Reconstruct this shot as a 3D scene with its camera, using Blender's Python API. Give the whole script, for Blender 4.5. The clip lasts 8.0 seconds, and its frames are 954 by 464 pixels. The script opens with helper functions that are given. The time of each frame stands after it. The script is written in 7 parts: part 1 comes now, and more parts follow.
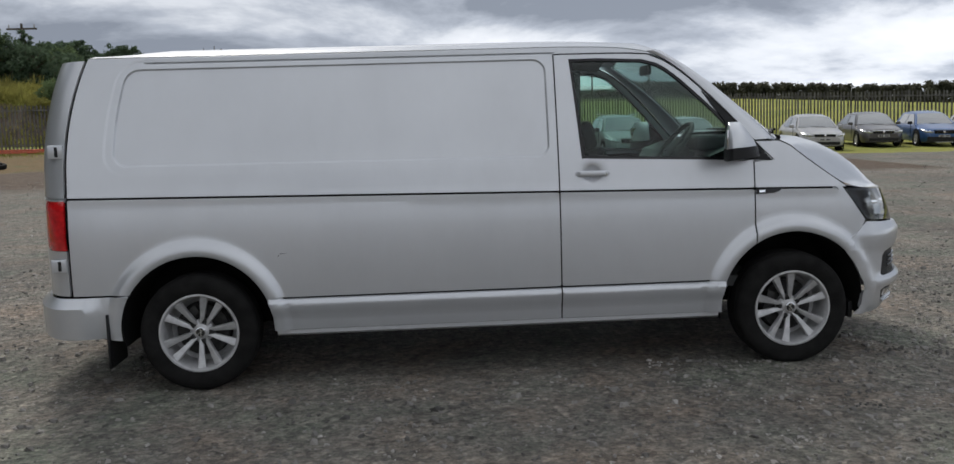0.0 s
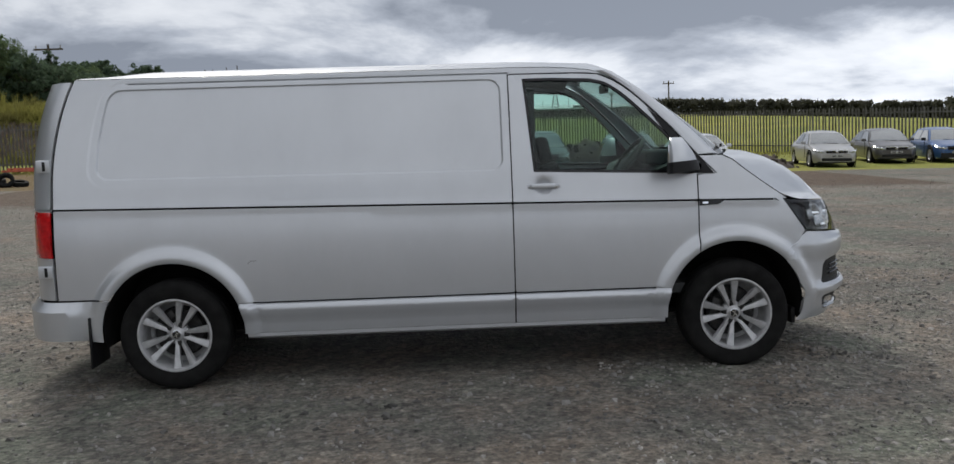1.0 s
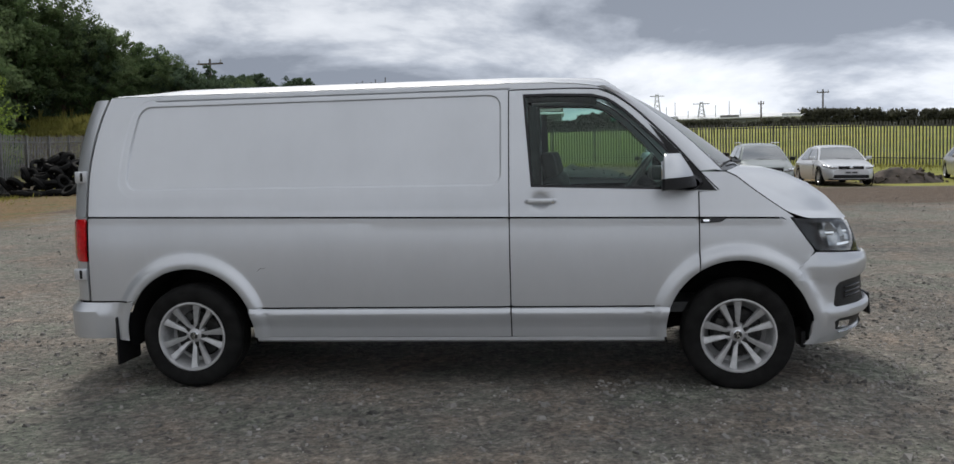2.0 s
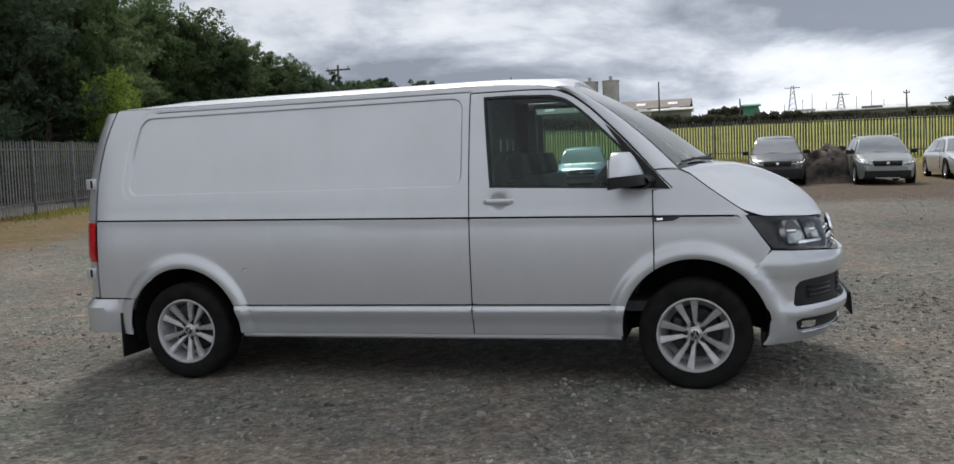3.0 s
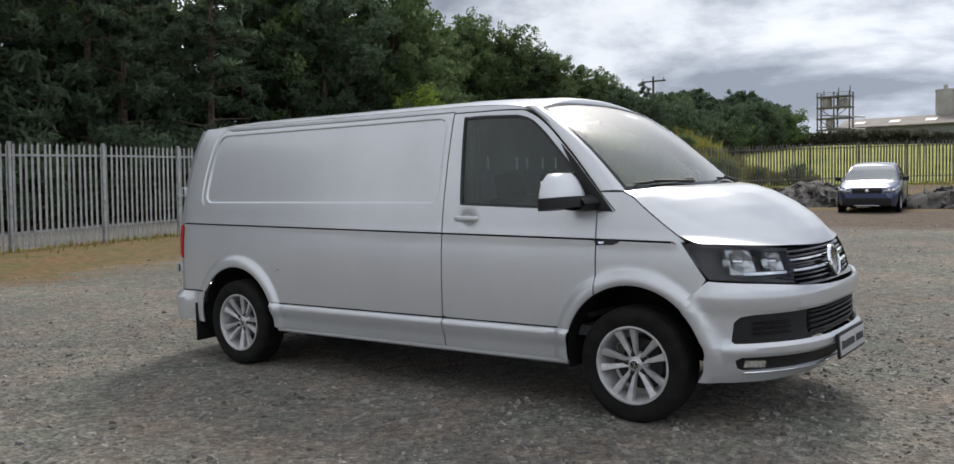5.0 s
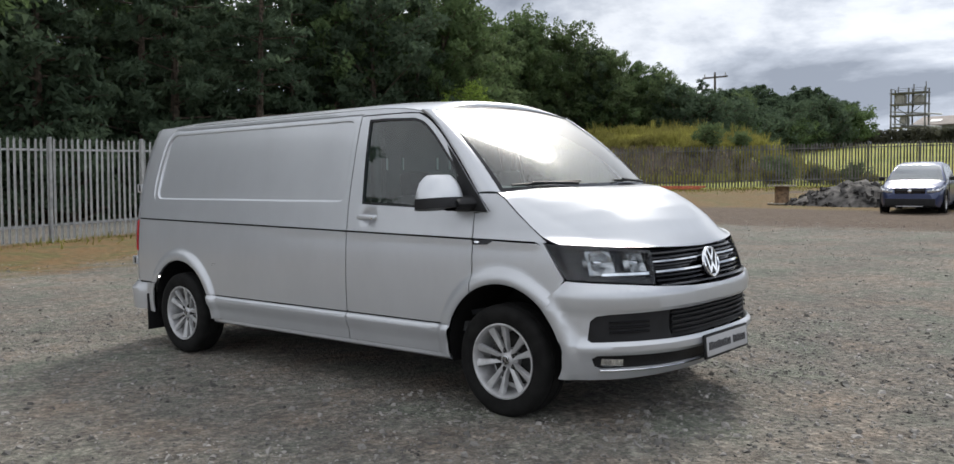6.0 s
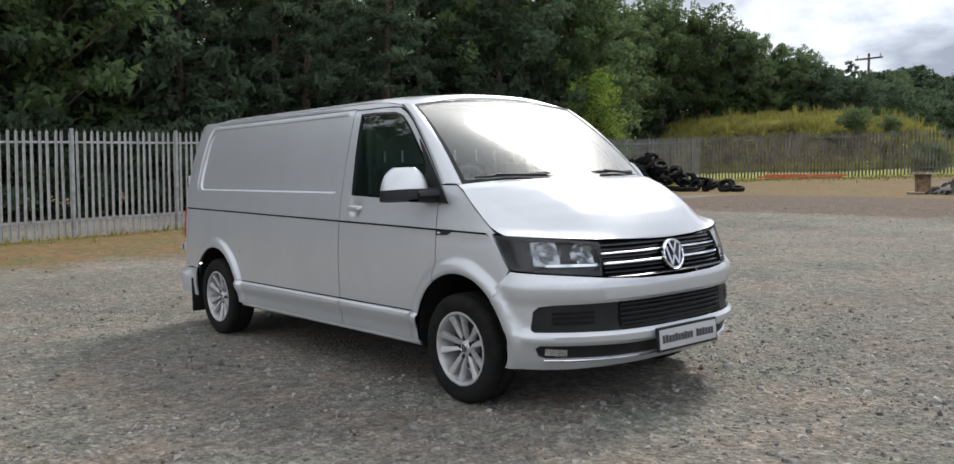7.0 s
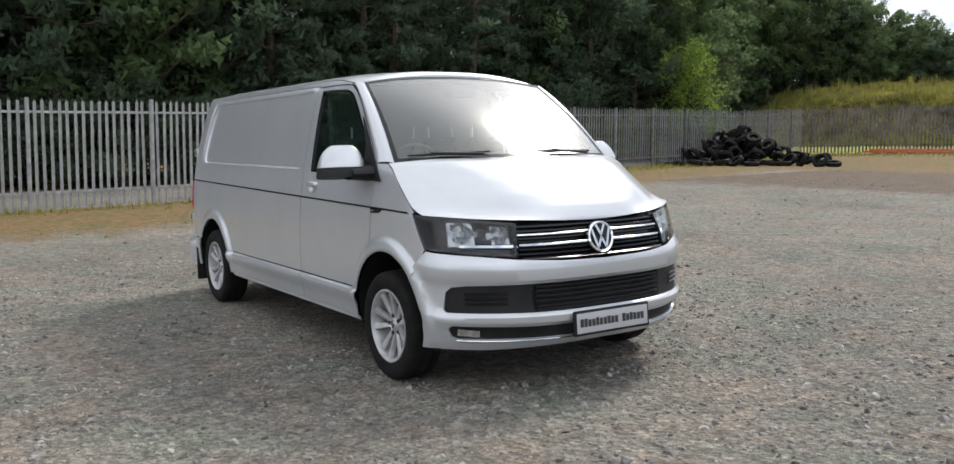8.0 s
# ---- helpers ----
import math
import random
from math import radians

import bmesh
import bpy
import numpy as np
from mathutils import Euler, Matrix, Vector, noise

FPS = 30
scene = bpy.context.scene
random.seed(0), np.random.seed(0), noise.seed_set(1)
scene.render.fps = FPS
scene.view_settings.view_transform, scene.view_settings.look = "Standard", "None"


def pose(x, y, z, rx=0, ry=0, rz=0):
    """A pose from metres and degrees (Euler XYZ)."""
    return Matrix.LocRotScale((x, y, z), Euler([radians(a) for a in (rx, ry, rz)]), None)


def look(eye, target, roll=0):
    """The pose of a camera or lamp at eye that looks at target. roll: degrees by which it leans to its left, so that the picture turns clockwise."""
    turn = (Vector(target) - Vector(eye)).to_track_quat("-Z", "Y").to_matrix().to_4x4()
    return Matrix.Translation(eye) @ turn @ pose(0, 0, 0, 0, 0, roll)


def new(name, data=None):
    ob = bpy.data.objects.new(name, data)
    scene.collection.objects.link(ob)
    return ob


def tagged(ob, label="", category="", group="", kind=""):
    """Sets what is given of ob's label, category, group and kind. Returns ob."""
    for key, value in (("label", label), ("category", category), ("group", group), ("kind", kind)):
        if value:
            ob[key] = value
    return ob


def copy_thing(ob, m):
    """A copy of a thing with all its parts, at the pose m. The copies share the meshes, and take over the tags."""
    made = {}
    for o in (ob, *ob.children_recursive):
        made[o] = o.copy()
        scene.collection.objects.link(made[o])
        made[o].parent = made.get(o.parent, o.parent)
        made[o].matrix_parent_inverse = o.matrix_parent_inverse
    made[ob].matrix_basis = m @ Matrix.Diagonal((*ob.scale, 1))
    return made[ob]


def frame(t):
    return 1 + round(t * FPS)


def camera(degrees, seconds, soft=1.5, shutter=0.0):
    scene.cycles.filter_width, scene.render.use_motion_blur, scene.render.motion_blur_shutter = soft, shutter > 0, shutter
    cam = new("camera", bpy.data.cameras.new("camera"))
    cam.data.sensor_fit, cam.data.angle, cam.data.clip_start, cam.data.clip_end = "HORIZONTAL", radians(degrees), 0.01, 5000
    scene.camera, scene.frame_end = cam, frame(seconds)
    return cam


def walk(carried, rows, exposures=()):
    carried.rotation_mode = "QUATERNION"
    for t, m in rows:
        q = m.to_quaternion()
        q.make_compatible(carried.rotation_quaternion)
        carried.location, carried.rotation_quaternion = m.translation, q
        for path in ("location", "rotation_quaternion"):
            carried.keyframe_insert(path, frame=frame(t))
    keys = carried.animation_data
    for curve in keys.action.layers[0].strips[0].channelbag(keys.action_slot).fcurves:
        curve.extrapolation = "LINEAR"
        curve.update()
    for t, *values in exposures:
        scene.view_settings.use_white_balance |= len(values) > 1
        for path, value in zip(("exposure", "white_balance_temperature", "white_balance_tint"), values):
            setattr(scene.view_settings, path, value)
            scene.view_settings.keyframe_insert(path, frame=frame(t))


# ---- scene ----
cam = camera(55.9, 8.0)
PATH = [
    (0, (1.284, -5.979, 1.335), (1.399, -3.991, 1.14), -1.8),
    (0.5, (1.368, -6.249, 1.334), (1.483, -4.261, 1.155), -2.1),
    (1, (1.647, -6.322, 1.305), (1.715, -4.33, 1.15), -1.9),
    (2.5, (3.07, -6.361, 1.309), (2.655, -4.408, 1.195), -1.5),
    (3, (3.604, -6.292, 1.29), (3.065, -4.37, 1.173), -2.3),
    (3.5, (4.117, -6.156, 1.273), (3.433, -4.282, 1.127), -3.7),
    (4, (4.641, -5.941, 1.272), (3.844, -4.111, 1.139), -2.0),
    (4.2, (4.868, -5.87, 1.262), (3.956, -4.094, 1.136), -1.9),
    (5.3, (5.984, -5.329, 1.288), (4.758, -3.75, 1.225), -0.5),
    (5.5, (6.195, -5.25, 1.302), (4.95, -3.687, 1.24), -0.6),
    (6, (6.664, -4.951, 1.291), (5.361, -3.435, 1.209), -0.2),
    (6.5, (7.134, -4.622, 1.295), (5.742, -3.19, 1.191), 0.0),
    (7, (7.53, -4.267, 1.306), (6.001, -2.982, 1.2), -0.3),
    (7.5, (7.821, -3.826, 1.32), (6.248, -2.596, 1.216), -0.2),
    (8, (8.169, -3.414, 1.36), (6.501, -2.324, 1.188), 0.3),
]
walk(cam, [(t, look(eye, target, roll)) for t, eye, target, roll in PATH],
     exposures=[(0.0, -0.08), (1.0, -0.09), (2.5, 0.02), (3.0, 0.03), (4.0, 0.22), (5.5, 0.28), (7.0, 0.56), (8.0, 0.66)])

# ---------------------------------------------------------------- world, sun, exposure
SUN_ELEV, SUN_AZ = 47.0, 19.0          # degrees; azimuth from +y towards -x
sun_dir = Vector((-math.sin(radians(SUN_AZ)) * math.cos(radians(SUN_ELEV)),
                  math.cos(radians(SUN_AZ)) * math.cos(radians(SUN_ELEV)), math.sin(radians(SUN_ELEV))))


def build_world():
    w = bpy.data.worlds.new("cloudy_sky")
    scene.world = w
    w.use_nodes = True
    nt = w.node_tree
    nt.nodes.clear()
    out = nt.nodes.new("ShaderNodeOutputWorld")
    bg = nt.nodes.new("ShaderNodeBackground")
    sky = nt.nodes.new("ShaderNodeTexSky")
    sky.sky_type, sky.sun_disc = "NISHITA", False
    sky.sun_elevation, sky.sun_rotation = radians(SUN_ELEV), radians(-SUN_AZ)
    co = nt.nodes.new("ShaderNodeTexCoord")
    sep = nt.nodes.new("ShaderNodeSeparateXYZ")
    nt.links.new(co.outputs["Generated"], sep.inputs[0])
    # flat cloud layer: direction divided by height gives long streets of cloud towards the horizon
    h = nt.nodes.new("ShaderNodeMath"); h.operation = "MAXIMUM"; h.inputs[1].default_value = 0.0
    nt.links.new(sep.outputs["Z"], h.inputs[0])
    ha = nt.nodes.new("ShaderNodeMath"); ha.operation = "ADD"; ha.inputs[1].default_value = 0.30
    nt.links.new(h.outputs[0], ha.inputs[0])
    div = nt.nodes.new("ShaderNodeVectorMath"); div.operation = "DIVIDE"
    comb = nt.nodes.new("ShaderNodeCombineXYZ")
    for i in range(3):
        nt.links.new(ha.outputs[0], comb.inputs[i])
    nt.links.new(co.outputs["Generated"], div.inputs[0])
    nt.links.new(comb.outputs[0], div.inputs[1])
    mp = nt.nodes.new("ShaderNodeMapping")
    mp.inputs["Location"].default_value = (2.3, 0.4, 0.0)
    mp.inputs["Rotation"].default_value = (0, 0, radians(-12))
    mp.inputs["Scale"].default_value = (1.0, 1.1, 0.6)
    nt.links.new(div.outputs[0], mp.inputs[0])
    n1 = nt.nodes.new("ShaderNodeTexNoise")
    n1.inputs["Scale"].default_value, n1.inputs["Detail"].default_value = 1.15, 9.0
    n1.inputs["Roughness"].default_value, n1.inputs["Distortion"].default_value = 0.57, 0.2
    nt.links.new(mp.outputs[0], n1.inputs["Vector"])
    ramp = nt.nodes.new("ShaderNodeValToRGB")
    cr = ramp.color_ramp
    cr.elements[0].position, cr.elements[0].color = 0.39, (0.32, 0.345, 0.39, 1)
    cr.elements[1].position, cr.elements[1].color = 0.60, (1.04, 1.03, 1.02, 1)
    e = cr.elements.new(0.46); e.color = (0.55, 0.575, 0.62, 1)
    e = cr.elements.new(0.52); e.color = (0.86, 0.865, 0.875, 1)
    # banks of cloud seen over the yard: (azimuth from +y to +x, elevation, half width, half height, lighter or darker)
    fac = n1.outputs["Fac"]
    for az, el, wide, high, gain in BANKS:
        c = Vector((math.sin(radians(az)) * math.cos(radians(el)), math.cos(radians(az)) * math.cos(radians(el)), math.sin(radians(el))))
        sub = nt.nodes.new("ShaderNodeVectorMath"); sub.operation = "SUBTRACT"; sub.inputs[1].default_value = c
        nt.links.new(co.outputs["Generated"], sub.inputs[0])
        scl = nt.nodes.new("ShaderNodeVectorMath"); scl.operation = "MULTIPLY"
        scl.inputs[1].default_value = (1 / radians(wide), 1.5, 1 / radians(high))
        nt.links.new(sub.outputs[0], scl.inputs[0])
        ln = nt.nodes.new("ShaderNodeVectorMath"); ln.operation = "LENGTH"
        nt.links.new(scl.outputs[0], ln.inputs[0])
        fall = nt.nodes.new("ShaderNodeMapRange"); fall.interpolation_type = "SMOOTHSTEP"
        fall.inputs["From Min"].default_value, fall.inputs["From Max"].default_value = 0.2, 1.3
        fall.inputs["To Min"].default_value, fall.inputs["To Max"].default_value = gain, 0.0
        nt.links.new(ln.outputs["Value"], fall.inputs[0])
        add = nt.nodes.new("ShaderNodeMath"); add.operation = "ADD"
        nt.links.new(fac, add.inputs[0]); nt.links.new(fall.outputs[0], add.inputs[1])
        fac = add.outputs[0]
    nt.links.new(fac, ramp.inputs[0])
    # small gaps of blue
    n2 = nt.nodes.new("ShaderNodeTexNoise")
    n2.inputs["Scale"].default_value, n2.inputs["Detail"].default_value = 2.1, 6.0
    mp2 = nt.nodes.new("ShaderNodeMapping"); mp2.inputs["Location"].default_value = (7.1, 3.3, 1.0)
    nt.links.new(mp.outputs[0], mp2.inputs[0]); nt.links.new(mp2.outputs[0], n2.inputs["Vector"])
    gap = nt.nodes.new("ShaderNodeMapRange")
    gap.inputs["From Min"].default_value, gap.inputs["From Max"].default_value = 0.66, 0.74
    gap.inputs["To Max"].default_value = 0.6
    nt.links.new(n2.outputs["Fac"], gap.inputs[0])
    skys = nt.nodes.new("ShaderNodeVectorMath"); skys.operation = "SCALE"; skys.inputs["Scale"].default_value = SKY_BLUE
    nt.links.new(sky.outputs[0], skys.inputs[0])
    mix = nt.nodes.new("ShaderNodeMix"); mix.data_type = "RGBA"
    nt.links.new(gap.outputs[0], mix.inputs["Factor"])
    nt.links.new(ramp.outputs[0], mix.inputs["A"])
    nt.links.new(skys.outputs[0], mix.inputs["B"])
    nrm = nt.nodes.new("ShaderNodeVectorMath"); nrm.operation = "NORMALIZE"
    nt.links.new(co.outputs["Generated"], nrm.inputs[0])
    dot = nt.nodes.new("ShaderNodeVectorMath"); dot.operation = "DOT_PRODUCT"
    dot.inputs[1].default_value = sun_dir
    nt.links.new(nrm.outputs[0], dot.inputs[0])
    pos = nt.nodes.new("ShaderNodeMath"); pos.operation = "MAXIMUM"; pos.inputs[1].default_value = 0.0
    nt.links.new(dot.outputs["Value"], pos.inputs[0])
    pw = nt.nodes.new("ShaderNodeMath"); pw.operation = "POWER"; pw.inputs[1].default_value = 18.0
    nt.links.new(pos.outputs[0], pw.inputs[0])
    glow = nt.nodes.new("ShaderNodeMath"); glow.operation = "MULTIPLY_ADD"
    glow.inputs[1].default_value, glow.inputs[2].default_value = SUN_GLOW, 1.0
    nt.links.new(pw.outputs[0], glow.inputs[0])
    # cloud bases thin out towards the horizon
    low = nt.nodes.new("ShaderNodeMapRange")
    low.inputs["From Min"].default_value, low.inputs["From Max"].default_value = 0.03, 0.26
    low.inputs["To Min"].default_value, low.inputs["To Max"].default_value = 1.22, 1.0
    nt.links.new(h.outputs[0], low.inputs[0])
    gl2 = nt.nodes.new("ShaderNodeMath"); gl2.operation = "MULTIPLY"
    nt.links.new(glow.outputs[0], gl2.inputs[0]); nt.links.new(low.outputs[0], gl2.inputs[1])
    glow = gl2
    lit = nt.nodes.new("ShaderNodeVectorMath"); lit.operation = "SCALE"
    nt.links.new(mix.outputs["Result"], lit.inputs[0]); nt.links.new(glow.outputs[0], lit.inputs["Scale"])
    west = nt.nodes.new("ShaderNodeMath"); west.operation = "MULTIPLY_ADD"
    west.inputs[1].default_value, west.inputs[2].default_value = 0.24, 1.06
    nt.links.new(sep.outputs["X"], west.inputs[0])
    lit2 = nt.nodes.new("ShaderNodeVectorMath"); lit2.operation = "SCALE"
    nt.links.new(lit.outputs[0], lit2.inputs[0]); nt.links.new(west.outputs[0], lit2.inputs["Scale"])
    lit = lit2
    tint = nt.nodes.new("ShaderNodeVectorMath"); tint.operation = "MULTIPLY"
    tint.inputs[1].default_value = (0.955, 1.0, 1.075)
    nt.links.new(lit.outputs[0], tint.inputs[0])
    nt.links.new(tint.outputs[0], bg.inputs[0])
    bg.inputs[1].default_value = SKY_STRENGTH
    nt.links.new(bg.outputs[0], out.inputs[0])


SKY_BLUE, SKY_STRENGTH, SUN_GLOW = 0.12, 0.81, 1.7
BANKS = ((5.0, 9.2, 13.0, 2.4, -0.13), (-8.0, 6.3, 5.0, 1.3, -0.05), (-16.0, 9.8, 6.0, 2.8, 0.11), (9.0, 4.3, 8.0, 1.8, 0.10),
         (22.0, 5.0, 9.0, 3.0, 0.06), (-33.0, 11.0, 12.0, 5.0, -0.11), (-8.0, 15.0, 16.0, 4.0, 0.15))
build_world()
sun = new("sun", bpy.data.lights.new("sun", "SUN"))
sun.data.energy, sun.data.angle, sun.data.color = 2.4, radians(18.0), (1.0, 0.94, 0.85)
sun.matrix_world = look(sun_dir * 50, (0, 0, 0))
scene.view_settings.exposure = 0.0


# ---------------------------------------------------------------- materials
def mat(name, base, rough=0.6, metal=0.0, vary=0.12, scale=6.0, bump=0.0, bump_scale=60.0, coat=0.0, second=None, spec=0.5, rnd=0.0, island=0.0):
    m = bpy.data.materials.new(name)
    m.use_nodes = True
    nt = m.node_tree
    b = nt.nodes["Principled BSDF"]
    b.inputs["Roughness"].default_value, b.inputs["Metallic"].default_value = rough, metal
    b.inputs["Specular IOR Level"].default_value = spec
    b.inputs["Coat Weight"].default_value, b.inputs["Coat Roughness"].default_value = coat, 0.06
    co = nt.nodes.new("ShaderNodeTexCoord")
    n1 = nt.nodes.new("ShaderNodeTexNoise")
    n1.inputs["Scale"].default_value, n1.inputs["Detail"].default_value = scale, 8.0
    nt.links.new(co.outputs["Object"], n1.inputs["Vector"])
    ramp = nt.nodes.new("ShaderNodeValToRGB")
    c = Vector(base)
    s = Vector(second) if second else c * (1 - 2.2 * vary)
    ramp.color_ramp.elements[0].position, ramp.color_ramp.elements[1].position = 0.32, 0.68
    ramp.color_ramp.elements[0].color = (*s, 1)
    ramp.color_ramp.elements[1].color = (*(c * (1 + vary)), 1)
    nt.links.new(n1.outputs["Fac"], ramp.inputs[0])
    col = ramp.outputs[0]
    if rnd or island:
        hsv = nt.nodes.new("ShaderNodeHueSaturation")
        mr = nt.nodes.new("ShaderNodeMapRange")
        k = rnd or island
        mr.inputs["To Min"].default_value, mr.inputs["To Max"].default_value = 1 - k, 1 + k
        if rnd:
            oi = nt.nodes.new("ShaderNodeObjectInfo")
            nt.links.new(oi.outputs["Random"], mr.inputs[0])
        else:
            ge = nt.nodes.new("ShaderNodeNewGeometry")
            nt.links.new(ge.outputs["Random Per Island"], mr.inputs[0])
        nt.links.new(mr.outputs[0], hsv.inputs["Value"])
        nt.links.new(col, hsv.inputs["Color"])
        col = hsv.outputs[0]
    nt.links.new(col, b.inputs["Base Color"])
    if bump:
        n2 = nt.nodes.new("ShaderNodeTexNoise")
        n2.inputs["Scale"].default_value, n2.inputs["Detail"].default_value = bump_scale, 6.0
        nt.links.new(co.outputs["Object"], n2.inputs["Vector"])
        bp = nt.nodes.new("ShaderNodeBump")
        bp.inputs["Strength"].default_value, bp.inputs["Distance"].default_value = bump, 0.01
        nt.links.new(n2.outputs["Fac"], bp.inputs["Height"])
        nt.links.new(bp.outputs[0], b.inputs["Normal"])
    return m


def glass(name, tint, rough=0.02, f0=0.06, power=2.3, film=0.0):
    """Tinted pane: a see-through film whose gloss grows at a slant."""
    m = bpy.data.materials.new(name)
    m.use_nodes = True
    nt = m.node_tree
    nt.nodes.clear()
    out = nt.nodes.new("ShaderNodeOutputMaterial")
    tr = nt.nodes.new("ShaderNodeBsdfTransparent"); tr.inputs[0].default_value = (*tint, 1)
    gl = nt.nodes.new("ShaderNodeBsdfGlossy"); gl.inputs["Roughness"].default_value = rough
    lw = nt.nodes.new("ShaderNodeLayerWeight"); lw.inputs[0].default_value = 0.5
    pw = nt.nodes.new("ShaderNodeMath"); pw.operation = "POWER"; pw.inputs[1].default_value = power
    nt.links.new(lw.outputs["Facing"], pw.inputs[0])
    fr = nt.nodes.new("ShaderNodeMath"); fr.operation = "MULTIPLY_ADD"
    fr.inputs[1].default_value, fr.inputs[2].default_value = 1 - f0, f0
    nt.links.new(pw.outputs[0], fr.inputs[0])
    if film:
        soft = nt.nodes.new("ShaderNodeBsdfGlossy"); soft.inputs["Roughness"].default_value = film
        both_ = nt.nodes.new("ShaderNodeMixShader"); both_.inputs[0].default_value = 0.40
        nt.links.new(gl.outputs[0], both_.inputs[1]); nt.links.new(soft.outputs[0], both_.inputs[2])
        gl = both_
        dust = nt.nodes.new("ShaderNodeBsdfTranslucent"); dust.inputs[0].default_value = (0.75, 0.75, 0.73, 1)
        dusted = nt.nodes.new("ShaderNodeMixShader"); dusted.inputs[0].default_value = 0.15
        face = nt.nodes.new("ShaderNodeBsdfDiffuse"); face.inputs[0].default_value = (0.75, 0.75, 0.73, 1)
        grime = nt.nodes.new("ShaderNodeMixShader"); grime.inputs[0].default_value = 0.25
        nt.links.new(face.outputs[0], grime.inputs[1]); nt.links.new(dust.outputs[0], grime.inputs[2])
        nt.links.new(tr.outputs[0], dusted.inputs[1]); nt.links.new(grime.outputs[0], dusted.inputs[2])
        tr = dusted
    mx = nt.nodes.new("ShaderNodeMixShader")
    nt.links.new(fr.outputs[0], mx.inputs[0]); nt.links.new(tr.outputs[0], mx.inputs[1]); nt.links.new(gl.outputs[0], mx.inputs[2])
    nt.links.new(mx.outputs[0], out.inputs[0])
    return m


def leaf_mat(name, base, second, scale=1.2):
    m = mat(name, base, 0.75, second=second, scale=scale, vary=0.10, island=0.20, spec=0.06)
    nt = m.node_tree
    b = nt.nodes["Principled BSDF"]
    tl = nt.nodes.new("ShaderNodeBsdfTranslucent")
    col = b.inputs["Base Color"].links[0].from_socket
    nt.links.new(col, tl.inputs[0])
    mx = nt.nodes.new("ShaderNodeMixShader"); mx.inputs[0].default_value = 0.5
    nt.links.new(b.outputs[0], mx.inputs[1]); nt.links.new(tl.outputs[0], mx.inputs[2])
    nt.links.new(mx.outputs[0], nt.nodes["Material Output"].inputs[0])
    return m


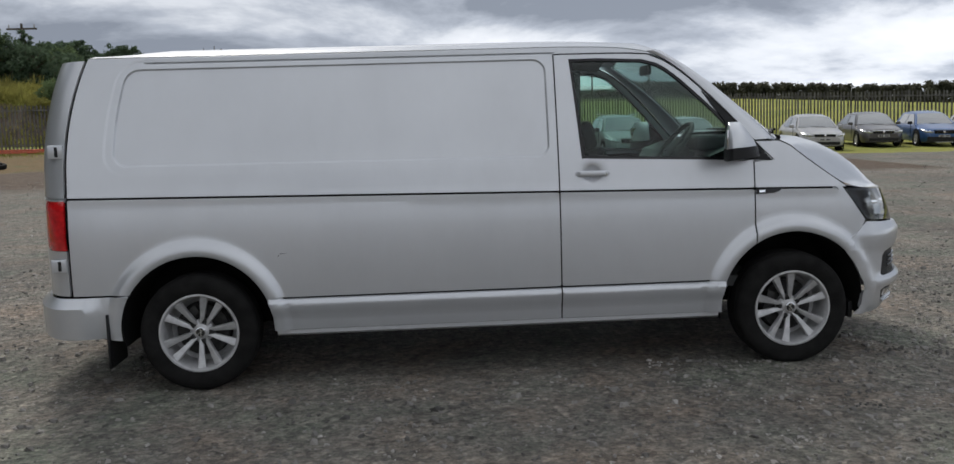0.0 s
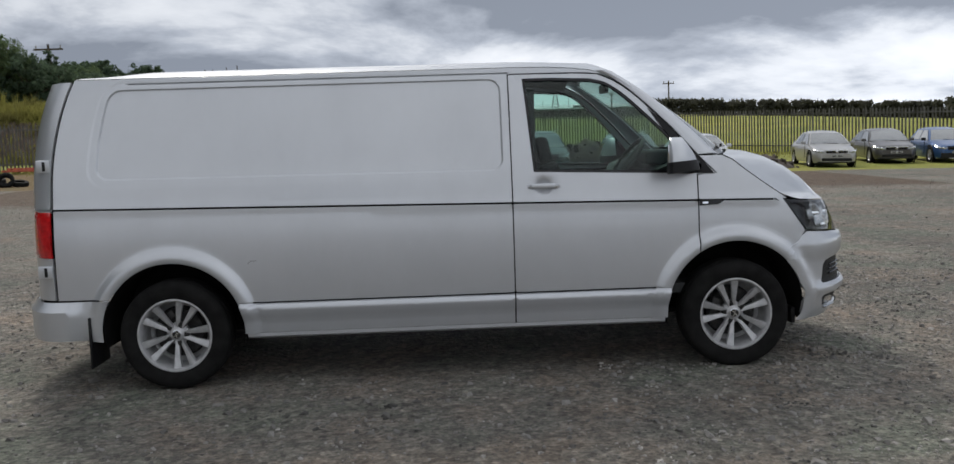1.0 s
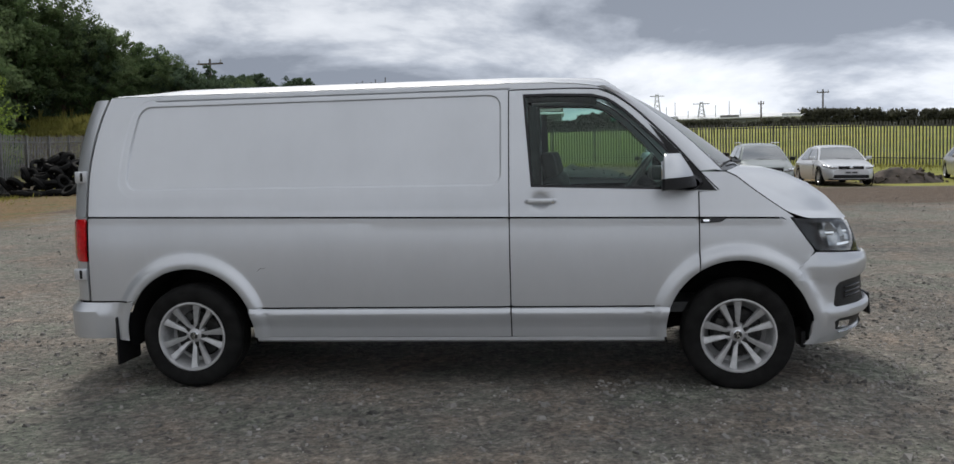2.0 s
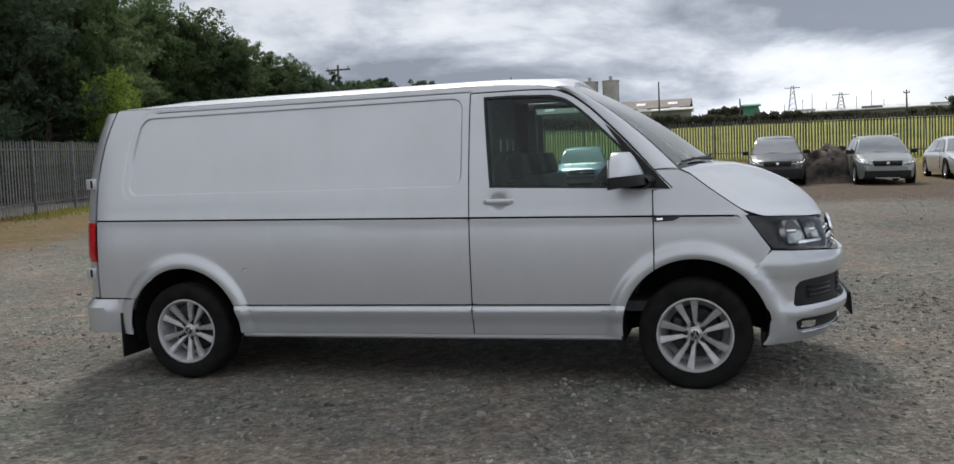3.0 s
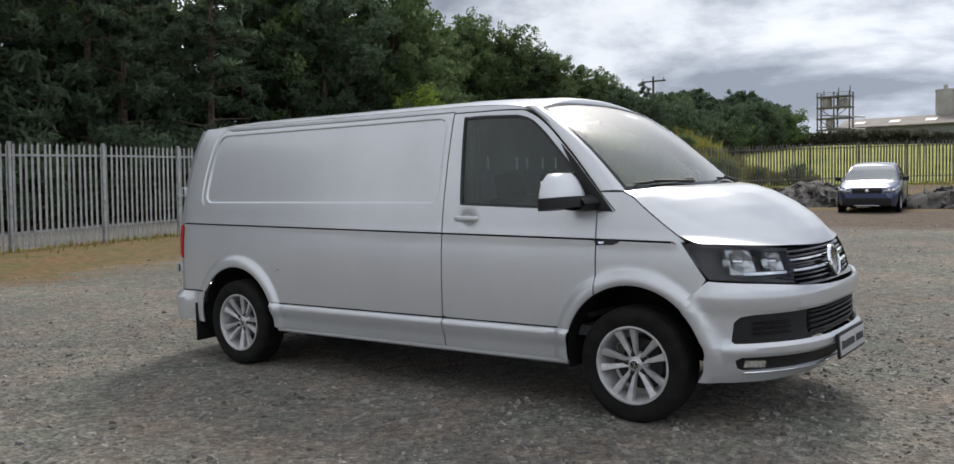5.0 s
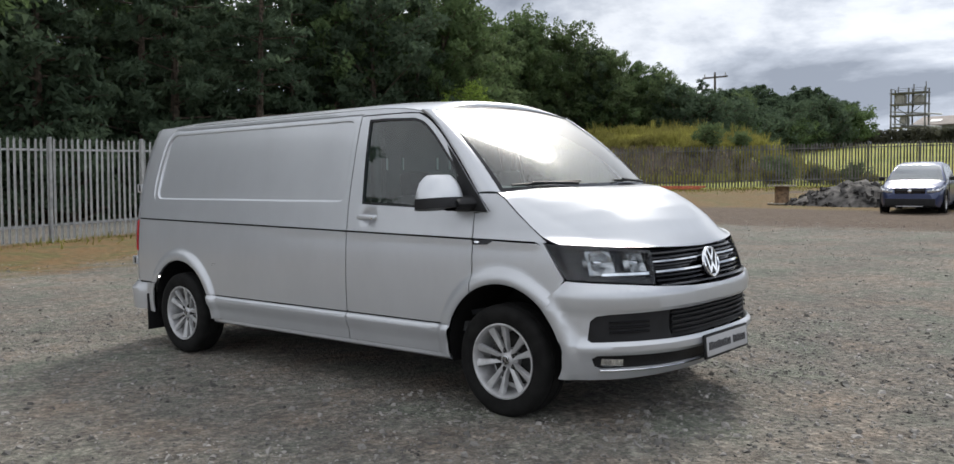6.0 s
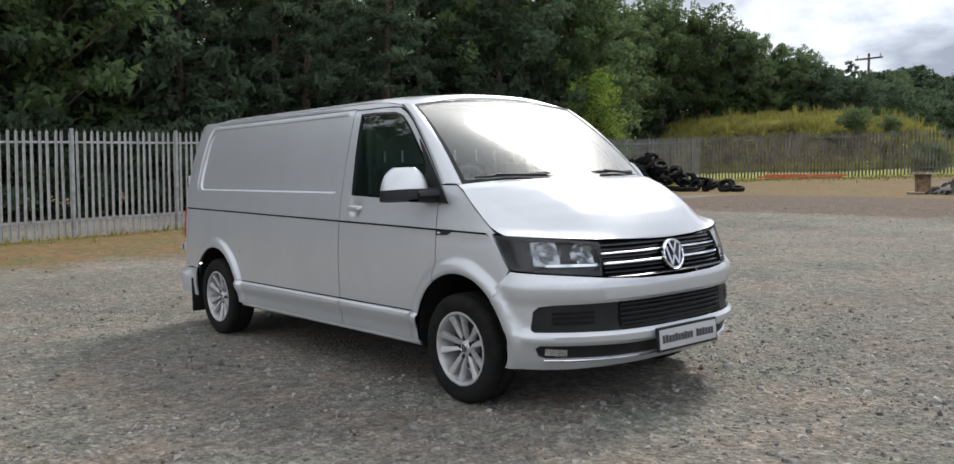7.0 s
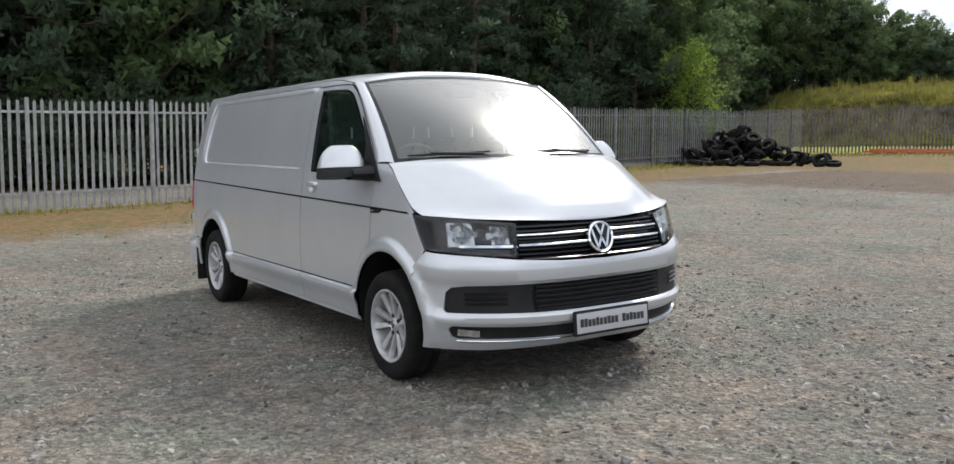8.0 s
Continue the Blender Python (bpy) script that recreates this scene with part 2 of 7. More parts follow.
def ground_mat():
    m = bpy.data.materials.new("gravel_yard")
    m.use_nodes = True
    nt = m.node_tree
    b = nt.nodes["Principled BSDF"]
    b.inputs["Roughness"].default_value = 0.9
    b.inputs["Specular IOR Level"].default_value = 0.25
    geo = nt.nodes.new("ShaderNodeNewGeometry")
    pos = geo.outputs["Position"]

    def noise_tex(scale, detail=6.0, rough=0.6):
        n = nt.nodes.new("ShaderNodeTexNoise")
        n.inputs["Scale"].default_value, n.inputs["Detail"].default_value, n.inputs["Roughness"].default_value = scale, detail, rough
        nt.links.new(pos, n.inputs["Vector"])
        return n.outputs["Fac"]

    def ramp(fac, stops):
        r = nt.nodes.new("ShaderNodeValToRGB")
        for i, (p, c) in enumerate(stops):
            el = r.color_ramp.elements[i] if i < 2 else r.color_ramp.elements.new(p)
            el.position, el.color = p, (*c, 1)
        nt.links.new(fac, r.inputs[0])
        return r.outputs[0]

    def mix(fac, a, c, mode="MIX"):
        x = nt.nodes.new("ShaderNodeMix"); x.data_type, x.blend_type = "RGBA", mode
        if isinstance(fac, float):
            x.inputs["Factor"].default_value = fac
        else:
            nt.links.new(fac, x.inputs["Factor"])
        nt.links.new(a, x.inputs["A"]); nt.links.new(c, x.inputs["B"])
        return x.outputs["Result"]

    big = ramp(noise_tex(0.35, 5), [(0.3, (0.132, 0.129, 0.122)), (0.7, (0.228, 0.217, 0.197))])
    fine = ramp(noise_tex(38.0, 4, 0.7), [(0.30, (0.45, 0.45, 0.45)), (0.72, (1.45, 1.42, 1.38))])
    vor = nt.nodes.new("ShaderNodeTexVoronoi"); vor.inputs["Scale"].default_value = 30.0
    nt.links.new(pos, vor.inputs["Vector"])
    stone = ramp(vor.outputs["Color"], [(0.0, (0.6, 0.6, 0.6)), (1.0, (1.35, 1.33, 1.3))])
    warm = ramp(noise_tex(1.1, 6, 0.65), [(0.36, (0.86, 0.98, 0.91)), (0.50, (1.0, 0.995, 0.985)), (0.66, (1.13, 1.0, 0.92))])
    clump = ramp(noise_tex(7.0, 5, 0.75), [(0.30, (0.70, 0.70, 0.70)), (0.70, (1.28, 1.27, 1.25))])
    vor2 = nt.nodes.new("ShaderNodeTexVoronoi"); vor2.inputs["Scale"].default_value = 11.0
    nt.links.new(pos, vor2.inputs["Vector"])
    # lighter centres, darker gaps: shade between larger stones is put into the colour
    cobble_shade = ramp(vor2.outputs["Distance"], [(0.10, (1.30, 1.28, 1.25)), (0.30, (1.0, 1.0, 1.0)), (0.75, (0.80, 0.80, 0.80))])
    gravel = mix(1.0, mix(1.0, mix(1.0, big, warm, "MULTIPLY"), fine, "MULTIPLY"), stone, "MULTIPLY")
    gravel = mix(1.0, mix(1.0, gravel, clump, "MULTIPLY"), cobble_shade, "MULTIPLY")
    turf = ramp(noise_tex(7.0, 8, 0.7), [(0.30, (0.075, 0.085, 0.025)), (0.46, (0.135, 0.092, 0.040)), (0.72, (0.185, 0.112, 0.052))])
    worn = ramp(noise_tex(0.9, 7, 0.7), [(0.36, (0.70, 1.02, 0.80)), (0.5, (1.0, 1.0, 1.0)), (0.66, (1.10, 0.98, 0.95))])
    grassy = mix(1.0, mix(1.0, turf, worn, "MULTIPLY"), clump, "MULTIPLY")
    field = ramp(noise_tex(0.22, 8, 0.6), [(0.3, (0.17, 0.195, 0.034)), (0.7, (0.28, 0.272, 0.055))])
    dirt = ramp(noise_tex(4.0, 8, 0.7), [(0.3, (0.060, 0.045, 0.034)), (0.7, (0.135, 0.098, 0.070))])
    att = nt.nodes.new("ShaderNodeAttribute"); att.attribute_name = "cover"
    sp = nt.nodes.new("ShaderNodeSeparateColor")
    nt.links.new(att.outputs["Color"], sp.inputs[0])

    def edge(channel, n):
        a = nt.nodes.new("ShaderNodeMath"); a.operation = "ADD"
        nt.links.new(sp.outputs[channel], a.inputs[0]); nt.links.new(n, a.inputs[1])
        r = nt.nodes.new("ShaderNodeMapRange")
        r.inputs["From Min"].default_value, r.inputs["From Max"].default_value = 0.85, 1.15
        nt.links.new(a.outputs[0], r.inputs[0])
        return r.outputs[0]

    rag = noise_tex(1.6, 8, 0.7)
    col = mix(edge("Red", rag), gravel, grassy)
    col = mix(edge("Blue", rag), col, dirt)
    col = mix(edge("Green", rag), col, field)
    nt.links.new(col, b.inputs["Base Color"])
    bp = nt.nodes.new("ShaderNodeBump"); bp.inputs["Strength"].default_value, bp.inputs["Distance"].default_value = 0.9, 0.02
    hs = nt.nodes.new("ShaderNodeMath"); hs.operation = "ADD"
    nt.links.new(noise_tex(26.0, 6, 0.75), hs.inputs[0]); nt.links.new(vor.outputs["Distance"], hs.inputs[1])
    nt.links.new(hs.outputs[0], bp.inputs["Height"])
    nt.links.new(bp.outputs[0], b.inputs["Normal"])
    return m


M = {
    "silver": mat("silver_paint", (0.545, 0.56, 0.585), 0.34, 0.5, vary=0.012, scale=2.5, coat=0.6),
    "black": mat("black_plastic", (0.011, 0.011, 0.012), 0.5, vary=0.2, scale=9, bump=0.15, bump_scale=300, spec=0.28),
    "gloss_black": mat("gloss_black", (0.008, 0.008, 0.010), 0.15, vary=0.1, spec=0.35),
    "rubber": mat("tyre_rubber", (0.010, 0.0098, 0.0095), 0.85, vary=0.25, scale=12, bump=0.3, bump_scale=90, spec=0.2),
    "liner": mat("dark_liner", (0.010, 0.010, 0.010), 0.9, vary=0.2, spec=0.2),
    "alloy": mat("alloy_wheel", (0.47, 0.47, 0.475), 0.42, 0.35, vary=0.10, scale=20, coat=0.25),
    "dark_alloy": mat("dull_brake_steel", (0.035, 0.034, 0.033), 0.6, 0.4, vary=0.3, scale=25),
    "chrome": mat("chrome", (0.85, 0.86, 0.88), 0.08, 1.0, vary=0.02),
    "reflector": mat("lamp_reflector", (0.40, 0.41, 0.42), 0.20, 0.85, vary=0.12, scale=30),
    "red_lens": mat("red_lens", (0.55, 0.012, 0.015), 0.12, vary=0.15, scale=30, coat=0.7),
    "clear": glass("clear_lens", (0.93, 0.95, 0.96), 0.03, 0.03, 4.5),
    "glass": glass("tinted_glass", (0.56, 0.73, 0.68), 0.01, 0.035),
    "screen": glass("windscreen_glass", (0.66, 0.80, 0.77), 0.15, 0.035, 3.6, film=0.40),
    "trim_in": mat("cabin_trim", (0.06, 0.062, 0.064), 0.7, vary=0.2, scale=14),
    "fabric": mat("seat_fabric", (0.022, 0.023, 0.025), 0.9, vary=0.25, scale=40),
    "bulk": mat("grey_bulkhead", (0.09, 0.096, 0.10), 0.6, vary=0.1),
    "plate": mat("plate_white", (0.42, 0.42, 0.43), 0.4, vary=0.03),
    "ink": mat("dark_lettering", (0.03, 0.03, 0.035), 0.5, vary=0.1),
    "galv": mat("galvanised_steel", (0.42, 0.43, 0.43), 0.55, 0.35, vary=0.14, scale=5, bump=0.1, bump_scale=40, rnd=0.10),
    # north fence steel: the shade of its sun-averted face is in the colour
    "galv_shaded": mat("shaded_galvanised_steel", (0.165, 0.160, 0.145), 0.6, 0.3, vary=0.25, scale=2),
    # copy of galv, darkened in colour for the backlit stretch of the west fence
    "galv_backlit": mat("backlit_galvanised_steel", (0.25, 0.25, 0.245), 0.6, 0.3, vary=0.18, scale=5, rnd=0.12),
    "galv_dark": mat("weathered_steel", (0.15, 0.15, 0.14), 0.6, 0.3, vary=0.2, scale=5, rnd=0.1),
    "bark": mat("bark", (0.10, 0.075, 0.055), 0.95, vary=0.3, scale=8, bump=0.6, bump_scale=18),
    "leaf_dark": leaf_mat("dark_conifer_foliage", (0.090, 0.126, 0.078), (0.066, 0.098, 0.062)),
    "leaf_mid": leaf_mat("woodland_foliage", (0.115, 0.165, 0.070), (0.082, 0.125, 0.058)),
    # paler copy of the woodland green, with haze and sun put into its colour
    "leaf_far": leaf_mat("sunlit_woodland_foliage", (0.130, 0.175, 0.082), (0.095, 0.135, 0.066)),
    "leaf_hedge": leaf_mat("dark_hedge_foliage", (0.105, 0.105, 0.078), (0.075, 0.078, 0.060)),
    "leaf_light": leaf_mat("birch_foliage", (0.25, 0.34, 0.07), (0.15, 0.22, 0.045)),
    "scrub": leaf_mat("scrub_foliage", (0.27, 0.262, 0.070), (0.155, 0.145, 0.05), 0.35),
    "stone": mat("crushed_stone", (0.225, 0.213, 0.197), 0.9, vary=0.3, scale=3, bump=0.3, bump_scale=30, island=0.5),
    "wood": mat("weathered_wood", (0.23, 0.15, 0.09), 0.85, vary=0.25, scale=9, bump=0.4, bump_scale=60),
    "pale_wood": mat("bleached_wood", (0.42, 0.38, 0.31), 0.85, vary=0.2, scale=9, bump=0.3, bump_scale=60),
    "orange": mat("orange_plastic", (0.50, 0.10, 0.05), 0.6, vary=0.15),
    "roof_sheet": mat("brown_roof_sheet", (0.17, 0.145, 0.13), 0.8, vary=0.15, scale=0.4),
    "concrete": mat("concrete", (0.36, 0.35, 0.33), 0.9, vary=0.12, scale=0.5),
    "shed_wall": mat("shed_wall", (0.16, 0.17, 0.16), 0.8, vary=0.15, scale=0.3),
    "white_sheet": mat("white_sheet", (0.70, 0.71, 0.72), 0.6, vary=0.05, scale=0.5),
    "green_sheet": mat("green_sheet", (0.05, 0.22, 0.16), 0.6, vary=0.1, scale=0.5),
    "pole": mat("pole_timber", (0.09, 0.075, 0.06), 0.9, vary=0.2),
    "soil": mat("heaped_soil", (0.085, 0.068, 0.056), 0.95, vary=0.4, scale=2.4, bump=1.0, bump_scale=9),
    "rubble": mat("broken_rubble", (0.088, 0.082, 0.077), 0.95, vary=0.45, scale=3.0, bump=1.0, bump_scale=9, island=0.45),
}
M["ground"] = ground_mat()


def dusty(m, low=0.975, rough=(0.28, 0.33)):
    """Faint rain streaks and dust over a painted surface."""
    nt = m.node_tree
    b = nt.nodes["Principled BSDF"]
    co = nt.nodes.new("ShaderNodeTexCoord")
    mp = nt.nodes.new("ShaderNodeMapping"); mp.inputs["Scale"].default_value = (1.0, 1.0, 0.45)
    nt.links.new(co.outputs["Object"], mp.inputs[0])
    n = nt.nodes.new("ShaderNodeTexNoise")
    n.inputs["Scale"].default_value, n.inputs["Detail"].default_value, n.inputs["Roughness"].default_value = 7.0, 9.0, 0.65
    nt.links.new(mp.outputs[0], n.inputs["Vector"])
    n2 = nt.nodes.new("ShaderNodeTexNoise")
    n2.inputs["Scale"].default_value, n2.inputs["Detail"].default_value = 0.9, 7.0
    nt.links.new(co.outputs["Object"], n2.inputs["Vector"])
    mul = nt.nodes.new("ShaderNodeMath"); mul.operation = "MULTIPLY"
    nt.links.new(n.outputs["Fac"], mul.inputs[0]); nt.links.new(n2.outputs["Fac"], mul.inputs[1])
    mr = nt.nodes.new("ShaderNodeMapRange")
    mr.inputs["From Min"].default_value, mr.inputs["From Max"].default_value = 0.15, 0.36
    mr.inputs["To Min"].default_value, mr.inputs["To Max"].default_value = 1.02, low
    nt.links.new(mul.outputs[0], mr.inputs[0])
    sc = nt.nodes.new("ShaderNodeVectorMath"); sc.operation = "SCALE"
    nt.links.new(b.inputs["Base Color"].links[0].from_socket, sc.inputs[0]); nt.links.new(mr.outputs[0], sc.inputs["Scale"])
    nt.links.new(sc.outputs[0], b.inputs["Base Color"])
    rr = nt.nodes.new("ShaderNodeMapRange")
    rr.inputs["From Min"].default_value, rr.inputs["From Max"].default_value = 0.15, 0.36
    rr.inputs["To Min"].default_value, rr.inputs["To Max"].default_value = rough
    nt.links.new(mul.outputs[0], rr.inputs[0]); nt.links.new(rr.outputs[0], b.inputs["Roughness"])


dusty(M["silver"])


# ---------------------------------------------------------------- mesh helpers
def mesh_of(name, verts, faces, material, smooth=True):
    me = bpy.data.meshes.new(name)
    me.from_pydata([tuple(v) for v in verts], [], [tuple(f) for f in faces])
    if smooth:
        me.polygons.foreach_set("use_smooth", [True] * len(me.polygons))
    me.materials.append(material)
    me.update()
    return me


def part(name, bm, material, parent=None, label="", smooth=True, sharp=35):
    """One mesh object out of a bmesh, under a thing or a part."""
    me = bpy.data.meshes.new(name)
    bm.to_mesh(me)
    bm.free()
    me.materials.append(material)
    if smooth:
        me.polygons.foreach_set("use_smooth", [True] * len(me.polygons))
        me.set_sharp_from_angle(angle=radians(sharp))
    ob = new(name, me)
    ob.parent = parent
    return tagged(ob, label) if label else ob


def part_mesh(name, me, parent=None, label=""):
    ob = new(name, me)
    ob.parent = parent
    return tagged(ob, label) if label else ob


def empty(name, m, label, category, group="", kind=""):
    ob = new(name)
    ob.matrix_world = m
    return tagged(ob, label, category, group, kind)


def box(cx, cy, cz, sx, sy, sz, bevel=0.0, seg=2, m=None, bm=None):
    bm = bm or bmesh.new()
    r = bmesh.ops.create_cube(bm, size=1.0)
    vs = r["verts"]
    bmesh.ops.transform(bm, matrix=(m or Matrix()) @ Matrix.Translation((cx, cy, cz)) @ Matrix.Diagonal((sx, sy, sz, 1)), verts=vs)
    if bevel:
        es = list({e for v in vs for e in v.link_edges})
        bmesh.ops.bevel(bm, geom=es, offset=bevel, segments=seg, affect="EDGES", profile=0.6)
    return bm


def tube(p, q, r0, r1=None, seg=10, bm=None):
    bm = bm or bmesh.new()
    p, q = Vector(p), Vector(q)
    d = q - p
    m = Matrix.Translation((p + q) / 2) @ d.to_track_quat("Z", "Y").to_matrix().to_4x4()
    bmesh.ops.create_cone(bm, cap_ends=True, segments=seg, radius1=r0, radius2=r0 if r1 is None else r1, depth=d.length, matrix=m)
    return bm


def lathe(profile, seg=48, m=None, bm=None, close=False):
    """Turn a profile of (radius, height) round z."""
    bm = bm or bmesh.new()
    m = m or Matrix()
    rings = []
    for r, h in profile:
        rings.append([bm.verts.new(m @ Vector((r * math.cos(2 * math.pi * i / seg), r * math.sin(2 * math.pi * i / seg), h))) for i in range(seg)])
    n = len(rings)
    for a in range(n if close else n - 1):
        for i in range(seg):
            j = (i + 1) % seg
            bm.faces.new((rings[a][i], rings[a][j], rings[(a + 1) % n][j], rings[(a + 1) % n][i]))
    return bm


def loft(rows, bm=None, flip=False):
    """A sheet over rows of points, all of one length."""
    bm = bm or bmesh.new()
    vs = [[bm.verts.new(p) for p in r] for r in rows]
    for a in range(len(vs) - 1):
        for i in range(len(vs[0]) - 1):
            f = (vs[a][i], vs[a][i + 1], vs[a + 1][i + 1], vs[a + 1][i])
            try:
                bm.faces.new(f[::-1] if flip else f)
            except ValueError:
                pass
    return bm


def mirrored(bm):
    c = bm.copy()
    for v in c.verts:
        v.co.y = -v.co.y
    bmesh.ops.reverse_faces(c, faces=c.faces[:])
    return c


# ---------------------------------------------------------------- ground
def slope(x, y):
    """Height of the yard: nearly level, rising gently to the north and west."""
    z = 0.026 * (y + 0.93) + 0.022 * max(0.0, y - 30.0)
    west = 0.3 + 0.7 * min(1.0, max(0.0, (y - 4.0) / 20.0))
    z -= 0.012 * (min(x, 0.0) * west + max(x - 3.4, 0.0))
    return z


FENCE_A = [(-11.9, -9.0), (-13.95, 1.8), (-17.4, 15.3), (-23.2, 38.0)]          # west side
FENCE_B = [(-23.2, 38.0), (-14.5, 43.5), (-4.0, 51.0), (3.0, 52.5), (14.0, 49.0), (24.0, 40.0), (40.0, 31.0)]


def north_line(x):
    return float(np.interp(x, [p[0] for p in FENCE_B], [p[1] for p in FENCE_B]))


def west_line(y):
    ys_ = [p[1] for p in FENCE_A]
    return float(np.interp(y, ys_, [p[0] for p in FENCE_A]))


def mound_reach(x, y):
    """0 at the middle of the grassy mound, 1 at its foot."""
    return math.hypot((x + 29.0) / 13.5, (y - 54.0) / 10.0)


def land(x, y):
    """The whole ground: the yard, the field rising behind the north fence, and the far country."""
    n = north_line(x)
    if y <= n + 1:
        z = slope(x, min(y, n))
    else:
        over = y - n - 1
        k = 0.088 - 0.0006 * max(0.0, x - 5) if x < 60 else 0.055
        z = slope(x, n) + k * min(over, 60.0) + 0.045 * min(max(over - 60.0, 0), 80.0)
        z += 0.8 * min(1.0, max(0.0, (x - 10.0) / 20.0)) - 0.35 * max(0.0, 1 - abs(x + 5) / 18.0) * min(1.0, over / 60.0)
    if x < -60 or x > 90 or y > 260 or y < -60:
        z = min(max(z, -3.0), 12.0)
    # grassy mound behind the north-west corner of the fence
    d = mound_reach(x, y)
    z += (3.0 + 0.8 * noise.noise(Vector((x * 0.22, y * 0.22, 5)))) * max(0.0, 1 - d ** 3.5) ** 1.2 if d < 1 else 0.0
    z += 0.012 * noise.noise(Vector((x * 0.9, y * 0.9, 0))) + 0.02 * noise.noise(Vector((x * 0.25, y * 0.25, 3)))
    return z


def axis_steps(lo, hi, fine, far, grow=1.16):
    """Coordinates fine between lo and hi, growing wider out to far."""
    a = list(np.arange(lo, hi + 1e-6, fine))
    s, x = fine, hi
    while x < far:
        s *= grow
        x += s
        a.append(x)
    s, x = fine, lo
    while x > -far:
        s *= grow
        x -= s
        a.insert(0, x)
    return a


def build_ground():
    xs, ys_ = axis_steps(-38, 30, 0.5, 2500), axis_steps(-12, 62, 0.5, 2500)
    nx = len(xs)
    verts = [(x, y, land(x, y)) for y in ys_ for x in xs]
    faces = [(j * nx + i, j * nx + i + 1, (j + 1) * nx + i + 1, (j + 1) * nx + i) for j in range(len(ys_) - 1) for i in range(nx - 1)]
    me = mesh_of("ground", verts, faces, M["ground"])
    cov = me.color_attributes.new("cover", "FLOAT_COLOR", "POINT")
    vals = []
    for x, y, z in verts:
        n, w = north_line(x), west_line(max(-9, min(38, y)))
        grass = max(0.0, 1.15 - abs(x - w - 2.0) / 6.0) if y < 40 else 0.0
        grass = max(grass, min(1.0, max(0.0, (y - 22.5 - 0.12 * max(0.0, x)) / 5.0)))
        grass = max(grass, 1.0 if (x < w - 9 and y < 40) else 0.0)
        if w - 9 < x < w - 0.6 and y < 30:
            grass *= 0.3
        field = 1.0 if y > n + 0.2 else 0.0
        if x > 10.5 and 26.5 < y <= n + 0.2:
            field = 0.62 * min(1.0, (x - 10.5) / 3)
        if x < -24 and y > 30:
            field = 0.0 if field == 0 else 0.6
        dirt = max(0.0, 1 - abs(y - (n - 6.5)) / 5.0) * 0.75 if -12 < x < 12 else 0.0
        if -13 < x < 15.5:
            dirt = max(dirt, min(0.95, 1.5 * max(0.0, 1 - abs(y - 21.5) / 7.0)))
        md = mound_reach(x, y)
        if 0.66 < md < 0.95 and y < 52:
            dirt, field = 1.0, 0.2
        vals += [grass, field, dirt, 1.0]
    cov.data.foreach_set("color", vals)
    ob = new("ground", me)
    return tagged(ob, "grey gravel yard with worn grass along its edges", "ground", kind="structure")


build_ground()


# ---------------------------------------------------------------- the panel van: body surface
from mathutils.geometry import delaunay_2d_cdt

YS = np.polyfit([.2, .32, .45, .6, .75, .9, 1.05, 1.2, 1.35, 1.5, 1.65, 1.8, 1.9],
                [.872, .902, .918, .926, .926, .919, .906, .887, .859, .825, .788, .748, .706], 6)


def half_width(z):
    return float(np.polyval(YS, z))


NOSE_Z = [.20, .27, .33, .40, .425, .47, .49, .56, .64, .66, .74, .775, .79, .85, .93, 1.0, 1.06, 1.3]
NOSE_X = [4.17, 4.22, 4.272, 4.288, 4.312, 4.312, 4.290, 4.288, 4.283, 4.300, 4.296, 4.285, 4.255, 4.240, 4.205, 4.165, 4.12, 3.9]


def nose(z):
    return float(np.interp(z, NOSE_Z, NOSE_X))


def corner(x_from, x_to, k, power, n=160):
    """Plan outline from the flank round a corner to the middle: points, unit normals and arc length."""
    pts = []
    span = abs(x_to - x_from)
    for i in range(n + 1):
        u = i / n
        x = span * (1 - (1 - u) ** power)
        c = max(((span - x) / k) ** (1 / power), 1e-6)
        y = (0.926 ** -25 + c ** -25) ** (-1 / 25)
        pts.append((x, y if u < 1 else 0.0))
    pts = np.array(pts)
    arc = np.concatenate([[0], np.cumsum(np.hypot(*np.diff(pts, axis=0).T))])
    return pts, arc


FRONT, F_ARC = corner(3.4, 4.285, 0.49, 3)
REAR, R_ARC = corner(-0.6, -0.945, 0.284, 4)
S_END = 3.4 + F_ARC[-1]
S_REAR = -0.6 - R_ARC[-1]


def s_of_x(x):
    """The place along the outline that lies at x on the front corner."""
    return 3.4 + float(np.interp(x - 3.4, FRONT[:, 0], F_ARC))


def s_of_y(y):
    return 3.4 + float(np.interp(-abs(y), -FRONT[:, 1], F_ARC))


